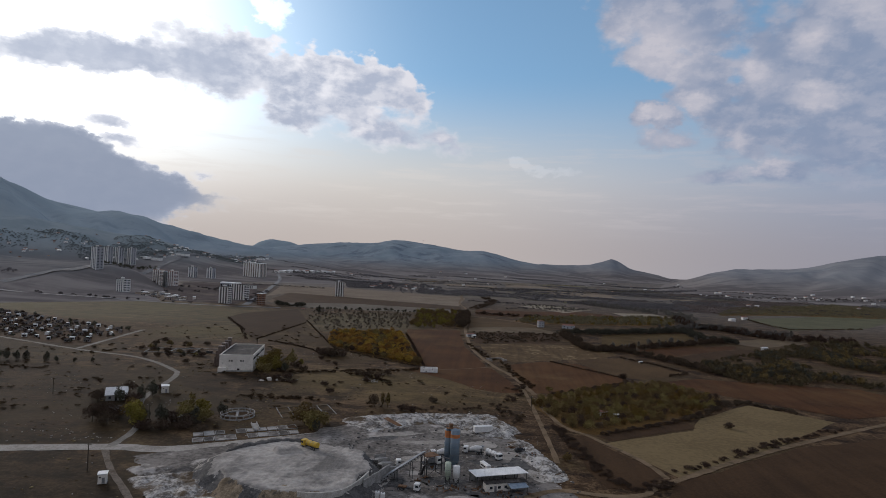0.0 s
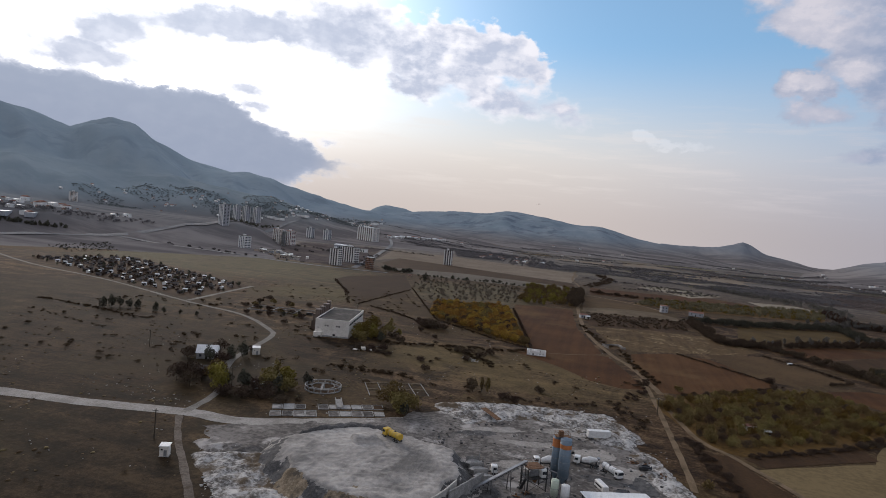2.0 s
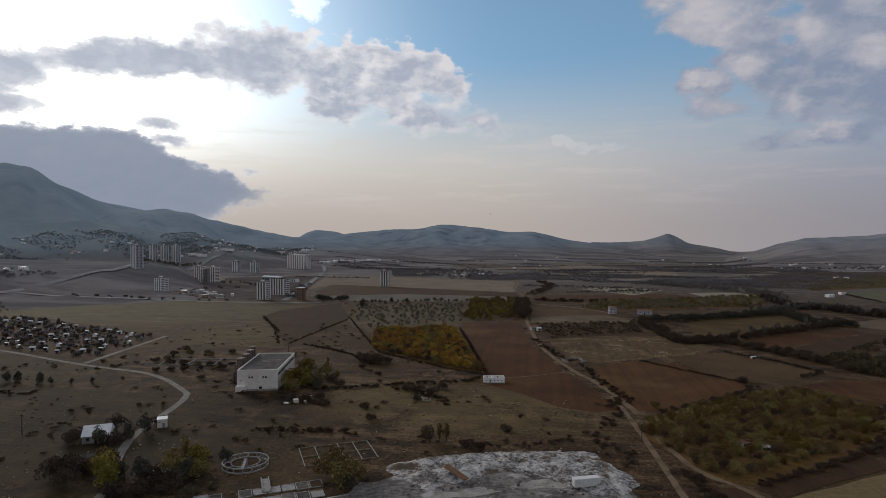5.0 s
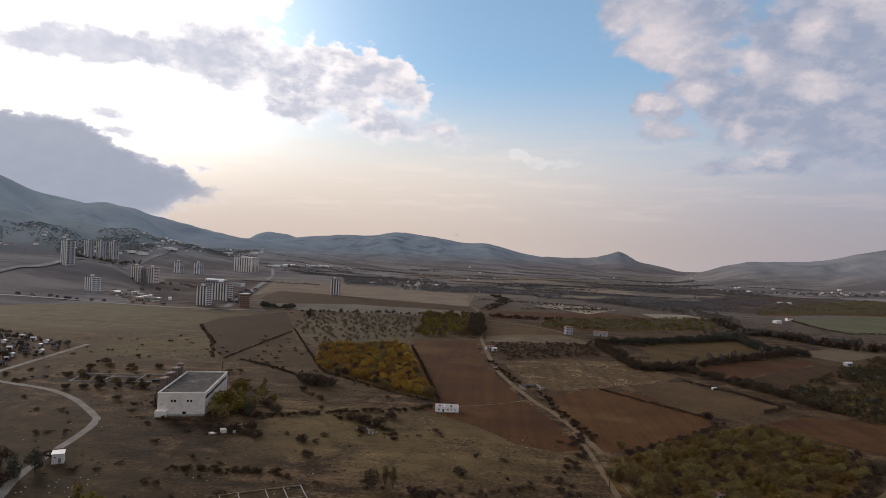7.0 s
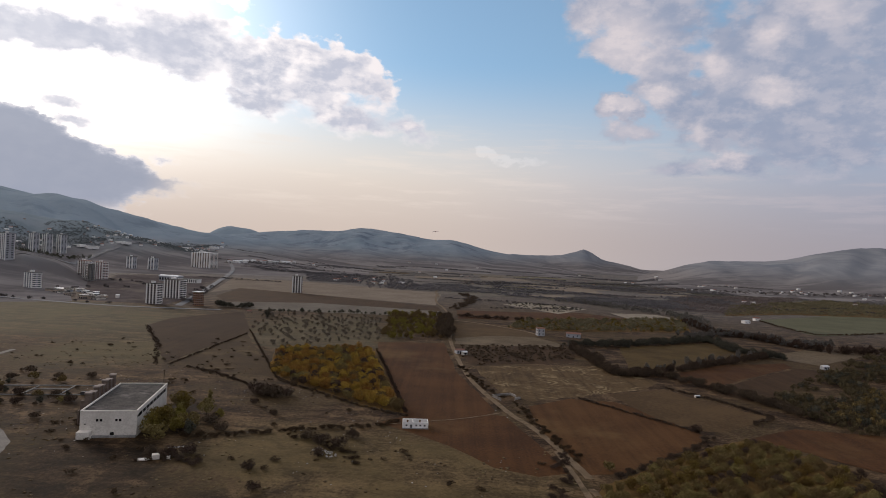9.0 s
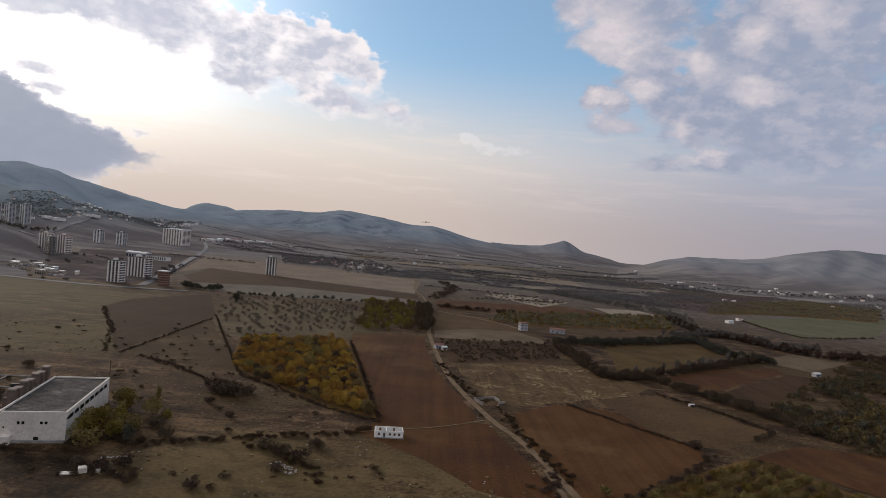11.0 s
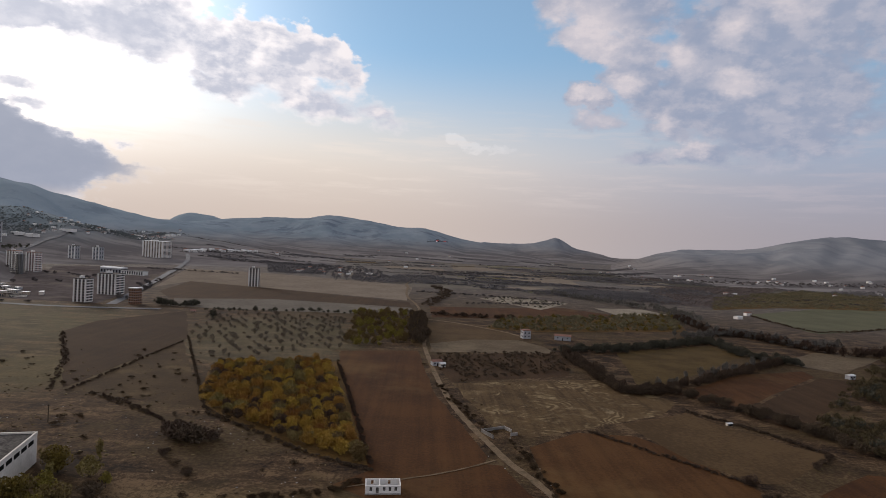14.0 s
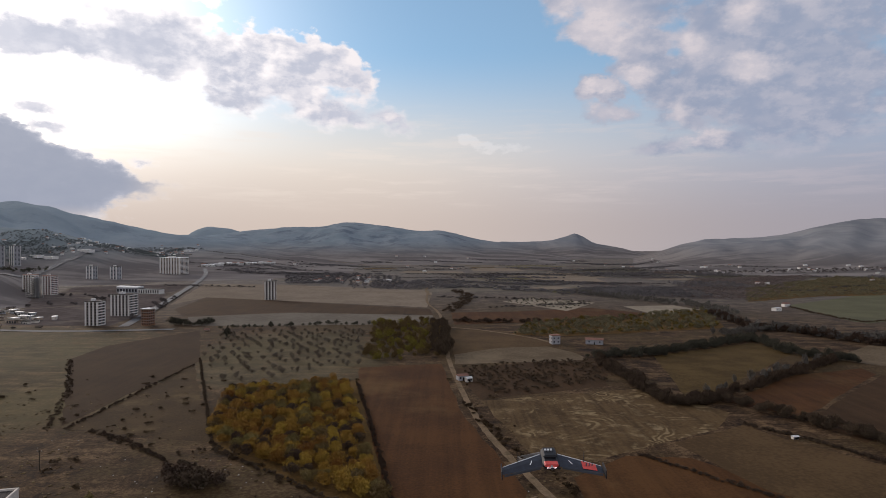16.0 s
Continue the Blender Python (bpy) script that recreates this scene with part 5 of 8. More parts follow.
belt("tree_belt", [(165, 580), (190, 537), (203, 508), (214, 480)], 11, 2.2, 2.3, 4.6, "tree_bare", "dark scrubby trees beside the ploughed fields", seed=18)
wood("woodland", [(200, 500), (225, 540), (288, 606), (372, 690), (464, 781), (620, 740), (480, 560), (330, 450), (222, 445)], 5.6, 2.5, 4.2, "wood_brown", "dull brown woodland beside the fields", seed=19, keep=0.92, holes=-0.12)
wood("woodland", [(215, 480), (300, 560), (420, 690), (500, 700), (400, 560), (290, 440)], 8.5, 2.7, 4.8, "tree_olive", "olive and yellow trees in the woodland", seed=20, keep=0.7, holes=-0.12)
wood("woodland", [(205, 490), (225, 540), (300, 610), (440, 720), (520, 690), (400, 540), (280, 440)], 9.0, 2.6, 5.2, "tree_dark", "dark trees of the woodland", seed=61, keep=0.7, holes=0.02)
wood("copse", [(-76, 884), (-2, 905), (2, 710), (-26, 690), (-58, 688)], 7.0, 2.9, 5.6, "tree_olive", "copse of tall olive trees", "fine", seed=21, keep=0.46)
wood("copse", [(-74, 880), (-16, 895), (-14, 715), (-30, 692), (-56, 690)], 9.0, 3.0, 6.2, "tree_gold", "yellowing trees in the copse", "fine", seed=51, keep=0.55)
wood("copse", [(-12, 890), (4, 905), (8, 705), (-8, 705)], 5.5, 2.6, 8.0, "tree_bare", "dark leafless trees along the track", "fine", seed=22)
wood("orchard", [(65, 815), (100, 895), (345, 1022), (294, 865), (117, 808)], 7.0, 2.9, 4.2, "tree_gold", "far orchard turning yellow and olive", "mid", seed=23, keep=0.2)
wood("orchard", [(65, 815), (100, 895), (345, 1022), (294, 865), (117, 808)], 7.5, 2.9, 4.2, "far_olive", "olive trees of the far orchard", "mid", seed=24, keep=0.9)
wood("young_orchard", [(12, 672), (112, 704), (108, 630), (30, 590)], 4.6, 1.7, 1.8, "tree_bare", "young leafless trees on dark soil", "mid", seed=25, keep=0.75)
wood("planted_rows", [(93, 1117), (142, 1172), (216, 1103), (160, 1010)], 10.5, 2.2, 2.6, "tree_dark", "rows of round dark trees on pale soil", "far", seed=26, keep=1.0)
wood("planted_rows", [(-702, 670), (-715, 785), (-617, 707), (-622, 630)], 9.0, 1.8, 2.6, "tree_dark", "rows of small dark trees on grass", "far", seed=27, keep=1.0)

belt("hedge", [(-362, 371), (-313, 368), (-278, 361), (-254, 361)], 4, 2.2, 1.6, 1.5, "scrub", "low dark scrub along an old ditch", "mid", seed=33, skip=0.1)
belt("hedge", [(-330, 340), (-290, 330), (-250, 322)], 4, 4.0, 1.2, 0.9, "scrub", "faint line of dead scrub on the slope", "mid", seed=34, skip=0.2)
belt("hedge", [(-106, 321), (-84, 322), (-64, 324)], 4, 2.2, 1.6, 1.8, "scrub", "dark scrub on a low bank", seed=35)
belt("hedge", [(-112, 362), (-100, 368), (-86, 362)], 6, 2.4, 1.8, 2.0, "tree_bare", "dark thicket beside broken blocks", seed=36)
belt("hedge", [(-64, 400), (-50, 395), (-36, 384), (-28, 372)], 5, 2.4, 1.7, 1.9, "scrub", "reddish brown scrub along a bank", seed=37)
belt("hedge", [(44, 345), (52, 372), (56, 400)], 7, 2.6, 1.7, 2.0, "tree_bare", "brown scrub between yard and orchard", seed=38)
belt("hedge", [(66, 300), (70, 285), (75, 250), (82, 228), (92, 222), (102, 232)], 6, 1.5, 1.8, 1.9, "tree_bare", "dense dark scrub along the dark plot", seed=39)
belt("hedge", [(108, 243), (140, 270), (178, 300), (220, 330)], 4, 3.4, 1.9, 2.2, "tree_bare", "scattered dark bushes along the lane", seed=40, skip=0.25)
belt("hedge", [(139, 330), (150, 340), (176, 372), (192, 382), (214, 362)], 5, 2.2, 2.0, 2.6, "tree_bare", "dark scrub round the pale field", seed=42, skip=0.1)
belt("hedge", [(88, 291), (112, 308), (140, 330), (152, 346)], 3, 2.0, 1.7, 2.0, "tree_bare", "dark hedge along the foot of the orchard", seed=43)
belt("hedge", [(-16, 315), (10, 318), (40, 335), (48, 300)], 8, 3.2, 1.6, 1.8, "tree_bare", "brown bushes along the top of the rubble", seed=41, skip=0.2)

# far woods, belts and orchards over the valley
_rng = random.Random(61)
for _k in range(60):
    _az, _r = radians(_rng.uniform(-24, 42)), 1000 + 1700 * _rng.random()
    _x, _y = _r * math.sin(_az), 180 + _r * math.cos(_az)
    if (_x < 60 and _y < 1700) or (_x < 420 and _y < 1290) or (340 < _x < 1120 and 930 < _y < 1850 and _y < 1.1 * _x + 1000) or float(land_height(_x, _y)) > 8:
        continue
    _t, _l = radians(_rng.gauss(-8, 18)), _rng.uniform(80, 320)
    _a, _b = (_x - math.cos(_t) * _l / 2, _y - math.sin(_t) * _l / 2), (_x + math.cos(_t) * _l / 2, _y + math.sin(_t) * _l / 2)
    belt("far_tree_belt", [_a, _b], _rng.uniform(14, 50), 2.6, 4.0, 4.0, "far_trees", "distant belt of trees greyed for haze", "far", seed=100 + _k)
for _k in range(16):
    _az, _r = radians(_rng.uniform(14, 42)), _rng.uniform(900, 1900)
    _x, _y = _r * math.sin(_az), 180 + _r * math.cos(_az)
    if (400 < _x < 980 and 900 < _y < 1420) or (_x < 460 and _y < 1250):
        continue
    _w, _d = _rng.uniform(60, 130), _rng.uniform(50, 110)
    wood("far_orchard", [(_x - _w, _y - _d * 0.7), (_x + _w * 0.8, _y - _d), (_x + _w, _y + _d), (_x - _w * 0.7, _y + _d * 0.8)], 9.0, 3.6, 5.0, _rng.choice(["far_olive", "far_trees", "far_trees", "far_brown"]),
         "distant orchard in autumn colour, dulled for haze", "far", seed=200 + _k)

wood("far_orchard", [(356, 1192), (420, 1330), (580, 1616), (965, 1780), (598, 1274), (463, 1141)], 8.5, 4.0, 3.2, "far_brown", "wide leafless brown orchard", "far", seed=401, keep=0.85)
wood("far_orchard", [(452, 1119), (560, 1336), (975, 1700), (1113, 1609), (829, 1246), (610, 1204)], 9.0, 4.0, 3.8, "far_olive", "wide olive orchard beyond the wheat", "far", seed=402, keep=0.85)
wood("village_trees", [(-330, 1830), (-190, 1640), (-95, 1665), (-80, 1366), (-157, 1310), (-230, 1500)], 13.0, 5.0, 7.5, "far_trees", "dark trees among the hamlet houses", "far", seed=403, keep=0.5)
wood("far_wood", [(-390, 1703), (-261, 1692), (-205, 1450), (-320, 1440)], 9.0, 4.5, 4.5, "far_trees", "leafless wood beside the hamlet, greyed for haze", "far", seed=404, keep=0.85)
wood("far_wood", [(-150, 1457), (16, 1604), (60, 1500), (20, 1330), (-120, 1320)], 9.0, 4.5, 4.5, "far_trees", "leafless wood across the far track, greyed for haze", "far", seed=405, keep=0.8)
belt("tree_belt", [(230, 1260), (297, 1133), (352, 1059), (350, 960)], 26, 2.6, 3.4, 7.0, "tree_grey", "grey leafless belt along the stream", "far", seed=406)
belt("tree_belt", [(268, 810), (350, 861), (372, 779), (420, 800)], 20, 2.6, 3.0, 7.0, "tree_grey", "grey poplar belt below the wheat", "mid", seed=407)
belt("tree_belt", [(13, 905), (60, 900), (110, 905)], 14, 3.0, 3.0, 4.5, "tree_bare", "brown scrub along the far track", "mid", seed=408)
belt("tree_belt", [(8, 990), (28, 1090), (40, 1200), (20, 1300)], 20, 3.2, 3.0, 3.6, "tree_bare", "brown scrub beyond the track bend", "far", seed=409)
belt("tree_belt", [(200, 1240), (320, 1260), (430, 1200)], 40, 2.4, 3.8, 5.0, "far_trees", "trees along a far stream, greyed for haze", "far", seed=410)

belt("hedge", [(480, 1076), (466, 990), (466, 935), (473, 903), (532, 926), (613, 971)], 9, 5.0, 2.6, 3.0, "tree_bare", "broken scrub along the edge of the wheat", "mid", seed=413, skip=0.2)
# thin hedgerows between the far plots
_rng = random.Random(71)
for _k in range(46):
    _az, _r = radians(_rng.uniform(-22, 42)), 880 + 1500 * _rng.random()
    _x, _y = _r * math.sin(_az), 180 + _r * math.cos(_az)
    if (_x < 40 and _y < 1330) or (450 < _x < 820 and 890 < _y < 1240) or float(land_height(_x, _y)) > 30:
        continue
    _t, _l = radians(_rng.gauss(-4, 12)), _rng.uniform(120, 420)
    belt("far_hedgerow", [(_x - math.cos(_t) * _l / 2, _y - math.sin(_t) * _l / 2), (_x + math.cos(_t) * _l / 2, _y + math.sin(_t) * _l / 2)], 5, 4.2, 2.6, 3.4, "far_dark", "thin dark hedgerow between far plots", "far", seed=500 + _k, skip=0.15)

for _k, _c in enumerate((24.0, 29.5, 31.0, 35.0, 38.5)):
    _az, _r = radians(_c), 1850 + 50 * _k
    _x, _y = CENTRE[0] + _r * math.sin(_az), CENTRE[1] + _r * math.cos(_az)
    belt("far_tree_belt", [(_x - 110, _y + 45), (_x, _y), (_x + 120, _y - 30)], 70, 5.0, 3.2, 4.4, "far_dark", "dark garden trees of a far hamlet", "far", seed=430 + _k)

# woods and gardens on the foot of the mountain
TOWN = [(-1420, 1330), (-1273, 1559), (-1164, 1692), (-1060, 1880), (-1026, 2005), (-1000, 2250), (-960, 2420)]
for _k in range(34):
    _i = _rng.random() * (len(TOWN) - 1.01)
    _p = Vector(TOWN[int(_i)]).lerp(Vector(TOWN[int(_i) + 1]), _i % 1.0)
    _x, _y = _p.x + _rng.gauss(0, 70), _p.y + _rng.gauss(0, 80)
    _w, _d = _rng.uniform(30, 100), _rng.uniform(25, 90)
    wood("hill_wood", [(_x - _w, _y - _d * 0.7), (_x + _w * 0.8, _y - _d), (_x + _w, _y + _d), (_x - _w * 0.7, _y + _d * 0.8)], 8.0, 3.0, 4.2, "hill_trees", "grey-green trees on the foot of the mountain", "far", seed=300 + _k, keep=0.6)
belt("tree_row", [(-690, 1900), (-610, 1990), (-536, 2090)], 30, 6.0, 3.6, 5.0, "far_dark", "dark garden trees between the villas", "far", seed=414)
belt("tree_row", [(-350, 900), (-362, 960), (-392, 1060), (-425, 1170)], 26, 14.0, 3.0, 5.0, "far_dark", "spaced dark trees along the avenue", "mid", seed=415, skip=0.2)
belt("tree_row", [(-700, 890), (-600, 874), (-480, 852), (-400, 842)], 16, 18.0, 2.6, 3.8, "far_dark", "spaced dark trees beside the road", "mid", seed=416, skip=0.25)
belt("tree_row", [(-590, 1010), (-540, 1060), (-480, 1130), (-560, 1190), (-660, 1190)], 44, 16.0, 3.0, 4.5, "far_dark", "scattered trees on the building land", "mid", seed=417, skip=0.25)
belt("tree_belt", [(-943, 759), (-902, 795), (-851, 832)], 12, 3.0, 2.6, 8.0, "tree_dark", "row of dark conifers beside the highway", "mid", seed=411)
belt("tree_belt", [(-1150, 870), (-1040, 830), (-930, 900), (-840, 1000)], 50, 3.0, 4.6, 6.5, "far_trees", "trees between the blocks, greyed for haze", "far", seed=412, skip=0.2)
belt("tree_belt", [(-1010, 1480), (-960, 1560), (-930, 1620)], 30, 4.0, 3.4, 8.0, "tree_dark", "row of dark conifers beside the highway", "far", seed=28)
belt("tree_belt", [(-290, 878), (-262, 872), (-250, 890)], 8, 3.0, 3.6, 7.5, "tree_dark", "dark trees beside the avenue", "mid", seed=29)
belt("tree_row", [(-225, 850), (-160, 867), (-126, 880), (-75, 877)], 5, 7.0, 2.4, 4.6, "tree_dark", "spaced dark trees along a field edge", "mid", seed=30, skip=0.2)
wood("allotment_trees", [(-585, 552), (-547, 655), (-306, 545), (-292, 450), (-446, 493)], 9.0, 2.0, 3.4, "tree_bare", "dark leafless garden trees", "mid", seed=31, keep=0.55)
wood("allotment_trees", [(-585, 552), (-547, 655), (-306, 545), (-292, 450), (-446, 493)], 12.0, 1.8, 3.4, "tree_dark", "dark garden trees between the huts", "mid", seed=32, keep=0.4)

# single trees and bushes near the yard and the white building
for _kind, _x, _y, _s, _l in [
    ("gold", -131, 262, 1.25, "full autumn tree with yellow-green leaves beside the lane"), ("bare", -148, 258, 1.5, "leafless grey-brown tree near the lane"),
    ("bare", -152, 264, 1.3, "leafless grey-brown tree near the lane"), ("gold", -106, 277, 1.15, "golden autumn tree beside the round tank"),
    ("poplar", -112, 280, 0.9, "slim yellowing poplar beside the tank"), ("dark", -121, 268, 0.9, "dark evergreen beside the lane"), ("dark", -128, 266, 0.8, "dark evergreen beside the lane"),
    ("dark", -98, 283, 0.8, "dark evergreen beside the round tank"), ("olive", -49, 270, 1.5, "broad olive-green tree beside the old basins"),
    ("dark", -46, 268, 0.7, "dark evergreen beside the old basins"), ("bare", -28, 317, 1.5, "leafless tree above the yard"), ("poplar", -24, 318, 0.75, "slim olive poplar above the yard"),
    ("poplar", -21, 317, 0.8, "slim olive poplar above the yard"), ("bush", -12, 312, 1.6, "rounded leafless bush above the yard"), ("bush", -7, 310, 1.5, "rounded leafless bush above the yard"), ("bush", 2, 335, 1.4, "rounded brown bush on the grass"),
    ("bush", -152, 296, 1.6, "dark bush beside the white shed"), ("dark", -152, 303, 0.9, "dark evergreen beside the white shed"), ("bush", -172, 296, 1.7, "brown bush beside the white shed"),
    ("gold", -126, 257, 1.0, "full autumn tree with olive leaves beside the lane"), ("olive", -135, 268, 1.5, "broad olive tree beside the lane"), ("olive", -110, 270, 1.4, "broad olive tree beside the round tank"),
    ("dark", -117, 262, 1.1, "dark evergreen beside the lane"), ("olive", -101, 271, 1.2, "olive tree beside the round tank"), ("dark", -104, 268, 0.9, "dark evergreen beside the round tank"), ("olive", -54, 276, 1.7, "broad olive-green tree beside the old basins"),
    ("olive", -46, 274, 1.3, "olive tree beside the old basins"), ("bare", -142, 262, 1.6, "leafless grey-brown tree near the lane"), ("bare", -138, 254, 1.4, "leafless grey-brown tree near the lane"), ("dark", -158, 293, 1.0, "dark evergreen before the white shed"),
    ("bush", -120, 252, 1.5, "brown bush beside the lane"), ("bush", -113, 254, 1.6, "brown bush beside the lane"), ("bush", -104, 257, 1.5, "brown bush above the basins"), ("bush", -144, 268, 1.6, "brown bush beside the grey shed"),
    ("dark", -150, 310, 1.0, "dark evergreen beside the white hut"), ("bare", -165, 312, 1.4, "leafless tree behind the shed"),
    ("bare", -168, 290, 1.2, "leafless tree behind the shed"), ("bare", -112, 262, 1.2, "leafless tree above the basins"), ("bare", -105, 262, 1.2, "leafless tree above the basins"),
    ("bush", -95, 256, 1.3, "brown bush above the basins"), ("bush", -152, 322, 1.4, "dark bush beside the white hut"),
    ("dark", -303, 371, 1.25, "dark pine on the slope"), ("dark", -300, 376, 1.2, "dark pine on the slope"), ("dark", -297, 380, 1.0, "dark pine on the slope"), ("dark", -292, 383, 0.95, "dark pine on the slope"), ("dark", -286, 384, 1.0, "dark pine on the slope"), ("dark", -270, 383, 0.9, "small dark pine on the slope"),
    ("dark", -262, 382, 0.6, "small dark pine on the slope"), ("dark", -250, 384, 0.55, "small dark pine on the slope"), ("dark", -240, 388, 0.5, "small dark pine on the slope"),
    ("gold", -112, 396, 1.1, "yellow-green tree against the building"), ("olive", -110, 404, 1.7, "broad olive tree near the building"), ("gold", -120, 400, 1.35, "tall yellow-green tree against the building"), ("dark", -106, 394, 1.0, "dark evergreen near the building"), ("gold", -124, 428, 1.3, "tall yellow-green tree against the building"), ("olive", -112, 426, 1.5, "olive tree beside the building"), ("bush", -104, 412, 1.9, "brown thicket beside the building"), ("poplar", -116, 440, 0.9, "yellowing poplar behind the building"),
    ("gold", -121, 392, 1.25, "yellow-green tree against the building"), ("olive", -117, 386, 1.88, "olive-green tree against the building"), ("olive", -124, 405, 2.00, "olive-green tree against the building"),
    ("gold", -118, 412, 1.12, "yellowing tree beside the building"), ("poplar", -122, 420, 0.9, "yellow-green poplar beside the building"), ("olive", -128, 432, 1.62, "olive-green tree beside the building"),
    ("gold", -102, 418, 0.7, "small golden autumn tree in scrub"), ("bush", -110, 398, 1.5, "brown bush beside the building"), ("bush", -95, 402, 1.6, "brown bush on the grass"),
    ("bush", -97, 466, 3.0, "large dense dark thicket below the orchard"), ("bush", -91, 463, 2.9, "large dense dark thicket below the orchard"), ("bush", -103, 471, 2.4, "large dense dark thicket below the orchard"), ("bush", -85, 467, 2.4, "dense dark thicket below the orchard"),
    ("bush", -96, 448, 1.2, "dark round bush on the grass"), ("bush", -80, 430, 1.0, "dark round bush on the grass"), ("bush", -56, 398, 1.7, "brown bush on the bank"), ("bush", -48, 392, 1.9, "brown bush on the bank"),
    ("bush", -40, 391, 1.9, "brown bush on the bank"), ("bush", -36, 402, 1.6, "brown bush on the bank"), ("bush", -46, 378, 1.4, "brown bush beside white rubble"), ("bush", -110, 370, 1.5, "tangled brown thicket in the grass"),
    ("bush", -102, 368, 1.7, "tangled brown thicket in the grass"), ("bush", -96, 372, 1.6, "tangled brown thicket in the grass"), ("bush", -68, 360, 1.3, "low brown bush in the grass"), ("bush", -60, 342, 1.2, "low brown bush in the grass"), ("bush", -205, 812, 1.5, "brown bush by the farm"),
    ("dark", -201, 795, 1.5, "tall dark tree beside the farmhouse"), ("bush", -214, 424, 1.3, "bush in the old garden"), ("bush", -206, 425, 1.4, "bush in the old garden"), ("dark", -196, 428, 0.6, "dark shrub in the old garden"),
    ("bush", -222, 420, 1.2, "bush in the old garden"), ("bush", -242, 449, 1.5, "brown bush in the old garden"), ("green_bush", -236, 452, 1.4, "olive shrub in the old garden"), ("bush", -230, 446, 1.3, "brown bush in the old garden"), ("dark", -224, 442, 0.5, "dark shrub in the old garden"), ("bush", -216, 440, 1.5, "brown bush in the old garden"), ("green_bush", -205, 440, 1.5, "olive shrub in the old garden"), ("bush", -199, 444, 1.4, "brown bush in the old garden"), ("dark", -190, 440, 0.6, "dark shrub in the old garden"), ("bush", -184, 433, 1.4, "brown bush in the old garden"), ("bush", -243, 470, 1.5, "brown bush in the old garden"), ("green_bush", -232, 474, 1.6, "olive shrub in the old garden"), ("bush", -222, 480, 1.4, "brown bush in the old garden"), ("bush", -246, 490, 1.6, "brown bush in the old garden"), ("green_bush", -214, 470, 1.5, "olive shrub in the old garden"), ("bush", -206, 486, 1.4, "brown bush in the old garden"), ("dark", -238, 462, 0.5, "dark shrub in the old garden"), ("green_bush", -188, 432, 1.2, "green shrub in the old garden"), ("bush", -182, 405, 1.3, "brown bush before the ruined wing"),
    ("green_bush", 72, 380, 1.4, "olive bush at the orchard corner"), ("bush", 158, 318, 1.3, "single dark bush in the pale field"), ("bush", 131, 441, 1.6, "dark bush at the field corner"), ("green_bush", 66, 250, 1.2, "low bush on the waste ground"),
]:
    tree(_kind, _x, _y, _s * (1.22 if _y < 335 and _x < -40 else 1.0), _l, "bush" if "bush" in _kind else "tree")

# scattered scrub, weeds and pale stones over the rough grass
NO_SCRUB = [ORCHARD, ORCHARD_2, [(-59, 668), (-1, 682), (10, 560), (31, 460), (50, 412), (10, 370), (-28, 426)], [(51, 473), (78, 496), (130, 441), (101, 405), (58, 385)],
            [(-104, 222), (-58, 255), (-33, 287), (-14, 306), (34, 315), (50, 276), (60, 228), (75, 205), (40, 165), (-41, 160), (-92, 205)],
            [(-152, 384), (-125, 386), (-145, 445), (-172, 445)], [(22, 581), (153, 559), (130, 441), (54, 486)], [(88, 280), (148, 343), (205, 330), (104, 236)], [(93, 205), (300, 380), (300, 150)]]


ROAD_POINTS = [(w / 2 + 2.2, np.array(line)) for w, line in LINES if min(p[1] for p in line) < 640]


def on_road(x, y):
    return any(float(np.min(np.hypot(q[:, 0] - x, q[:, 1] - y))) < max(w, 6.0 if w > 4 else w) for w, q in ROAD_POINTS)


def scatter(count, box_, seed, size, tall, spread=0.5, clump=0.0):
    rng = random.Random(seed)
    rows = []
    while len(rows) < count:
        x, y = rng.uniform(box_[0], box_[1]), rng.uniform(box_[2], box_[3])
        if clump and noise.noise((x / 26.0, y / 26.0, seed * 1.7)) < rng.uniform(-0.2, clump):
            continue
        if any(inside((x, y), q) for q in NO_SCRUB) or on_road(x, y):
            continue
        g = rng.uniform(1 - spread, 1 + spread)
        rows.append((x, y, ground_z(x, y) - 0.03, size * g, tall * g * rng.uniform(0.6, 1.3), rng.uniform(0, 6.28)))
    return rows


joined("scrub", TREE_BASE["mid"], scatter(420, (-330, 62, 260, 640), 41, 1.35, 1.0, 0.8, 0.9), M["scrub"], "low brown scrub dotted over rough grass", "scrub")
joined("scrub", TREE_BASE["far"], scatter(70, (-420, 40, 100, 330), 42, 0.8, 0.5, 0.6, 0.5), M["scrub"], "low brown scrub on the slope", "scrub")


def pebble(seed):
    bm = fresh()
    bmesh.ops.create_icosphere(bm, subdivisions=1, radius=1.0)
    rng = random.Random(seed)
    for v in bm.verts:
        v.co *= rng.uniform(0.7, 1.25)
        v.co.z = v.co.z * 0.6 + 0.3
    v = np.array([tuple(p.co) for p in bm.verts])
    bm.verts.index_update()
    f = np.array([[q.index for q in p.verts] for p in bm.faces])
    bm.free()
    return v, f


PEBBLE = pebble(3)
joined("stones", PEBBLE, scatter(420, (-260, 62, 180, 520), 45, 0.26, 0.22, 0.6, 0.3), M["stone"], "pale stones lying in the grass", "stones")
joined("tussocks", PEBBLE, scatter(2600, (-330, 65, 120, 600), 46, 0.5, 0.2, 0.8, 1.1), M["tussock"], "low dry grass tussocks", "grass")

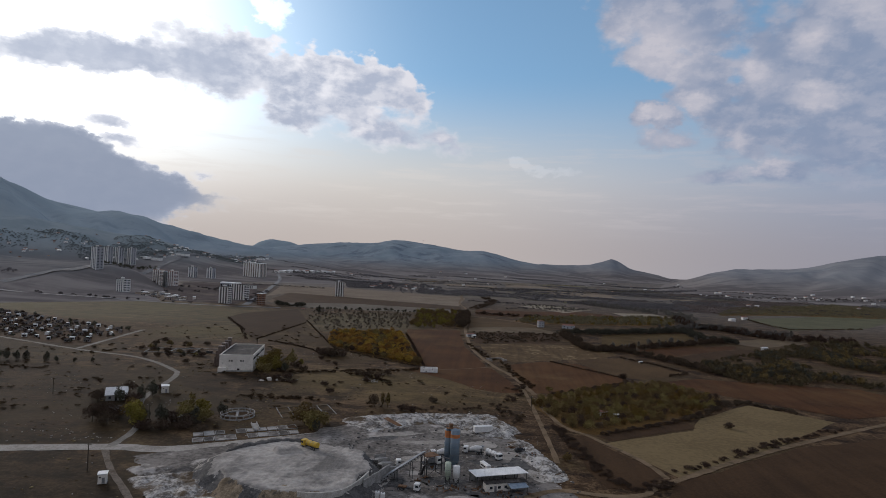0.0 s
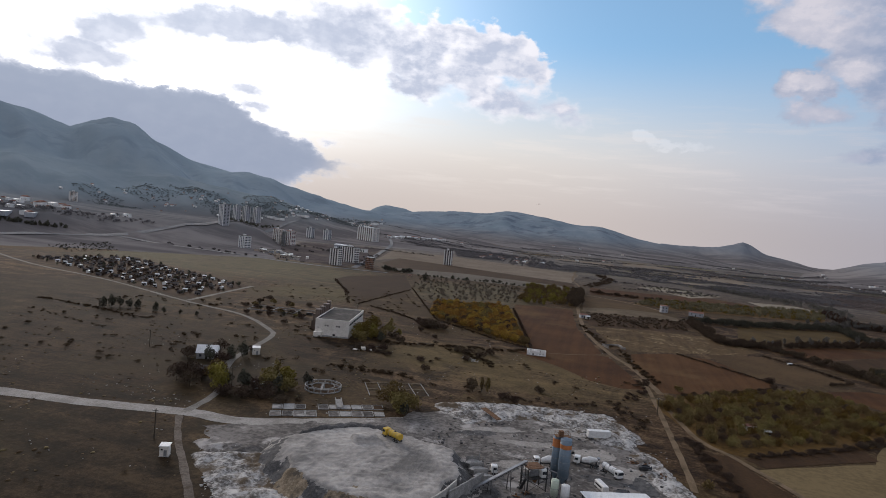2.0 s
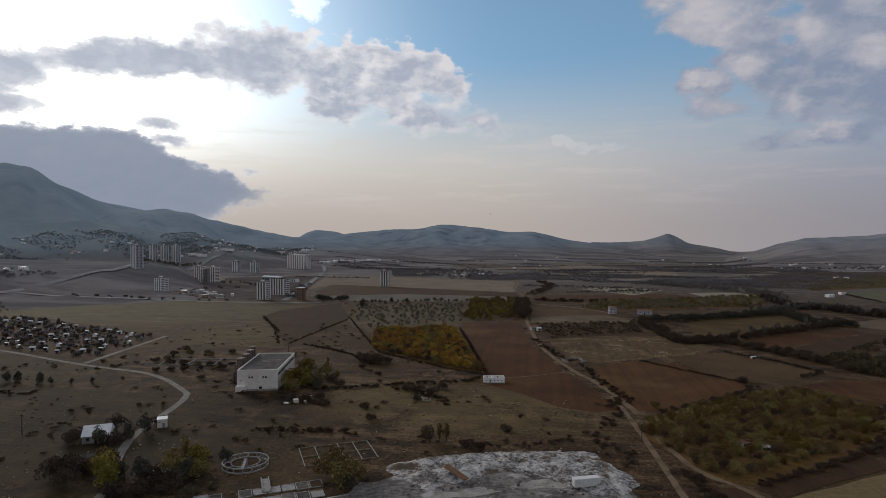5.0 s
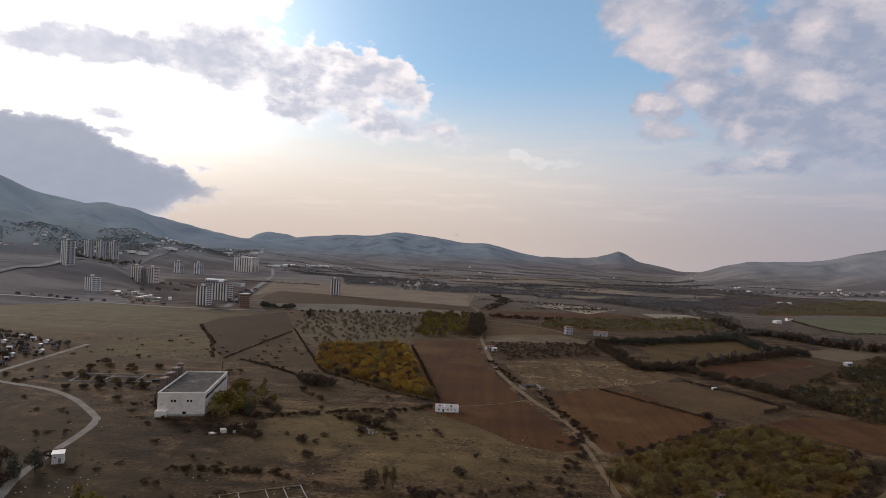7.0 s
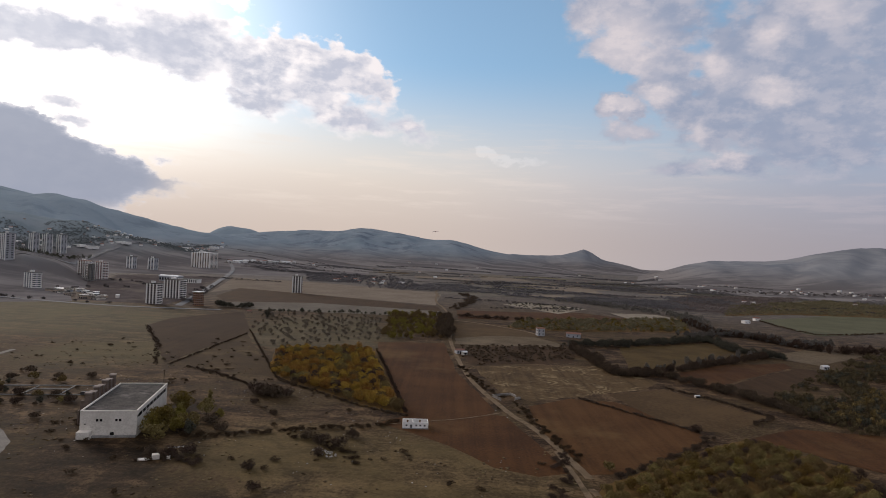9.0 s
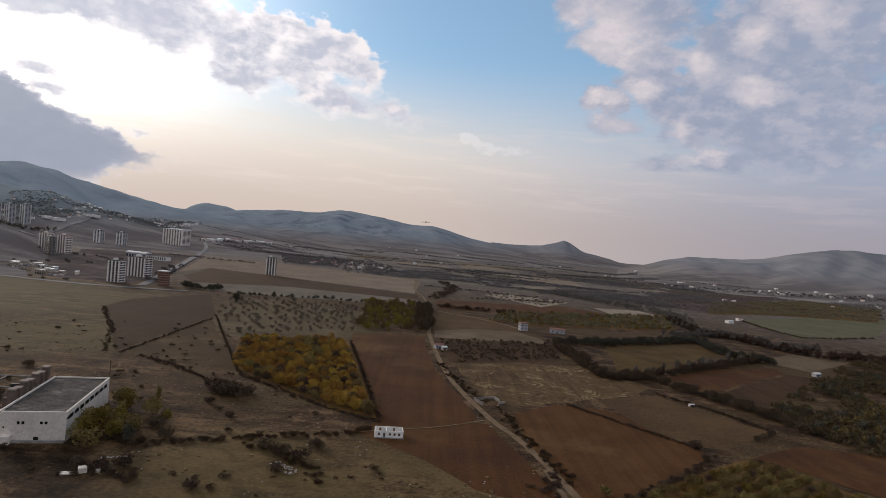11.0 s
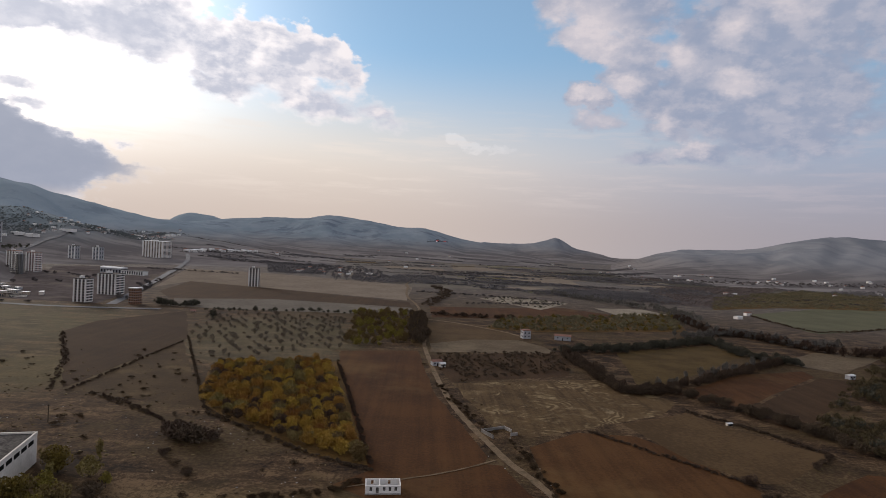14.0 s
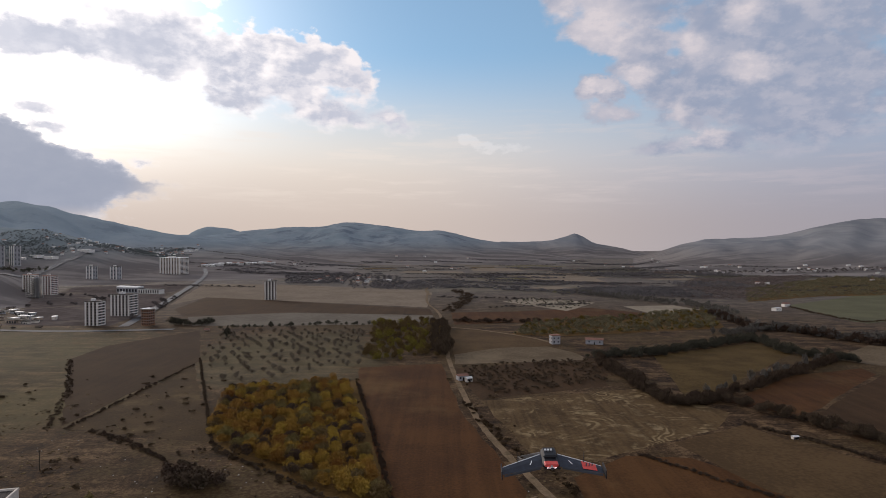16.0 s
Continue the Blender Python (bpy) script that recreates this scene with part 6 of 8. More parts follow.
# ---------------------------------------------------------------- buildings
def pane_mesh(w, h, d=0.12):
    return mesh_of(box(fresh(), 0, 0, -h / 2, w, d, h), "window", M["glass"])


def put_windows(parent, mesh, w, d, cols, floors, gap, first, rise, sides=("front", "left", "right"), side_cols=None):
    """One window object for every opening, set on the faces of a block w wide and d deep."""
    for side in sides:
        n = cols if side == "front" else (side_cols or cols)
        span = (w if side == "front" else d) - gap
        for i in range(n):
            u = -span / 2 + span * (i + 0.5) / n
            for k in range(floors):
                ob = new("window", mesh)
                ob.parent = parent
                z = first + k * rise
                ob.matrix_basis = pose(u, -d / 2 - 0.02, z) if side == "front" else pose((-1 if side == "left" else 1) * (w / 2 + 0.02), u, z, 0, 0, 90)


def apartment(x, y, w, d, floors, turn, wall, strip, label, cols=4, rise=3.0, crown=None, group="apartment blocks", name="apartment_block", sink=0.5, tall=1.5, bands=True, share=0.42):
    """A tower of flats: core, broad upright piers in front, floor bands round the sides, windows, roof slab and lift house."""
    z = ground_z(x, y) - sink
    h = floors * rise + 1.2 + sink
    ob = thing(name, x, y, z, turn, label, "apartment block", group)
    part("wall", box(fresh(), 0, 0, 0, w, d, h), M[wall], ob)
    part("roof", box(fresh(), 0, 0, h, w + 1.0, d + 1.0, 0.7, bevel=0.1), M[crown or "roof_flat"], ob)
    part("lift_house", box(fresh(), -w * 0.12, 0, h + 0.7, w * 0.26, d * 0.3, 2.4), M[strip], ob)
    pw = w * share / cols
    pier = mesh_of(box(fresh(), 0, 0, 0, pw, 1.1, h), "pier", M[strip])
    for i in range(cols):
        for s in (-1, 1):
            o = new("pier", pier)
            o.parent = ob
            o.matrix_basis = pose(-w / 2 + pw / 2 + (w - pw) * i / (cols - 1), s * d / 2, 0)
    if bands:
        band = mesh_of(box(fresh(), 0, 0, 0, w + 1.0, d - 1.2, 1.15), "floor_band", M[strip])
        for k in range(floors + 1):
            o = new("floor_band", band)
            o.parent = ob
            o.matrix_basis = pose(0, 0, sink + k * rise)
    bay = (w - pw) / (cols - 1)
    pane = pane_mesh((bay - pw) * 0.62, tall)
    for i in range(cols - 1):
        for k in range(floors):
            o = new("window", pane)
            o.parent = ob
            o.matrix_basis = pose(-w / 2 + pw / 2 + bay * (i + 0.5), -d / 2 - 0.02, sink + 1.9 + k * rise)
    side = pane_mesh(d * 0.22, tall * 0.9)
    for s in (-1, 1):
        for u in (-0.25, 0.25):
            for k in range(floors):
                o = new("window", side)
                o.parent = ob
                o.matrix_basis = pose(s * (w / 2 + 0.02), u * d, sink + 2.0 + k * rise, 0, 0, 90)
    return ob


apartment(-371, 875, 15, 11, 8, -8, "facade_brown", "facade", "cream and white apartment block beside the road", 4, tall=1.9)
apartment(-383, 955, 24, 16, 8, -8, "facade_brown", "facade", "long cream and white apartment block behind the first", 6, tall=1.9)
apartment(-262, 1142, 15, 11, 9, 4, "facade_brown", "facade", "lone grey and white tower standing in a field", 4, tall=1.9, bands=False)
apartment(-680, 1218, 18, 13, 10, -14, "facade_beige", "facade", "cream apartment block with a red hipped roof", 4, crown="tile")
apartment(-648, 1218, 18, 13, 10, -14, "facade_pink", "facade", "pinkish apartment block with a red hipped roof", 4, crown="tile")
apartment(-774, 1545, 20, 12, 9, -20, "facade_grey", "facade", "pale apartment tower on the open land", 3, bands=False)
apartment(-727, 1555, 20, 12, 9, -20, "facade_grey", "facade", "pale grey apartment tower on the open land", 3, bands=False)
apartment(-672, 1720, 62, 30, 13, -18, "facade_beige", "facade", "wide white and pale pink apartment complex", 8, crown="roof_white", bands=True, share=0.5)
apartment(-607, 985, 17, 14, 7, -20, "facade_grey", "facade", "white block of flats near the highway", 4)
apartment(-752, 1120, 21, 14, 14, -30, "facade_grey", "facade", "tall white tower on the foot of the hill", 4, sink=6, bands=False)
for _x, _y in ((-1048, 1590), (-1027, 1608), (-1005, 1630)):
    apartment(_x, _y, 22, 14, 15, -30, "facade_grey", "facade", "tall grey and white tower on the foot of the hill", 3, sink=6, bands=False)
apartment(-1012, 742, 20, 14, 10, -50, "facade_grey", "facade", "pale block of flats beyond the highway", 4, sink=6, bands=False)
apartment(-1000, 772, 20, 14, 10, -50, "facade_grey", "facade", "pale block of flats beyond the highway", 4, sink=6, bands=False)
apartment(-1161, 928, 18, 12, 7, -50, "facade_beige", "facade", "pale block of flats on the slope", 3, sink=6, bands=False)
apartment(-1340, 1290, 30, 18, 8, -40, "facade_beige", "facade", "pale block of flats beyond the highway", 5, sink=6)

# concrete skeleton of an unfinished block
ob = thing("unfinished_block", -632, 1158, 0, -14, "bare concrete skeleton of an unfinished apartment block", "building")
for _k in range(10):
    part("floor_slab", box(fresh(), 0, 0, _k * 3.1 + 3.0, 19, 15, 0.35), M["concrete"], ob)
for _i in range(4):
    for _j in range(3):
        part("column", box(fresh(), -8.8 + _i * 5.9, -6.8 + _j * 6.8, 0, 0.6, 0.6, 31), M["concrete"], ob)
part("core", box(fresh(), 0, 3, 0, 5, 4, 33), M["facade_grey"], ob)
# brown brick block under construction beside the avenue
ob = thing("brick_block", -315, 876, 0, -16, "unfinished brick block with a pale flat roof", "building")
part("wall", box(fresh(), 0, 0, 0, 9, 9, 17.2), M["brick"], ob)
for _k in range(6):
    part("floor_slab", box(fresh(), 0, 0, 2.8 * _k + 2.6, 9.8, 9.8, 0.4), M["concrete"], ob)
put_windows(ob, pane_mesh(1.4, 1.6), 9, 9, 3, 6, 0, 1.5, 2.8, side_cols=3)
part("roof", box(fresh(), 0, 0, 17.4, 10.6, 10.6, 0.5), M["roof_white"], ob)
# long low hall behind the flats
ob = thing("hall", -518, 1250, 0, -16, "long pale hall with a white vaulted roof", "building")
part("wall", box(fresh(), -18, 0, 0, 44, 14, 9), M["facade_grey"], ob)
part("annex", box(fresh(), 26, -1, 0, 44, 12, 7.5), M["facade"], ob)
part("annex_roof", box(fresh(), 26, -1, 7.5, 44.8, 12.8, 0.5), M["roof_flat"], ob)
bm = fresh()
for _k in range(9):
    a0, a1 = math.pi * _k / 9, math.pi * (_k + 1) / 9
    quad = [bm.verts.new((sx * 22.5 - 18, -7.6 * math.cos(a), 9 + 2.6 * math.sin(a))) for a in (a0, a1) for sx in (-1, 1)]
    bm.faces.new((quad[0], quad[1], quad[3], quad[2]))
bmesh.ops.remove_doubles(bm, verts=bm.verts[:], dist=0.01)
for s in (-1, 1):
    bm.faces.new([bm.verts.new((s * 22.5 - 18, -7.6 * math.cos(math.pi * k / 9), 9 + 2.6 * math.sin(math.pi * k / 9))) for k in range(10)])
part("vault", bm, M["roof_white"], ob, "white vaulted metal roof")
for _k in range(9):
    part("window", box(fresh(), 7 + _k * 4.8, -7.03, 1.0, 2.2, 0.12, 5.2), M["glass"], ob)
for _k in range(7):
    part("window", box(fresh(), -37 + _k * 6.2, -7.03, 2.0, 3.6, 0.12, 4.6), M["glass"], ob)

# compound of low white workshops beside the road
_rng = random.Random(9)
_shops = [(_rng.uniform(-570, -440), 0, _rng.uniform(6, 15), _rng.uniform(4, 8), _rng.uniform(2.4, 4.0), _rng.choice([-20, -12, -65, -20, 70])) for _k in range(30)]
_shops = [(_x, 872 - 0.70 * (_x + 440) + _rng.uniform(-4, 46), _w, _d, _h, _t) for _x, _y, _w, _d, _h, _t in _shops]
for _x, _y, _w, _d, _h, _t in _shops:
    ob = thing("workshop", _x, _y, 0, _t, "low white workshop in a walled compound", "building", "workshops")
    part("wall", box(fresh(), 0, 0, 0, _w, _d, _h), M[_rng.choice(["plaster", "facade_grey", "facade", "facade_beige"])], ob)
    part("roof", box(fresh(), 0, 0, _h, _w + 0.8, _d + 0.8, 0.35), M["roof_white" if _rng.random() < 0.35 else "roof_flat"], ob)
    for _i in range(4):
        part("door", box(fresh(), -_w / 2 + _w * (_i + 0.5) / 4, -_d / 2 - 0.03, 0, _w / 7, 0.12, _h * 0.65), M["glass"], ob)
# large sheds beyond the highway
for _x, _y, _w, _d in [(-968, 765, 34, 16), (-951, 800, 46, 18), (-990, 806, 30, 16), (-935, 838, 30, 14)]:
    ob = thing("warehouse", _x, _y, ground_z(_x, _y) - 1, -50, "long warehouse with a pale flat roof", "building", "warehouses")
    part("wall", box(fresh(), 0, 0, 0, _w, _d, 8), M["facade_grey"], ob)
    part("roof", box(fresh(), 0, 0, 8, _w + 1, _d + 1, 0.5), M["roof_white"], ob)

for _x, _y, _w in ((-1030, 1738, 40), (-991, 1733, 44), (-955, 1823, 52), (-996, 2270, 60), (-902, 2330, 30)):
    ob = thing("warehouse", _x, _y, ground_z(_x, _y) - 1, -28, "long low white hall at the foot of the hill", "building", "warehouses")
    part("wall", box(fresh(), 0, 0, 0, _w, 16, 7), M["facade"], ob)
    part("roof", box(fresh(), 0, 0, 7, _w + 1, 17, 0.5), M["roof_white"], ob)

# village house, gabled
def house_shape(w, d, h, pitch, wall, roof, name, label, category="house", group="", eave=0.5):
    ob = thing(name, 0, 0, -50, 0, label, category, group)
    part("wall", box(fresh(), 0, 0, 0, w, d, h), M[wall], ob)
    bm = fresh()
    v = [bm.verts.new(p) for p in ((-w / 2 - eave, -d / 2 - eave, h), (w / 2 + eave, -d / 2 - eave, h), (w / 2 + eave, d / 2 + eave, h), (-w / 2 - eave, d / 2 + eave, h),
                                   (-w / 2 - eave, 0, h + pitch), (w / 2 + eave, 0, h + pitch))]
    for f in ((0, 1, 5, 4), (2, 3, 4, 5), (3, 0, 4), (1, 2, 5), (3, 2, 1, 0)):
        bm.faces.new([v[i] for i in f])
    part("roof", bm, M[roof], ob)
    m = pane_mesh(1.1, 1.2, 0.1)
    for u in (-w * 0.3, w * 0.3):
        o = new("window", m)
        o.parent = ob
        o.matrix_basis = pose(u, -d / 2 - 0.02, h * 0.58)
    part("door", box(fresh(), 0, -d / 2 - 0.03, 0, 1.0, 0.1, min(2.1, h * 0.8)), M["opening_shade"], ob)
    return ob


VILLAGE = [house_shape(11, 9, 6.5, 2.4, "facade", "tile", "village_house", "white village house with a red tiled roof", group="village houses"),
           house_shape(10, 8, 4.0, 2.0, "facade_beige", "tile", "village_house", "beige village house with a red tiled roof", group="village houses"),
           house_shape(13, 10, 6.0, 1.0, "facade", "roof_white", "village_house", "white village house with a pale roof", group="village houses")]
_used = [0, 0, 0]


def village(x, y, turn, k, lift=0.0, size=0.72):
    z = ground_z(x, y) - 0.6 + lift
    if not _used[k]:
        _used[k] = 1
        VILLAGE[k].matrix_basis = pose(x, y, z, 0, 0, turn) @ Matrix.Scale(size, 4)
        return
    copy_thing(VILLAGE[k], pose(x, y, z, 0, 0, turn) @ Matrix.Scale(size, 4))


_rng = random.Random(14)
for _k in range(26):                                   # row of villas above the far fields
    _u = _k / 25
    village(-676 + 140 * _u + _rng.uniform(-8, 8), 1917 + 185 * _u + _rng.uniform(-20, 20), _rng.uniform(-20, 20), _rng.choice([0, 2, 2]), size=1.05)
for _k in range(110):                                  # town on the foot of the mountain
    _i = _rng.random() * (len(TOWN) - 1.01)
    _p = Vector(TOWN[int(_i)]).lerp(Vector(TOWN[int(_i) + 1]), _i % 1.0)
    village(_p.x + _rng.gauss(0, 75), _p.y + _rng.gauss(0, 85), _rng.uniform(-40, 40), _rng.randrange(3))
for _k in range(34):                                   # farms over the valley
    _az, _r = radians(_rng.uniform(-14, 42)), _rng.uniform(1650, 2600)
    _x, _y = _r * math.sin(_az), 180 + _r * math.cos(_az)
    if not (430 < _x < 950 and 930 < _y < 1400) and float(land_height(_x, _y)) < 25:
        village(_x, _y, _rng.uniform(-40, 40), _rng.randrange(3))
for _k in range(22):                                   # hamlets along the foot of the eastern hills
    _c = (24.0, 29.5, 31.0, 35.0, 38.5)[_k % 5]
    _az, _r = radians(_c + _rng.gauss(0, 1.1)), 1880 + 50 * (_k % 5) + _rng.gauss(0, 45)
    _x, _y = CENTRE[0] + _r * math.sin(_az), CENTRE[1] + _r * math.cos(_az)
    village(_x, _y, _rng.uniform(-40, 40), _rng.choice([0, 2, 2, 1]), size=_rng.uniform(0.5, 0.8))
for _k in range(16):                                   # hamlet beyond the strip fields
    village(-190 + _rng.uniform(-100, 90), 1560 + _rng.uniform(-110, 130), _rng.uniform(-30, 30), _rng.randrange(3))
for _x, _y, _t, _k in ((-236, 836, 10, 1), (433, 1010, 20, 2), (472, 1057, 10, 0), (652, 1467, 10, 0), (668, 1460, 30, 2), (420, 812, 10, 1), (1069, 1986, 5, 2), (1161, 1934, 20, 2), (1142, 1656, 10, 2), (888, 2010, 0, 0), (790, 2044, 10, 2), (805, 2050, 10, 0)):
    village(_x, _y, _t, _k, size=0.7)

for _k in range(60):                                   # edge of the town beyond the highway
    village(-1060 + _rng.gauss(0, 80), 880 + _rng.gauss(0, 70), _rng.uniform(-60, 20), _rng.randrange(3), size=_rng.uniform(0.7, 1.3))

# allotment huts
HUTS = [house_shape(3.6, 3.0, 2.3, 0.7, "facade", "roof_white", "garden_hut", "small white garden hut among allotment plots", "hut", "garden huts", 0.2),
        house_shape(4.6, 3.2, 2.3, 0.7, "facade_brown", "roof_flat", "garden_hut", "small brown garden hut with a dark roof", "hut", "garden huts", 0.2),
        house_shape(2.6, 2.4, 2.2, 0.3, "facade_grey", "roof_white", "garden_hut", "grey garden shed with a pale roof", "hut", "garden huts", 0.15)]
_first = [True] * 3
_rng = random.Random(33)
for _p in grid_in([(-580, 552), (-545, 652), (-308, 542), (-294, 452), (-446, 495)], 13.5, 14.5, 22, 3.0, _rng):
    _k = _rng.choice([0, 1, 1, 2, 1])
    _m = pose(_p[0], _p[1], 0, 0, 0, 22 + _rng.choice([0, 90, 0, 5]))
    if _first[_k]:
        _first[_k] = False
        HUTS[_k].matrix_basis = _m
    else:
        copy_thing(HUTS[_k], _m)

# white building with the flat roof: (front left, front right, back) on the plan
W, DEP, HGT, TURN = 22.0, 50.0, 10.5, 13.0
ob = thing("white_building", -136.5 - math.sin(radians(TURN)) * DEP / 2, 385.7 + math.cos(radians(TURN)) * DEP / 2, 0, TURN,
           "abandoned white plastered hall with a stained flat roof", "building")
part("wall", box(fresh(), 0, 0, 0, W, DEP, HGT), M["plaster"], ob)
part("roof", box(fresh(), 0, 0, HGT, W - 0.8, DEP - 0.8, 0.12), M["roof_flat"], ob, "grey stained flat roof")
for _s in (-1, 1):
    part("parapet", box(fresh(), _s * (W / 2 - 0.2), 0, HGT, 0.6, DEP + 0.2, 0.7), M["plaster"], ob)
    part("parapet", box(fresh(), 0, _s * (DEP / 2 - 0.2), HGT, W - 0.8, 0.6, 0.7), M["plaster"], ob)
# dark panels on the wall, their colour the shade of empty windows
for _u in (-4.4, -2.9, 3.0, 4.5):
    part("window", box(fresh(), _u, -DEP / 2 - 0.03, 6.6, 0.9, 0.12, 1.0), M["opening_shade"], ob)
for _u, _w, _h, _z in ((1.5, 1.6, 1.2, 0.8), (-9.0, 0.5, 0.5, 5.2)):
    part("window", box(fresh(), _u, -DEP / 2 - 0.03, _z, _w, 0.12, _h), M["opening_shade"], ob)
for _k in range(8):
    part("window", box(fresh(), W / 2 + 0.03, -DEP / 2 + 4.6 + _k * 5.7, 7.9, 0.12, 4.2, 1.5), M["opening_shade"], ob)
for _k in range(2):
    part("window", box(fresh(), W / 2 + 0.03, -DEP / 2 + 0.8 + _k * 1.2, 8.0, 0.12, 0.7, 1.1), M["opening_shade"], ob)
part("porch", box(fresh(), -W / 2 + 2.4, -DEP / 2 - 1.6, 0, 5.2, 3.2, 3.0, bevel=0.05), M["plaster"], ob, "low white porch")
part("step", box(fresh(), 0.0, -DEP / 2 - 0.6, 0, W, 1.2, 0.8), M["concrete"], ob)
for _k in range(7):                                     # ruined wing with stepped brick piers
    _y0 = -6 + _k * 5.2
    _h0 = 13.6 - 0.9 * (_k % 2) + 0.25 * _k
    part("pier", box(fresh(), -W / 2 - 3.6, _y0, 0, 2.4, 2.4, _h0, bevel=0.06), M["brick_old"], ob, "bare brick pier of a ruined wing")
    part("pier", box(fresh(), -W / 2 - 5.6, _y0, 0, 1.6, 2.0, _h0 - 3.0, bevel=0.06), M["brick_old"], ob)
    part("cap", box(fresh(), -W / 2 - 3.6, _y0, _h0, 2.8, 2.8, 0.5), M["facade_brown"], ob)
    part("beam", box(fresh(), -W / 2 - 1.3, _y0, 9.6, 2.4, 0.6, 0.6), M["facade_brown"], ob)
part("back_wall", box(fresh(), -W / 2 - 6.8, 10, 0, 0.5, 36, 6.4), M["brick_old"], ob)

# foundations of the old garden behind the white building
ob = thing("foundation_ruin", -208, 452, 0, 12, "low broken foundation walls in an old garden", "ruin")
for _x, _y, _w, _d in ((0, -10, 54, 0.45), (0, 10, 54, 0.45), (-27, 0, 0.45, 20), (27, 0, 0.45, 20), (-9, 0, 0.45, 19), (9, 0, 0.45, 19), (0, 2, 18, 0.45)):
    part("wall", box(fresh(), _x, _y, 0, _w, _d, 0.5), M["concrete"], ob)

# roofless white house on the ploughed land
def pierced_wall(bm, length, height, openings, thick, m):
    """A wall from solid pieces round its openings (start, end, sill, head)."""
    cuts = sorted({0.0, length, *[o[0] for o in openings], *[o[1] for o in openings]})
    for a, b in zip(cuts, cuts[1:]):
        o = next((q for q in openings if q[0] <= a and b <= q[1]), None)
        for z0, z1 in (((0, height),) if o is None else ((0, o[2]), (o[3], height))):
            if z1 - z0 > 0.01:
                mm = m @ pose((a + b) / 2 - length / 2, 0, (z0 + z1) / 2) @ Matrix.Diagonal((b - a, thick, z1 - z0, 1))
                bmesh.ops.create_cube(bm, size=1.0, matrix=mm)


ob = thing("ruined_house", -9.6, 424.0, 0, 6, "small roofless white house with empty window openings", "house")
for _nm, _l, _o, _m in (("front_wall", 12.2, [(1.4, 2.3, 1.0, 2.5), (3.6, 4.6, 0.0, 2.4), (6.0, 6.9, 1.0, 2.5), (8.0, 8.9, 1.0, 2.5), (10.0, 10.9, 1.0, 2.5)], pose(0, -2.9, 0)),
                        ("back_wall", 12.2, [(2.0, 2.9, 1.0, 2.5), (8.0, 8.9, 1.0, 2.5)], pose(0, 2.9, 0)),
                        ("side_wall", 5.5, [(0.9, 1.8, 1.0, 2.5), (3.4, 4.3, 1.0, 2.5)], pose(-5.95, 0, 0, 0, 0, 90)), ("side_wall", 5.5, [(2.2, 3.1, 1.0, 2.5)], pose(5.95, 0, 0, 0, 0, 90)),
                        ("inner_wall", 5.4, [(2.2, 3.1, 0.0, 2.1)], pose(-1.2, 0, 0, 0, 0, 90))):
    bm = fresh()
    pierced_wall(bm, _l, 3.0, _o, 0.3, _m)
    part(_nm, bm, M["facade"], ob)
part("floor", box(fresh(), 0, 0, 0.02, 11.8, 5.6, 0.12), M["roof_flat"], ob)
part("plinth", box(fresh(), 0, -3.3, 0, 12.4, 0.8, 0.35), M["concrete"], ob)

# ruined yard walls beside the stubble
ob = thing("yard_ruin", 39.5, 490, 0, 28, "broken pale walls of a roofless shed", "ruin")
for _x, _y, _w, _d, _h in ((0, 5, 13, 0.4, 1.4), (-6.5, 0, 0.4, 10, 1.6), (6.5, 2, 0.4, 6, 1.5), (5, -5, 4, 0.4, 1.4)):
    part("wall", box(fresh(), _x, _y, 0, _w, _d, _h, bevel=0.05), M["sand"], ob)

# farmhouses among the fields
ob = thing("tower_house", 99, 766, 0, 12, "narrow pale two-storey house among dark trees", "house")
part("wall", box(fresh(), 0, 0, 0, 7.5, 7.0, 7.6), M["facade_grey"], ob)
part("roof", box(fresh(), 0, 0, 7.6, 8.2, 7.8, 0.5), M["tile"], ob)
put_windows(ob, pane_mesh(1.1, 1.3), 7.5, 7, 2, 2, 0, 2.2, 3.2, side_cols=2)
for _x, _y, _w, _d, _h, _t, _r, _l in ((134, 766, 15, 8, 4.0, -14, "tile", "long farmhouse with a brownish red roof"), (323, 648, 6, 4, 2.8, 20, "roof_white", "white farm shed beside the woodland"),
                                        (163, 518, 2.8, 1.8, 1.2, 15, "roof_white", "tiny white pump house at the hedge"), (13, 632, 7, 5, 3.0, 20, "tile", "small farm shed beside the track"),
                                        (17, 627, 4, 3, 2.4, 30, "roof_white", "small pale lean-to beside the track"), (96, 330, 5, 3, 2.2, 30, "tile", "half-hidden shed in the orchard"),
                                        (102, 326, 2.6, 2.2, 1.8, 10, "roof_white", "pale shed in the orchard")):
    h = house_shape(_w, _d, _h, _h * 0.35, "facade_grey" if _w > 5 else "plaster", _r, "farm_shed", _l, "shed", "", 0.3)
    h.matrix_basis = pose(_x, _y, 0, 0, 0, _t)

# shed, huts and pole by the lane
h = house_shape(9.5, 10, 3.0, 3.2, "concrete", "roof_white", "shed", "long shed with a white sheet-metal gable roof", "shed", "", 0.5)
h.matrix_basis = pose(-164, 300, 0, 0, 0, 29)
h = house_shape(8, 5, 2.6, 0.8, "concrete", "roof_flat", "shed", "low grey shed with a patched roof", "shed", "", 0.3)
h.matrix_basis = pose(-147, 276, 0, 0, 0, 40)
h = house_shape(5, 3.2, 2.4, 0.6, "concrete", "roof_white", "shed", "small shed beside the lane trees", "shed", "", 0.3)
h.matrix_basis = pose(-113, 268, 0, 0, 0, 30)


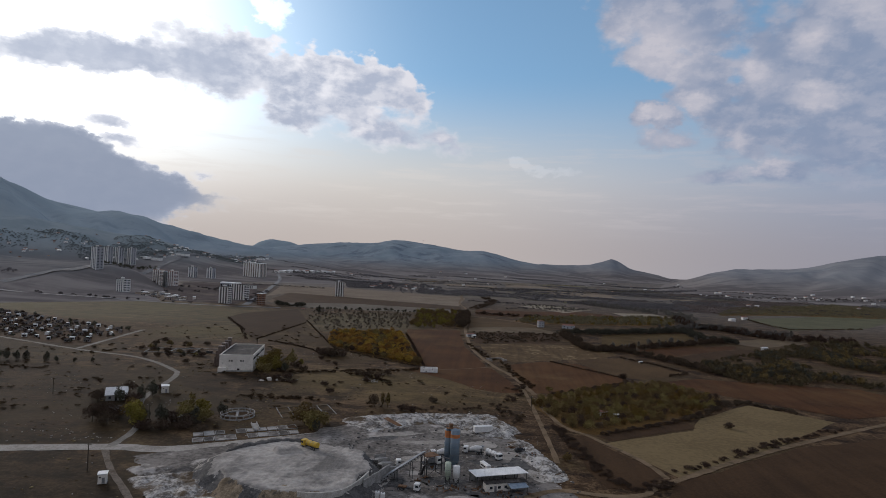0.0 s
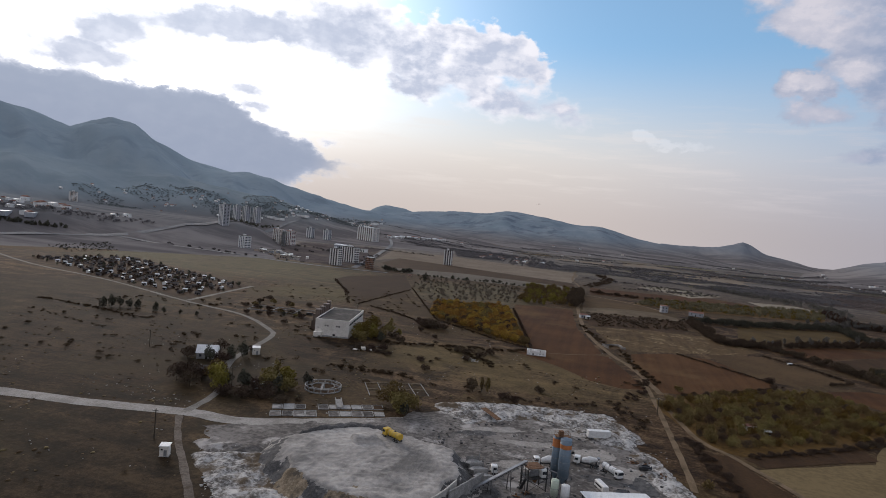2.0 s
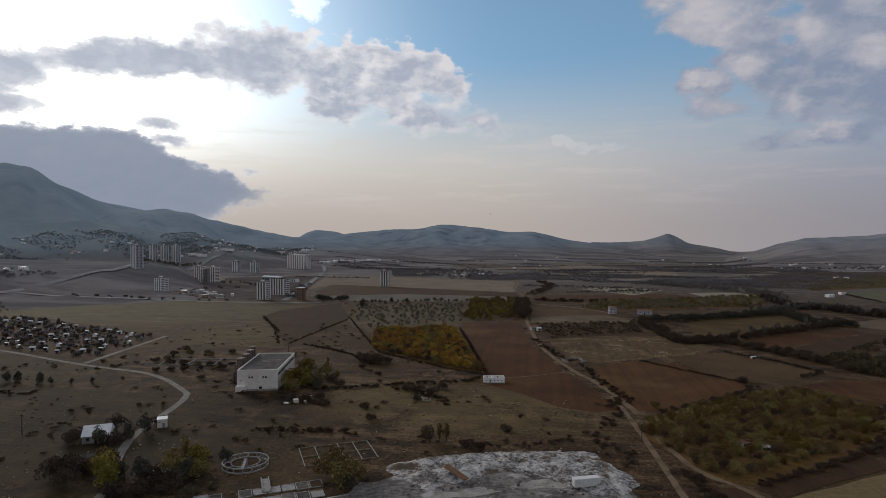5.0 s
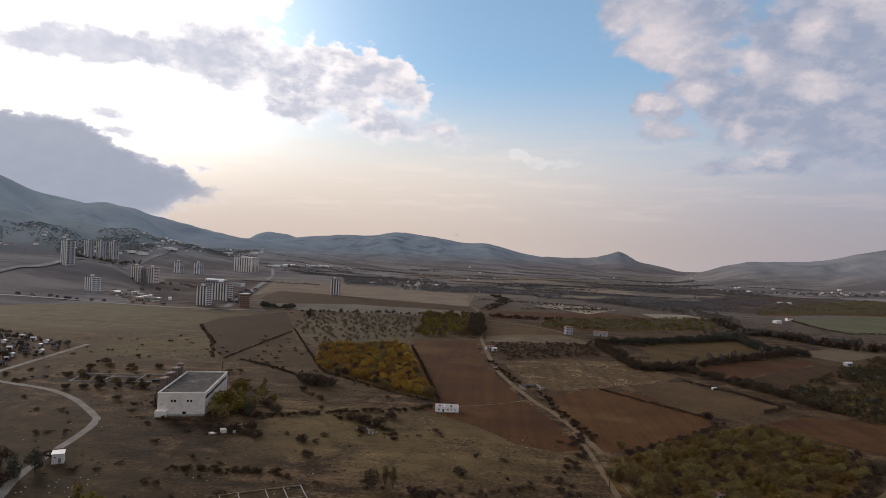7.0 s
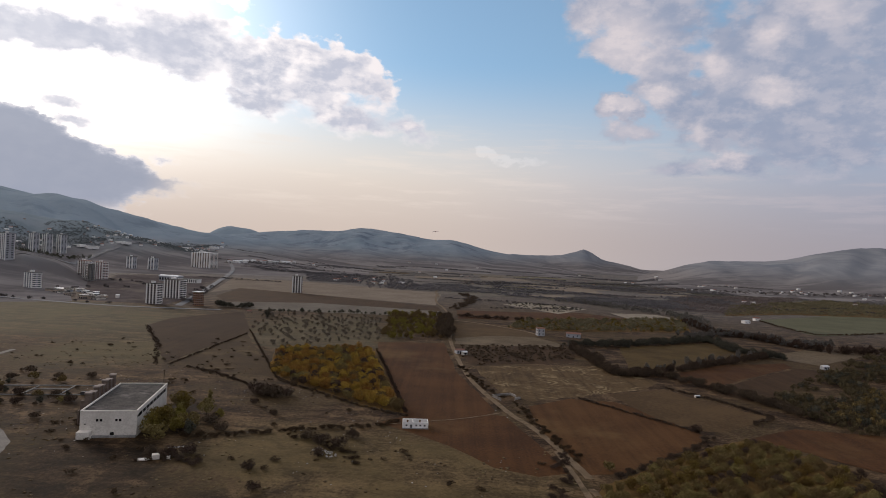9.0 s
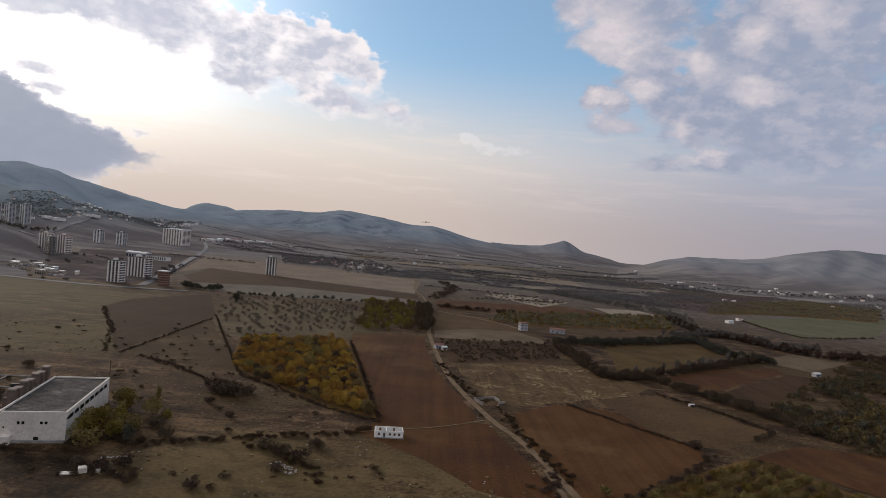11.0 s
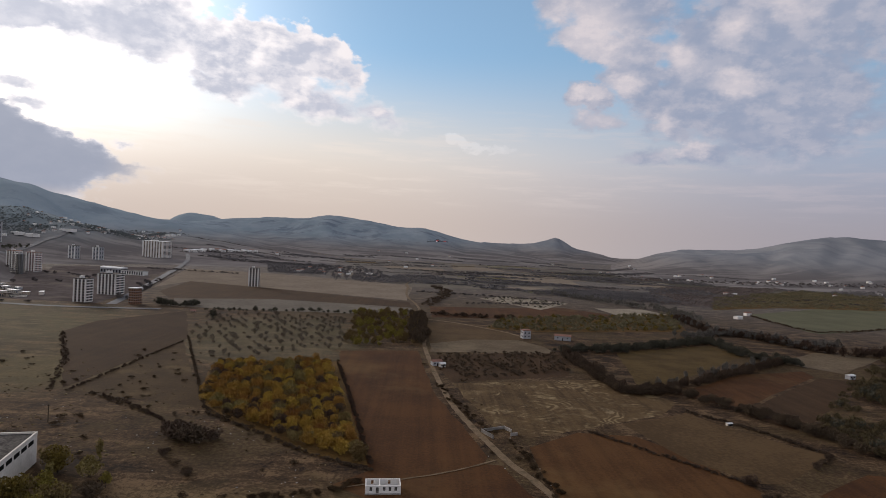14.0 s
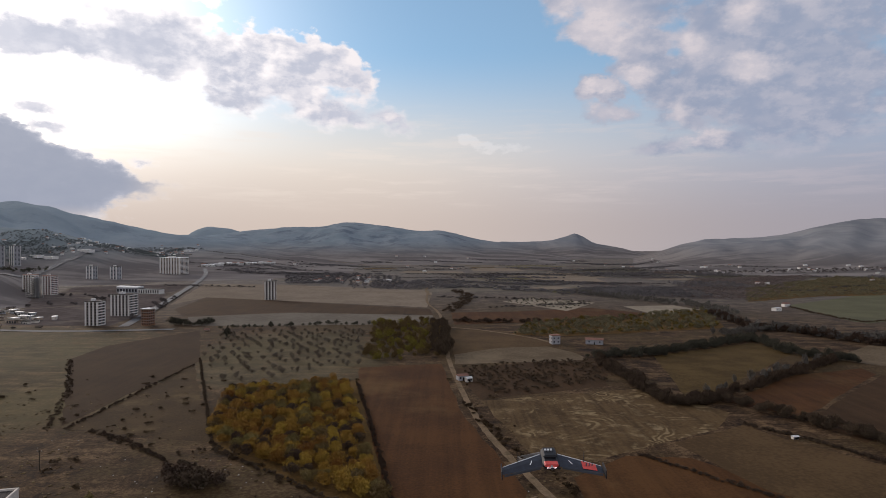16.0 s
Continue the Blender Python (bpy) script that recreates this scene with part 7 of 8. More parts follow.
def kiosk(x, y, turn, w, d, hh, label):
    ob = thing("kiosk", x, y, 0, turn, label, "hut")
    part("wall", box(fresh(), 0, 0, 0.15, w, d, hh, bevel=0.03), M["plaster"], ob)
    bm = fresh()
    box(bm, 0, 0, hh + 0.25, w + 0.5, d + 0.5, 0.18, tilt=5)
    part("roof", bm, M["roof_white"], ob)
    part("door", box(fresh(), w * 0.15, -d / 2 - 0.03, 0.2, 0.9, 0.08, 1.9), M["steel"], ob)
    part("vent", box(fresh(), -w * 0.25, -d / 2 - 0.03, hh * 0.65, 0.6, 0.08, 0.4), M["opening_shade"], ob)
    part("base", box(fresh(), 0, 0, 0, w + 0.3, d + 0.3, 0.18), M["concrete"], ob)


kiosk(-98, 193, 24, 2.6, 2.4, 3.1, "white transformer kiosk beside the rutted track")
kiosk(-148, 319, 30, 3.8, 3.6, 3.6, "white block hut beside the lane")


def pole(x, y, hh, turn):
    ob = thing("power_pole", x, y, ground_z(x, y), turn, "dark wooden power pole with a crossarm", "pole", "power poles")
    part("mast", tube(fresh(), (0, 0, -0.5), (0, 0, hh), 0.22, 0.15, 8), M["bark"], ob)
    part("crossarm", box(fresh(), 0, 0, hh - 0.7, 1.9, 0.12, 0.14), M["bark"], ob)
    for u in (-0.8, 0.0, 0.8):
        part("insulator", tube(fresh(), (u, 0, hh - 0.56), (u, 0, hh - 0.3), 0.06, 0.04, 6), M["tape_white"], ob)


for _x, _y, _h, _t in ((-110, 202, 10, 30), (-123, 262, 9, 20), (-200, 300, 9, 20), (57, 330, 8, 60), (-160, 480, 8, 15)):
    pole(_x, _y, _h, _t)

# ---------------------------------------------------------------- old waterworks
ob = thing("round_tank", -89.5, 282, 0, 20, "ruined round settling tank with concrete ribs", "tank")
def ring(bm, r0, r1, z0, z1, n=40):
    rows = [[bm.verts.new((r * math.cos(2 * math.pi * i / n), r * math.sin(2 * math.pi * i / n), z)) for i in range(n)] for r, z in ((r0, z0), (r0, z1), (r1, z1), (r1, z0))]
    for k in range(4):
        for i in range(n):
            bm.faces.new((rows[k][i], rows[k][(i + 1) % n], rows[(k + 1) % 4][(i + 1) % n], rows[(k + 1) % 4][i]))
    bmesh.ops.recalc_face_normals(bm, faces=bm.faces[:])
    return bm
part("outer_ring", ring(fresh(), 8.2, 7.8, 1.7, 2.1), M["concrete"], ob)
part("base_ring", ring(fresh(), 8.2, 7.8, 0.0, 0.5), M["concrete"], ob)
part("inner_ring", ring(fresh(), 5.2, 4.9, 1.3, 1.6), M["concrete"], ob)
part("basin_floor", ring(fresh(), 7.8, 0.1, 0.02, 0.1), M["soil_dark"], ob)
for _i in range(16):
    _a = 2 * math.pi * _i / 16
    part("post", box(fresh(), 8.0 * math.cos(_a), 8.0 * math.sin(_a), 0, 0.35, 0.35, 1.7, turn=math.degrees(_a)), M["concrete"], ob)
    if _i % 2 == 0:
        part("spoke", tube(fresh(), (5.0 * math.cos(_a), 5.0 * math.sin(_a), 1.45), (8.0 * math.cos(_a), 8.0 * math.sin(_a), 1.9), 0.12, n=6), M["concrete"], ob)
part("gangway", box(fresh(), 0, -4.2, 1.9, 0.9, 8.6, 0.25), M["concrete"], ob)
for _s in (-0.42, 0.42):
    part("rail", box(fresh(), _s, -4.2, 2.7, 0.06, 8.6, 0.06), M["steel"], ob)
part("hub", tube(fresh(), (0, 0, 0), (0, 0, 2.4), 0.8, 0.6, 10), M["concrete"], ob)

ob = thing("frame_ruin", -60.5, 299, 0, 29, "low concrete beam grid of an unbuilt shed", "ruin")
for _x, _w in ((0, 27.0),):
    for _y in (-10, 0, 10):
        part("beam", box(fresh(), 0, _y, 0, 27, 0.25, 0.4), M["gravel_tan"], ob)
for _x in (-13.5, -7.5, 1.5, 7.5, 13.5):
    part("beam", box(fresh(), _x, 0, 0.02, 0.25, 20, 0.42), M["concrete"], ob)

_rng = random.Random(3)
_d = Vector((0.872, 0.49))
for _row, _start in ((0, Vector((-90, 243))), (1, Vector((-93.5, 250.5)))):
    for _k in range(10):
        if (_row, _k) in ((0, 4), (1, 3)):
            continue
        _p = _start + _d * (_k * 4.5)
        _w, _l = _rng.choice([(4.0, 5.6), (4.1, 6.4), (3.8, 4.8)])
        ob = thing("sludge_basin", _p.x, _p.y, 0, 29.3, "shallow concrete basin with a pale dry floor", "basin", "old basins")
        part("floor", box(fresh(), 0, 0, 0.05, _w, _l, 0.1), M[_rng.choice(["concrete", "roof_flat", "soil_dark", "concrete", "pad"])], ob)
        for _s in (-1, 1):
            part("rim", box(fresh(), _s * _w / 2, 0, 0, 0.25, _l + 0.25, 0.28), M["concrete"], ob)
            part("rim", box(fresh(), 0, _s * _l / 2, 0, _w - 0.25, 0.25, 0.28), M["concrete"], ob)
ob = thing("channel", -74, 266, 0, 29.3, "concrete channel between tank and basins", "channel")
part("floor", box(fresh(), 0, 0, 0, 2.4, 11, 0.5), M["concrete"], ob)
for _s in (-1, 1):
    part("side", box(fresh(), _s * 1.2, 0, 0.02, 0.3, 11, 1.2), M["concrete"], ob)

# ---------------------------------------------------------------- quarry yard
def poly_depth(x, y, poly):
    """Distance to the outline, positive inside."""
    best = 1e9
    for i in range(len(poly)):
        ax, ay = poly[i]
        bx, by = poly[(i + 1) % len(poly)]
        t = max(0.0, min(1.0, ((x - ax) * (bx - ax) + (y - ay) * (by - ay)) / ((bx - ax) ** 2 + (by - ay) ** 2)))
        best = min(best, math.hypot(x - ax - t * (bx - ax), y - ay - t * (by - ay)))
    return best if inside((x, y), poly) else -best


def heap(name, poly, height, slope, mat, label, step=1.0, bumps=0.5, size=5.0, ramp=None, category="heap", side=None, patches=()):
    """A heap of loose ground: flat-topped, falling off round its outline, uneven all over."""
    xs = np.arange(min(p[0] for p in poly) - slope - 2, max(p[0] for p in poly) + slope + 2, step)
    ys = np.arange(min(p[1] for p in poly) - slope - 2, max(p[1] for p in poly) + slope + 2, step)
    verts, keep, index = [], {}, {}
    for i, x in enumerate(xs):
        for j, y in enumerate(ys):
            d = poly_depth(x, y, poly) + 1.6 * noise.noise((x / 7.0, y / 7.0, 3.0))
            f = min(1.0, max(0.0, (d + slope) / slope + 0.12 * noise.noise((x / 3.0, y / 3.0, 9.0))))
            if ramp:
                f *= float(ease((x - ramp[0]) / (ramp[1] - ramp[0])))
            z = f * (height + bumps * noise.fractal((x / size, y / size, height), 0.8, 2.1, 4)) + (0.25 * noise.noise((x / 1.7, y / 1.7, 0.0)) if f > 0.05 else 0.0)
            if d > -slope - 1.5:
                index[i, j] = len(verts)
                verts.append((x, y, z - 0.05 + (0.12 if f > 0.02 else -0.1)))
    faces = []
    for i in range(len(xs) - 1):
        for j in range(len(ys) - 1):
            q = [index.get(k) for k in ((i, j), (i + 1, j), (i + 1, j + 1), (i, j + 1))]
            if None not in q:
                faces.append(q)
    me = bpy.data.meshes.new(name)
    me.from_pydata(verts, [], faces)
    me.update()
    for p in me.polygons:
        p.use_smooth = True
    me.materials.append(M[mat])
    if side:                                              # steep faces show coarser gravel, in places tan
        me.materials.append(M[side])
        me.materials.append(M["gravel_tan"])
        for p in me.polygons:
            c = p.center
            if any(inside((c.x + 2 * noise.noise(c / 3.0), c.y), q) for q in patches):
                p.material_index = 2 if c.z < height * 0.96 else 0
            elif p.normal.z < 0.90 + 0.10 * noise.noise(c / 5.0) and 0.3 < c.z < height * 0.9:
                p.material_index = 1
    return tagged(new(name, me), label, category)


HEAP = [(-69, 217), (-53, 231), (-41, 234), (-17, 229), (-10, 212), (-13, 191), (-23, 187), (-34, 185), (-45, 188), (-55, 195), (-66, 206)]
heap("gravel_mound", HEAP, 5.2, 7.5, "sand", "flat-topped mound of pale crushed stone in the yard", 0.5, 0.32, 9.0, (-92, -58), side="gravel_dark",
     patches=([(-60, 187), (-53, 195), (-46, 185), (-47, 176), (-55, 178)], [(-39, 186), (-34, 191), (-18, 186), (-13, 174), (-26, 168), (-40, 174)]))
heap("gravel_mound", [(-66, 219), (-54, 234), (-41, 237), (-41, 236), (-53, 231)], 5.8, 4.0, "gravel_dark", "dark grey gravel bank along the heap top", 0.8, 0.9, 4.0)
heap("gravel_mound", [(-50, 222), (-42, 226), (-38, 222), (-46, 219)], 6.4, 3.5, "sand", "pale mound of stone dust on the heap", 0.8, 0.6, 4.0)
heap("gravel_mound", [(-31, 178), (-24, 179), (-24, 177), (-31, 176)], 3.0, 5.0, "gravel_tan", "tan gravel mound at the foot of the heap", 0.7, 0.6, 3.0)
heap("gravel_mound", [(-96, 207), (-88, 203), (-76, 210), (-78, 213), (-90, 208)], 0.6, 2.5, "pad", "low grey spoil bank beside the ramp", 0.8, 0.9, 3.0)
heap("rubble_bank", [(-34, 288), (-14, 301), (8, 306), (32, 310), (44, 288), (40, 278), (26, 287), (12, 297), (-4, 291), (-20, 276)], 1.0, 5.0, "rubble", "bank of white and grey quarry rubble", 0.7, 1.0, 5.5)
heap("rubble_bank", [(-88, 198), (-73, 205), (-62, 198), (-47, 181), (-49, 175), (-58, 172), (-67, 181)], 0.7, 3.5, "rubble", "spread of whitish rubble beside the track", 0.7, 1.0, 5.0)
heap("rubble_bank", [(44, 268), (52, 246), (58, 226), (62, 228), (56, 250), (48, 272)], 0.5, 3.0, "rubble", "low rubble bank on the yard edge", 0.8, 0.8, 4.0)


def loose(poly, count, seed, size):
    rng = random.Random(seed)
    xs, ys = [p[0] for p in poly], [p[1] for p in poly]
    rows = []
    while len(rows) < count:
        x, y = rng.uniform(min(xs), max(xs)), rng.uniform(min(ys), max(ys))
        if inside((x, y), poly):
            g = size * rng.uniform(0.4, 1.0) ** 2
            rows.append((x, y, rng.uniform(0.0, 1.2) if size > 0.6 else 0.0, g, g * rng.uniform(0.6, 1.1), rng.uniform(0, 6.28)))
    return rows


joined("rubble", PEBBLE, loose([(-33, 284), (-14, 303), (31, 312), (46, 288), (40, 276), (0, 292)], 420, 5, 0.9), M["stone"], "tumbled white quarry stones", "rubble")
joined("rubble", PEBBLE, loose([(-96, 206), (-84, 212), (-70, 200), (-56, 178), (-64, 168), (-84, 190)], 200, 6, 0.6), M["stone"], "tumbled white stones by the track", "rubble")
joined("rubble", PEBBLE, loose([(-60, 176), (-4, 168), (45, 185), (72, 208), (55, 262), (44, 290), (-10, 285), (-30, 262)], 520, 7, 0.55), M["stone"], "loose stones lying over the yard", "rubble")
joined("rubble", PEBBLE, loose([(-60, 176), (-4, 168), (45, 185), (72, 208), (55, 262), (44, 305), (-10, 300), (-30, 262)], 420, 17, 0.8), M["gravel_dark"], "dark broken stones lying over the yard", "rubble")
joined("rubble", PEBBLE, loose([(-162, 236), (-120, 226), (-118, 236), (-158, 250)], 46, 8, 0.5), M["stone"], "white rubble dumped beside the road", "rubble")
joined("rubble", PEBBLE, loose([(-50, 383), (-40, 374), (-36, 378), (-46, 386)], 70, 9, 0.65), M["stone"], "dumped white rubble in the grass", "rubble")
joined("rubble", PEBBLE, loose([(-108, 376), (-98, 380), (-97, 382), (-107, 378)], 40, 10, 0.55), M["stone"], "row of pale stones in the grass", "rubble")
for _x, _y, _w, _d, _h, _t in ((-109, 363, 4.5, 2.2, 0.5, 20), (-105.5, 365, 2.6, 2.4, 1.8, 30), (-101, 366, 1.2, 1.2, 1.0, 10)):
    ob = thing("concrete_block", _x, _y, 0, _t, "broken white concrete block in the grass", "block", "dumped blocks")
    part("body", box(fresh(), 0, 0, 0, _w, _d, _h, bevel=0.08), M["plaster"], ob)

# cement silos on legs
def silo(x, y, r, z0, z1, mat, label, band=None, legs=4, group="cement silos"):
    ob = thing("silo", x, y, 0, 0, label, "silo", group)
    bm = tube(fresh(), (0, 0, z0), (0, 0, z1), r, n=28)
    part("barrel", bm, M[mat], ob, flat=False)
    part("cone", tube(fresh(), (0, 0, z0 - r * 1.3), (0, 0, z0), r * 0.2, r, 28), M[mat], ob)
    part("dome", tube(fresh(), (0, 0, z1), (0, 0, z1 + r * 0.22), r, r * 0.35, 28), M[mat], ob)
    for k in range(int((z1 - z0) / 2.2)):
        part("seam", ring(fresh(), r + 0.035, r - 0.02, z0 + 0.3 + k * 2.2, z0 + 0.4 + k * 2.2, 28), M["steel"], ob)
    if band:
        part("band", ring(fresh(), r + 0.05, r - 0.02, band[0], band[1], 28), M["orange"], ob, "orange painted band")
    for i in range(legs):
        a = math.pi / 4 + 2 * math.pi * i / legs
        part("leg", box(fresh(), r * 0.9 * math.cos(a), r * 0.9 * math.sin(a), 0, 0.25, 0.25, z0 + 0.4), M["steel_dark"], ob)
        part("foot", box(fresh(), r * 0.9 * math.cos(a), r * 0.9 * math.sin(a), 0, 0.6, 0.6, 0.2), M["concrete"], ob)
        b = math.pi / 4 + 2 * math.pi * (i + 1) / legs
        part("brace", tube(fresh(), (r * 0.9 * math.cos(a), r * 0.9 * math.sin(a), 0.4), (r * 0.9 * math.cos(b), r * 0.9 * math.sin(b), z0 - 0.3), 0.06, n=5), M["steel_dark"], ob)
    part("ladder", box(fresh(), r + 0.18, 0, 1.0, 0.06, 0.5, z1 - 0.6), M["steel"], ob)
    return ob


silo(20.6, 224.8, 1.75, 5.0, 16.8, "silo_blue", "tall blue-grey cement silo with an orange band", (14.0, 15.3))
silo(18.0, 227.6, 1.55, 5.0, 16.4, "silo_blue", "blue-grey cement silo with a large orange panel", (13.2, 15.8))
silo(18.9, 215.2, 1.15, 2.6, 7.6, "paint_green", "small pale green silo beside the mixer", None)
silo(22.0, 215.0, 1.25, 2.2, 6.6, "paint_white", "small white silo beside the green one", None)
ob = thing("silo_platform", 19.2, 226.4, 16.95, 20, "rusty railed filter platform on the silo tops", "platform")
part("deck", box(fresh(), 0, 0, 0, 4.6, 2.4, 0.12), M["rust"], ob)
part("filter", box(fresh(), -0.4, 0.2, 0.12, 1.4, 1.3, 1.5, bevel=0.05), M["rust"], ob)
for _x, _y in ((-2.2, -1.1), (2.2, -1.1), (2.2, 1.1), (-2.2, 1.1), (0, -1.1), (0, 1.1)):
    part("post", tube(fresh(), (_x, _y, 0.1), (_x, _y, 1.25), 0.05, n=5), M["rust"], ob)
for _y in (-1.1, 1.1):
    for _z in (0.7, 1.22):
        part("rail", tube(fresh(), (-2.2, _y, _z), (2.2, _y, _z), 0.04, n=5), M["rust"], ob)
for _x in (-2.2, 2.2):
    part("rail", tube(fresh(), (_x, -1.1, 1.22), (_x, 1.1, 1.22), 0.04, n=5), M["rust"], ob)

# inclined conveyor
ob = thing("conveyor", 0, 0, 0, 0, "long grey inclined belt conveyor on trestles", "conveyor")
_a, _b = Vector((-5.0, 209.0, 1.4)), Vector((9.5, 222.0, 8.2))
_u = (_b - _a).normalized()
_s = Vector((-_u.y, _u.x, 0)).normalized()
def beam(name, p, q, w, h, mat, parent):
    p, q = Vector(p), Vector(q)
    m = Matrix.Translation((p + q) / 2) @ (q - p).to_track_quat("Y", "Z").to_matrix().to_4x4() @ Matrix.Diagonal((w, (q - p).length, h, 1))
    bm = fresh()
    bmesh.ops.create_cube(bm, size=1.0, matrix=m)
    return part(name, bm, M[mat], parent)
beam("belt", _a + Vector((0, 0, 0.45)), _b + Vector((0, 0, 0.45)), 0.9, 0.08, "steel_dark", ob)
beam("cover", _a + Vector((0, 0, 0.75)), _b + Vector((0, 0, 0.75)), 1.15, 0.16, "steel", ob)
for _k in (-1, 1):
    beam("side_rail", _a + _s * 0.6 * _k, _b + _s * 0.6 * _k, 0.1, 0.18, "steel", ob)
    beam("side_rail", _a + _s * 0.6 * _k + Vector((0, 0, 0.55)), _b + _s * 0.6 * _k + Vector((0, 0, 0.55)), 0.1, 0.12, "steel", ob)
for _k in range(15):
    _p = _a.lerp(_b, (_k + 0.5) / 15)
    beam("roller_frame", _p - _s * 0.6 + Vector((0, 0, -0.1)), _p + _s * 0.6 + Vector((0, 0, -0.1)), 0.1, 0.4, "steel_dark", ob)
for _f in (0.35, 0.7, 0.97):
    _p = _a.lerp(_b, _f)
    for _k in (-1, 1):
        beam("trestle_leg", _p + _s * 0.6 * _k, (_p.x + _s.x * 1.1 * _k, _p.y + _s.y * 1.1 * _k, 0), 0.16, 0.16, "steel_dark", ob)

# mixing tower
ob = thing("mixing_tower", 12.0, 223.0, 0, 35, "dark steel mixing tower with a railed deck", "machine")
for _x in (-3.2, 3.2):
    for _y in (-2.2, 2.2):
        part("column", box(fresh(), _x, _y, 0, 0.3, 0.3, 7.6), M["steel_dark"], ob)
part("deck", box(fresh(), 0, 0, 4.2, 7.2, 5.2, 0.25), M["steel_dark"], ob)
part("upper_deck", box(fresh(), -0.6, 0, 7.4, 5.4, 4.6, 0.2), M["rust"], ob)
part("mixer_drum", box(fresh(), -0.5, 0, 4.5, 3.4, 2.8, 2.0, bevel=0.35), M["steel"], ob)
part("hopper", tube(fresh(), (0.5, 0, 2.2), (0.5, 0, 4.2), 0.5, 1.5, 4), M["rust"], ob)
part("cabin", box(fresh(), 2.4, -1.2, 4.45, 2.0, 2.0, 2.3, bevel=0.05), M["paint_white"], ob)
part("cabin_window", box(fresh(), 2.4, -2.22, 5.4, 1.5, 0.08, 0.9), M["glass"], ob)
for _z in (8.1, 8.6):
    for _y in (-2.2, 2.2):
        part("rail", tube(fresh(), (-3.2, _y, _z), (2.0, _y, _z), 0.04, n=5), M["rust"], ob)
for _k in range(5):
    for _y in (-2.2, 2.2):
        part("post", tube(fresh(), (-3.2 + _k * 1.3, _y, 7.5), (-3.2 + _k * 1.3, _y, 8.6), 0.04, n=5), M["rust"], ob)
for _x, _y in ((-3.2, -2.2), (3.2, -2.2)):
    part("brace", tube(fresh(), (_x, -2.2, 0.3), (-_x, -2.2, 4.0), 0.08, n=6), M["steel_dark"], ob)
part("screw_tube", tube(fresh(), (2.0, 0.5, 7.0), (7.6, -3.6, 5.6), 0.22, n=8), M["steel"], ob)
part("stair", box(fresh(), -4.4, -1.5, 0.0, 0.9, 0.25, 5.2, tilt=32), M["steel_dark"], ob)

# aggregate bins against the heap
ob = thing("aggregate_bins", -5.2, 222.0, 0, -62, "row of grey steel aggregate bins with posts", "machine")
for _k in range(3):
    _x = -5.0 + _k * 5.0
    part("bin", tube(fresh(), (_x, 0, 1.3), (_x, 0, 3.4), 1.0, 3.2, 4), M["concrete"], ob)
    part("divider", box(fresh(), _x - 2.5, 0, 0.0, 0.2, 4.4, 4.4), M["concrete"], ob)
part("divider", box(fresh(), 7.5, 0, 0.0, 0.2, 4.4, 4.4), M["concrete"], ob)
part("belt", box(fresh(), 0, 0, 0.8, 16, 0.9, 0.12), M["steel_dark"], ob)
for _x, _y, _h in ((-7.4, 2.2, 7.2), (-2.4, 2.2, 6.2), (2.6, 2.2, 6.8), (7.4, 2.2, 6.4)):
    part("mast", tube(fresh(), (_x, _y, 0), (_x + 0.6, _y, _h), 0.08, n=6), M["steel"], ob)

ob = thing("retaining_lip", 0, 0, 0, 0, "pale concrete lip round the heap edge", "wall")
_lip = spline([(-27, 184), (-20, 184.5), (-14, 188), (-10.5, 196), (-8.5, 206)], 2.4)
for _p, _q in zip(_lip, _lip[1:]):
    beam("lip_panel", (_p.x, _p.y, 4.7), (_q.x, _q.y, 4.7), 0.4, 2.0, "stone", ob)
ob = thing("retaining_wall", -5.6, 207.0, 0, 70, "grey concrete wall holding back the heap", "wall")
for _k in range(7):
    part("panel", box(fresh(), -7.8 + _k * 2.6, 0, 0, 2.54, 0.4, 5.4 - 0.1 * (_k % 2), bevel=0.04), M["concrete"], ob)

# open-sided shed with lean-to offices
ob = thing("open_shed", 37.2, 219.0, 0, 22, "open-sided shed with a long white roof", "shed")
_bm = fresh()
box(_bm, 0, 0, 4.2, 20.5, 8.6, 0.16, tilt=-4)
part("roof", _bm, M["roof_white"], ob)
for _k in range(5):
    for _y in (-3.8, 3.8):
        part("post", box(fresh(), -9.6 + _k * 4.8, _y, 0, 0.2, 0.2, 4.2 - (0.3 if _y > 0 else -0.2)), M["steel_dark"], ob)
part("back_wall", box(fresh(), 0, 3.9, 0, 19.4, 0.2, 3.7), M["concrete"], ob)
for _x, _w, _d, _h, _m in ((-3.0, 9.0, 3.4, 2.8, "plaster"), (5.0, 6.4, 3.4, 2.7, "concrete")):
    o2 = thing("site_office", 37.2 + math.cos(radians(22)) * _x + math.sin(radians(22)) * 5.8, 219.0 + math.sin(radians(22)) * _x - math.cos(radians(22)) * 5.8, 0, 22, "weathered site office cabin beside the shed", "cabin", "site cabins")
    part("wall", box(fresh(), 0, 0, 0.1, _w, _d, _h, bevel=0.03), M[_m], o2)
    part("roof", box(fresh(), 0, 0, _h + 0.1, _w + 0.4, _d + 0.4, 0.15), M["roof_flat"], o2)
    for _u in (-0.3, 0.05, 0.32):
        part("window", box(fresh(), _u * _w, -_d / 2 - 0.03, 1.1, 1.0, 0.1, 0.9), M["glass"], o2)
    part("door", box(fresh(), -0.12 * _w, -_d / 2 - 0.03, 0.15, 0.85, 0.1, 1.95), M["steel"], o2)
o2 = thing("canopy", 44.0, 212.6, 0, 24, "sagging blue-grey sheet canopy over scrap", "canopy")
_bm = fresh()
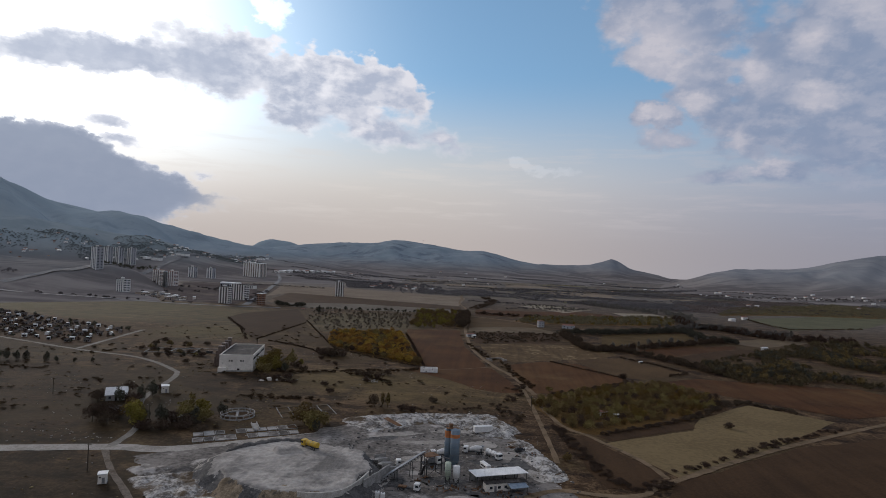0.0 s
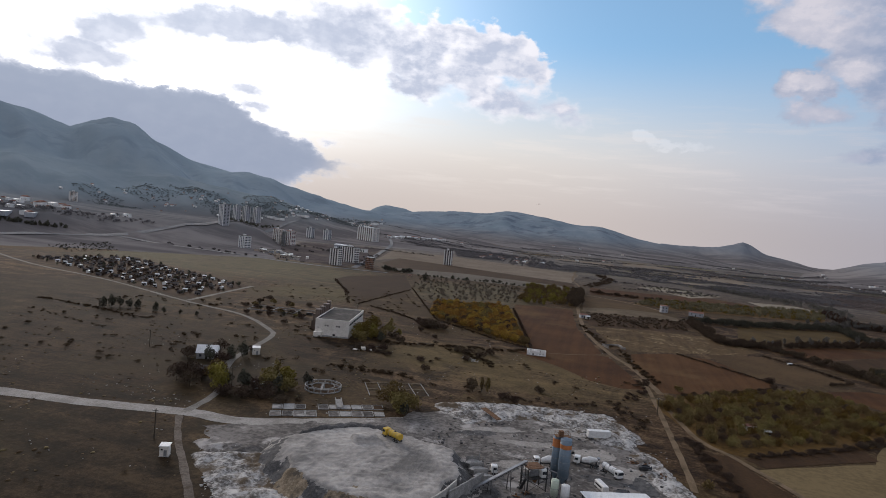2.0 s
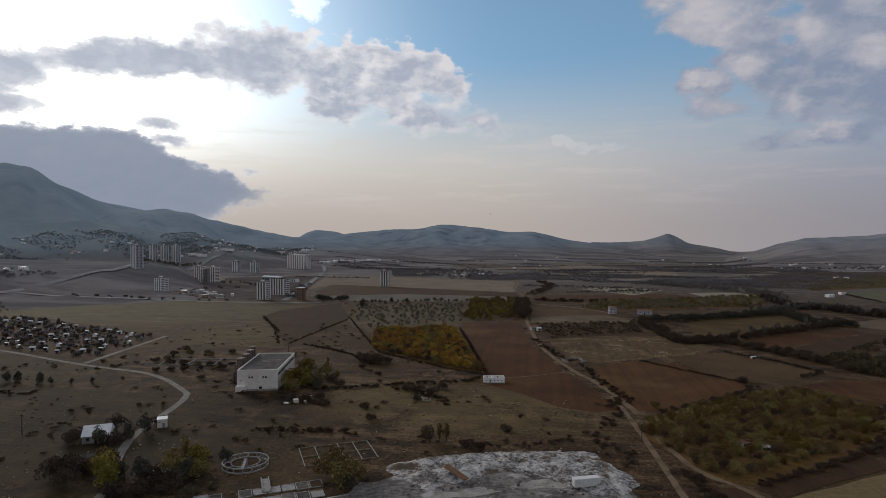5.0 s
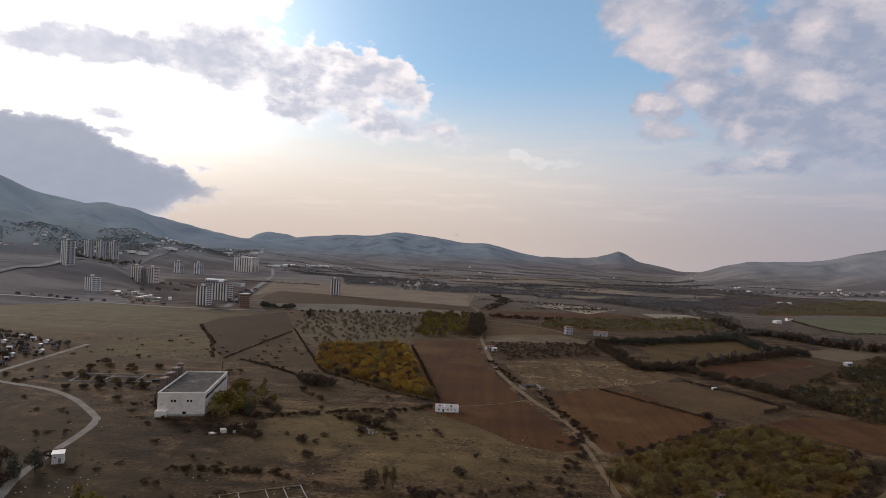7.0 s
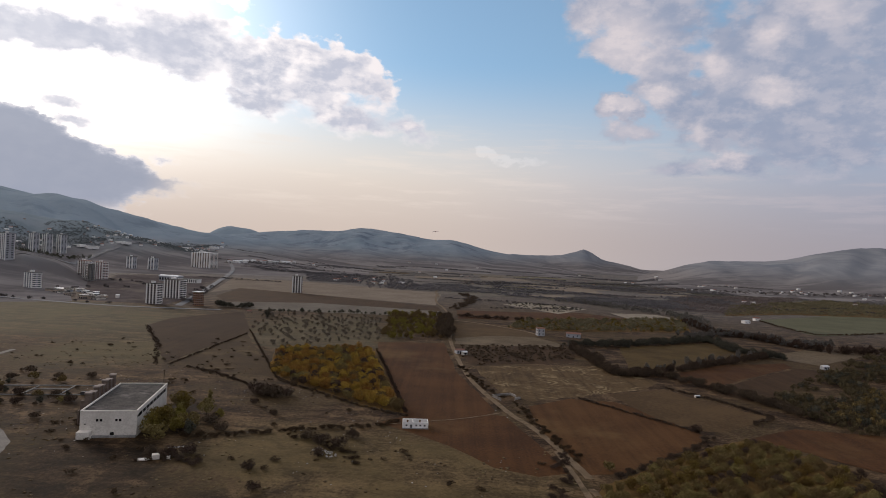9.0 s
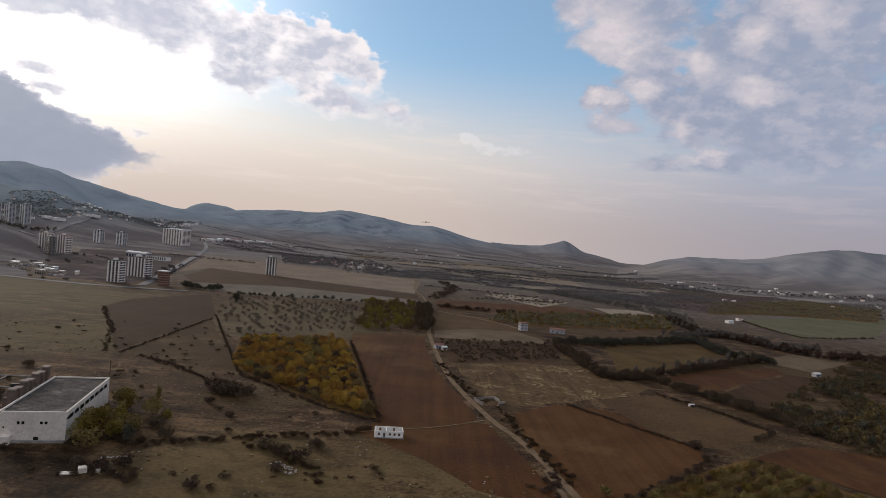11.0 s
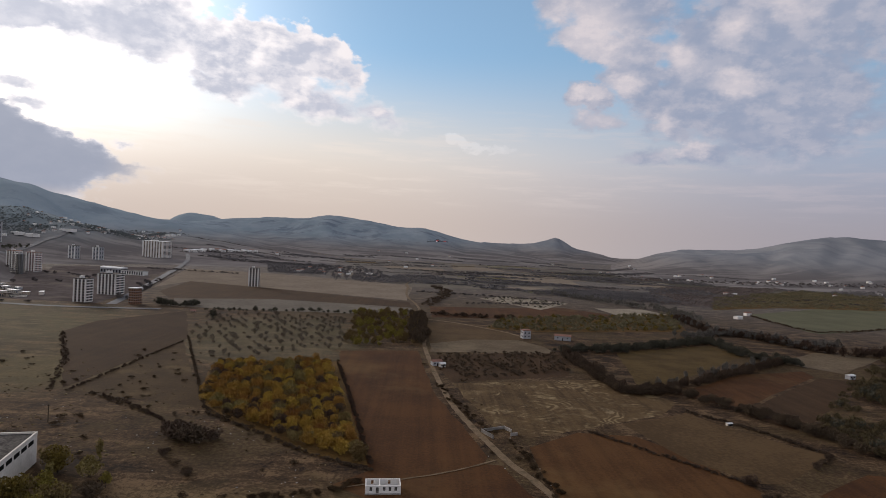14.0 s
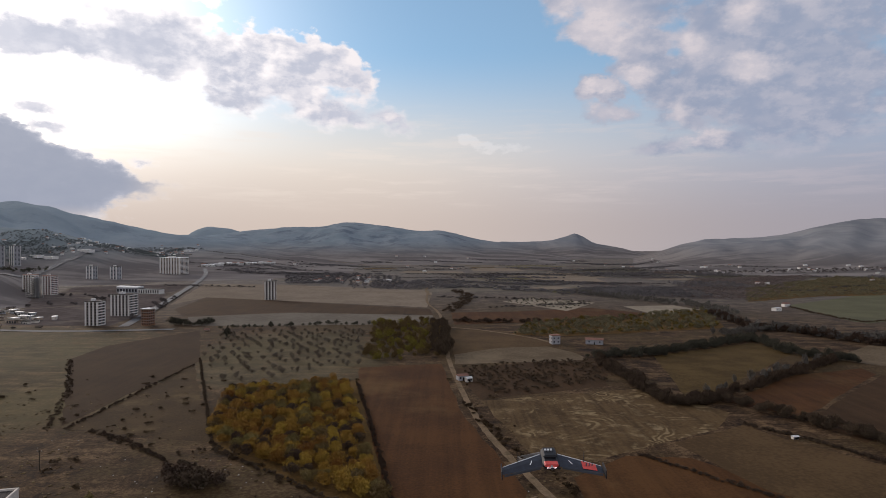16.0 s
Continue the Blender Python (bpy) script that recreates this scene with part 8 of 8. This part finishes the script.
box(_bm, 0, 0, 2.4, 7.0, 5.0, 0.1, tilt=9)
part("sheet", _bm, M["paint_blue"], o2)
for _x in (-3, 3):
    for _y in (-2, 2):
        part("post", box(fresh(), _x, _y, 0, 0.12, 0.12, 2.4 + _y * 0.15), M["steel_dark"], o2)
_rng = random.Random(8)
for _k in range(46):
    _x, _y = _rng.choice([(36, 208), (30, 211), (46, 208), (20, 210), (46, 262), (50, 252), (8, 216)])
    _x, _y = _x + _rng.uniform(-5, 5), _y + _rng.uniform(-2.5, 2.5)
    if _k % 2:
        ob = thing("oil_drum", _x, _y, 0, 0, "rusty oil drum standing in the yard", "drum", "yard clutter")
        part("barrel", tube(fresh(), (0, 0, 0), (0, 0, 0.9), 0.3, n=12), M["rust"], ob)
        part("rim", ring(fresh(), 0.32, 0.28, 0.87, 0.93, 12), M["steel_dark"], ob)
        part("hoop", ring(fresh(), 0.32, 0.29, 0.42, 0.48, 12), M["steel_dark"], ob)
    else:
        ob = thing("scrap_pile", _x, _y, 0, _rng.uniform(0, 180), "pile of dark scrap beams", "scrap", "yard clutter")
        for _j in range(4):
            part("scrap_beam", box(fresh(), _rng.uniform(-0.5, 0.5), _rng.uniform(-0.5, 0.5), 0.18 * _j, _rng.uniform(1.2, 3.0), 0.25, 0.18, turn=_rng.uniform(-25, 25)), M["rust" if _j % 2 else "steel_dark"], ob)
ob = thing("pipe_stack", -13, 280, 0, -48, "long rusty pipes lying on the rubble", "pipes")
for _j in range(4):
    part("pipe", tube(fresh(), (-6, _j * 0.6, 2.9 + 0.1 * _j), (6, _j * 0.6 + 0.3, 2.2), 0.25, n=8), M["rust"], ob)
ob = thing("concrete_slab", -2.0, 189, 0, 20, "pale concrete slab with a low dark edge", "slab")
part("slab", box(fresh(), 0, 0, 0, 12, 5, 0.4, bevel=0.05), M["stone"], ob)
part("edge", box(fresh(), 0, -2.7, 0, 12.2, 0.3, 0.7), M["steel_dark"], ob)

# ---------------------------------------------------------------- vehicles
def wheel(parent, x, y, r, w, rim="steel"):
    o = part("wheel", tube(fresh(), (x, y - w / 2, r), (x, y + w / 2, r), r, n=16), M["tyre"], parent)
    part("rim", tube(fresh(), (x, y - w / 2 - 0.02, r), (x, y + w / 2 + 0.02, r), r * 0.55, n=12), M[rim], o)


def lorry(x, y, turn, kind, label, z=0.0, colour="paint_white", name="lorry"):
    """A lorry facing +x: chassis, cab, wheels, and a drum, tank, tipper or bare frame behind."""
    ob = thing(name, x, y, z, turn, label, "truck", "yard vehicles")
    part("chassis", box(fresh(), -0.6, 0, 0.75, 8.2, 0.9, 0.3), M["steel_dark"], ob)
    bm = box(fresh(), 2.9, 0, 0.7, 2.0, 2.4, 2.3, bevel=0.18)
    cab = part("cab", bm, M[colour], ob)
    part("windscreen", box(fresh(), 3.9, 0, 1.75, 0.06, 2.05, 0.9, tilt=0), M["glass"], cab)
    for s in (-1, 1):
        part("side_window", box(fresh(), 3.05, s * 1.2, 1.8, 1.0, 0.05, 0.75), M["glass"], cab)
        part("headlight", box(fresh(), 3.9, s * 0.85, 0.85, 0.06, 0.35, 0.22), M["tape_white"], cab)
        part("mirror", box(fresh(), 3.7, s * 1.4, 1.8, 0.12, 0.2, 0.5), M["steel_dark"], cab)
    part("bumper", box(fresh(), 3.95, 0, 0.45, 0.25, 2.4, 0.35, bevel=0.04), M["steel_dark"], cab)
    for wx in (2.7, -2.2, -3.5):
        for s in (-1, 1):
            wheel(ob, wx, s * 1.0, 0.5, 0.36)
    if kind == "mixer":
        part("drum", tube(tube(fresh(), (1.2, 0, 1.75), (-1.2, 0, 2.35), 0.75, 1.2, 18), (-1.2, 0, 2.35), (-4.2, 0, 2.95), 1.2, 0.55, 18), M[colour], ob, "white rotating drum")
        part("chute", box(fresh(), -4.5, 0, 1.5, 0.5, 0.6, 1.0, tilt=10), M["steel"], ob)
        part("hopper", tube(fresh(), (-4.1, 0, 2.9), (-4.3, 0, 3.6), 0.35, 0.7, 8), M["steel"], ob)
        part("stand", box(fresh(), -3.6, 0, 1.0, 0.4, 1.6, 1.3), M["steel_dark"], ob)
    elif kind == "tank":
        part("tank", tube(fresh(), (1.4, 0, 2.0), (-4.4, 0, 2.0), 1.1, n=18), M[colour], ob, "long rounded tank")
        for wx in (0.8, -1.0, -2.8):
            part("hoop", tube(fresh(), (wx, 0, 2.0), (wx - 0.1, 0, 2.0), 1.14, n=18), M["steel"], ob)
        part("hatch", tube(fresh(), (-1.5, 0, 3.0), (-1.5, 0, 3.3), 0.35, n=10), M["steel_dark"], ob)
    elif kind == "tipper":
        b = part("tipper_body", box(fresh(), -1.7, 0, 1.15, 5.6, 2.5, 0.25), M[colour], ob)
        for s in (-1, 1):
            part("side_board", box(fresh(), -1.7, s * 1.2, 1.4, 5.6, 0.12, 1.3), M[colour], b)
            for k in range(5):
                part("rib", box(fresh(), -4.2 + k * 1.25, s * 1.3, 1.2, 0.12, 0.1, 1.5), M[colour], b)
        part("head_board", box(fresh(), 1.1, 0, 1.4, 0.12, 2.5, 1.6), M[colour], b)
        part("tail_gate", box(fresh(), -4.5, 0, 1.4, 0.12, 2.5, 1.3), M[colour], b)
        part("load", tube(fresh(), (-1.7, 0, 1.4), (-1.7, 0, 2.9), 1.9, 0.7, 9), M["sand"], b)
    else:
        for k in range(4):
            part("crossmember", box(fresh(), -0.4 - k * 1.2, 0, 1.05, 0.15, 1.9, 0.12), M["steel_dark"], ob)
        part("spare_frame", box(fresh(), -2.4, 0, 1.15, 3.0, 1.6, 0.35), M["rust"], ob)
    return ob


HEAP_TOP = 5.25
lorry(-36.5, 227.5, 150, "tank", "yellow tank lorry parked on top of the stone heap", HEAP_TOP - 0.1, "paint_yellow", "tank_lorry")
lorry(27.0, 250.5, 175, "mixer", "dusty white concrete mixer lorry in the yard", name="mixer_lorry")
lorry(36.0, 246.0, -50, "tank", "white cab lorry with a dark tank in the yard", name="tank_lorry")
lorry(13.6, 243.5, 200, "mixer", "white mixer lorry waiting behind the silos", name="mixer_lorry")
lorry(6.0, 206.0, -8, "bare", "white cab lorry with a bare chassis", name="chassis_lorry")
lorry(-4.0, 227.6, 15, "bare", "white cab loader beside the aggregate bins", name="chassis_lorry")
lorry(40.5, 193.0, 125, "mixer", "white mixer lorry on the lane out of the yard", name="mixer_lorry")


def van(x, y, turn, colour, label, length=5.4, h=2.2):
    ob = thing("van", x, y, 0, turn, label, "van", "yard vehicles")
    bm = box(fresh(), 0, 0, 0.4, length, 1.9, h - 0.4, bevel=0.22)
    b = part("body", bm, M[colour], ob)
    part("windscreen", box(fresh(), length / 2 - 0.05, 0, 1.25, 0.12, 1.6, 0.65), M["glass"], b)
    for s in (-1, 1):
        part("side_window", box(fresh(), 0.3, s * 0.96, 1.3, length * 0.65, 0.04, 0.5), M["glass"], b)
        part("headlight", box(fresh(), length / 2 + 0.0, s * 0.7, 0.75, 0.06, 0.3, 0.2), M["tape_white"], b)
    part("bumper", box(fresh(), length / 2 + 0.02, 0, 0.4, 0.15, 1.8, 0.25), M["steel_dark"], b)
    for wx in (length * 0.3, -length * 0.3):
        for s in (-1, 1):
            wheel(ob, wx, s * 0.85, 0.34, 0.22)


van(32.5, 232.5, 118, "paint_white", "white minibus parked beside the shed", 6.2, 2.5)
van(38.5, 231.0, 20, "steel_dark", "dark van parked beside the shed", 4.6, 1.7)
van(47.0, 256.0, 5, "steel_dark", "dark car parked on the yard edge", 4.3, 1.5)
van(-185, 447, 20, "steel_dark", "dark van beside the old garden", 4.8, 1.9)
ob = thing("box_trailer", 31, 280.5, 0, 20, "white box trailer parked on the rubble", "trailer")
part("box", box(fresh(), 0, 0, 0.9, 9.0, 2.5, 2.7, bevel=0.06), M["paint_white"], ob)
part("chassis", box(fresh(), 0, 0, 0.65, 8.6, 1.0, 0.25), M["steel_dark"], ob)
for _k in range(8):
    part("rib", box(fresh(), -4.0 + _k * 1.14, -1.26, 1.0, 0.08, 0.06, 2.4), M["paint_white"], ob)
for _x in (-2.6, -3.7):
    for _s in (-1, 1):
        wheel(ob, _x, _s * 1.0, 0.48, 0.34)
part("landing_leg", box(fresh(), 2.8, 0, 0, 0.2, 1.6, 0.7), M["steel_dark"], ob)
for _x, _y in ((-3.6, 197.5), (-1.6, 196.6)):
    ob = thing("water_tank", _x, _y, 0, 10, "white plastic water tank in a cage", "tank", "water tanks")
    part("body", box(fresh(), 0, 0, 0.15, 1.5, 1.5, 2.2, bevel=0.15), M["paint_white"], ob)
    part("pallet", box(fresh(), 0, 0, 0, 1.6, 1.6, 0.15), M["bark"], ob)
    part("cap", tube(fresh(), (0, 0, 2.35), (0, 0, 2.45), 0.25, n=10), M["steel_dark"], ob)

# ---------------------------------------------------------------- flying wing ahead of the camera
ob = thing("flying_wing", 1.575, 254.07, 89.18, 0, "small black and red model flying wing with lit tail lights", "model aircraft")
ob.matrix_basis = pose(1.68, 254.55, 89.08, 9, -2, -3)
def panel(side, y_lead, y_trail, tip_lead, tip_trail, x0, x1, z0, z1, t0, t1):
    """A tapered, swept wing panel between two sections."""
    bm = fresh()
    rows = []
    for x, yl, yt, z, t in ((x0, y_lead, y_trail, z0, t0), (x1, tip_lead, tip_trail, z1, t1)):
        c = yl - yt
        prof = ((yt, 0), (yt + c * 0.5, t * 0.45), (yl - c * 0.12, t * 0.55), (yl, 0), (yl - c * 0.15, -t * 0.4), (yt + c * 0.5, -t * 0.3))
        rows.append([bm.verts.new((side * x, y, z + q)) for y, q in prof])
    n = len(rows[0])
    for i in range(n):
        bm.faces.new((rows[0][i], rows[0][(i + 1) % n], rows[1][(i + 1) % n], rows[1][i]))
    bm.faces.new(rows[0])
    bm.faces.new(rows[1][::-1])
    bmesh.ops.recalc_face_normals(bm, faces=bm.faces[:])
    return bm
for _s in (-1, 1):
    wing = part("wing", panel(_s, 0.12, -0.16, -0.18, -0.34, 0.10, 0.60, 0.0, 0.005, 0.05, 0.025), M["foam_blue"], ob, "dark blue swept wing")
    part("elevon", panel(_s, -0.165, -0.215, -0.345, -0.39, 0.13, 0.58, 0.0, 0.004, 0.014, 0.010), M["foam_black"], wing)
    part("winglet", box(fresh(), _s * 0.61, -0.30, -0.03, 0.012, 0.20, 0.11, bevel=0.004), M["foam_black"], wing)
    part("leading_tape", panel(_s, 0.128, 0.105, -0.172, -0.195, 0.11, 0.59, 0.004, 0.008, 0.018, 0.012), M["tape_white"], wing)
    part("stripe", box(fresh(), _s * 0.24, -0.10, 0.020, 0.010, 0.10, 0.003, turn=_s * 18), M["tape_white"], wing)
    part("antenna", tube(fresh(), (_s * 0.40, -0.10, 0.01), (_s * 0.40, -0.12, 0.17), 0.006, 0.004, 6), M["foam_black"], wing)
    part("tail_light", box(fresh(), _s * 0.038, -0.225, 0.005, 0.042, 0.012, 0.018, bevel=0.003), M["tail_light"], ob, "glowing tail light")
part("red_panel", panel(1, -0.06, -0.235, -0.14, -0.285, 0.37, 0.53, 0.0155, 0.0125, 0.016, 0.014), M["foam_red"], ob, "red film panel with dark lettering-like bars")
for _k in range(3):
    part("bar", box(fresh(), 0.42 + _k * 0.035, -0.165, 0.0260, 0.012, 0.07, 0.002, turn=-14), M["foam_black"], ob)
part("pod", box(fresh(), 0, 0.02, -0.035, 0.20, 0.40, 0.085, bevel=0.03), M["foam_black"], ob)
part("canopy", box(fresh(), 0, 0.05, 0.045, 0.17, 0.22, 0.045, bevel=0.02), M["foam_black"], ob)
part("tail_deck", box(fresh(), 0, -0.16, 0.02, 0.17, 0.10, 0.035, bevel=0.012), M["foam_red"], ob, "red motor deck")
part("motor", tube(fresh(), (0, -0.20, 0.03), (0, -0.26, 0.03), 0.018, n=12), M["steel"], ob)
part("propeller", box(fresh(), 0, -0.265, 0.026, 0.20, 0.006, 0.016, bevel=0.002), M["foam_black"], ob)
for _k in range(3):
    part("camera_module", box(fresh(), -0.045 + _k * 0.035, 0.06, 0.09, 0.024, 0.03, 0.022, bevel=0.003), M["tape_white"], ob)
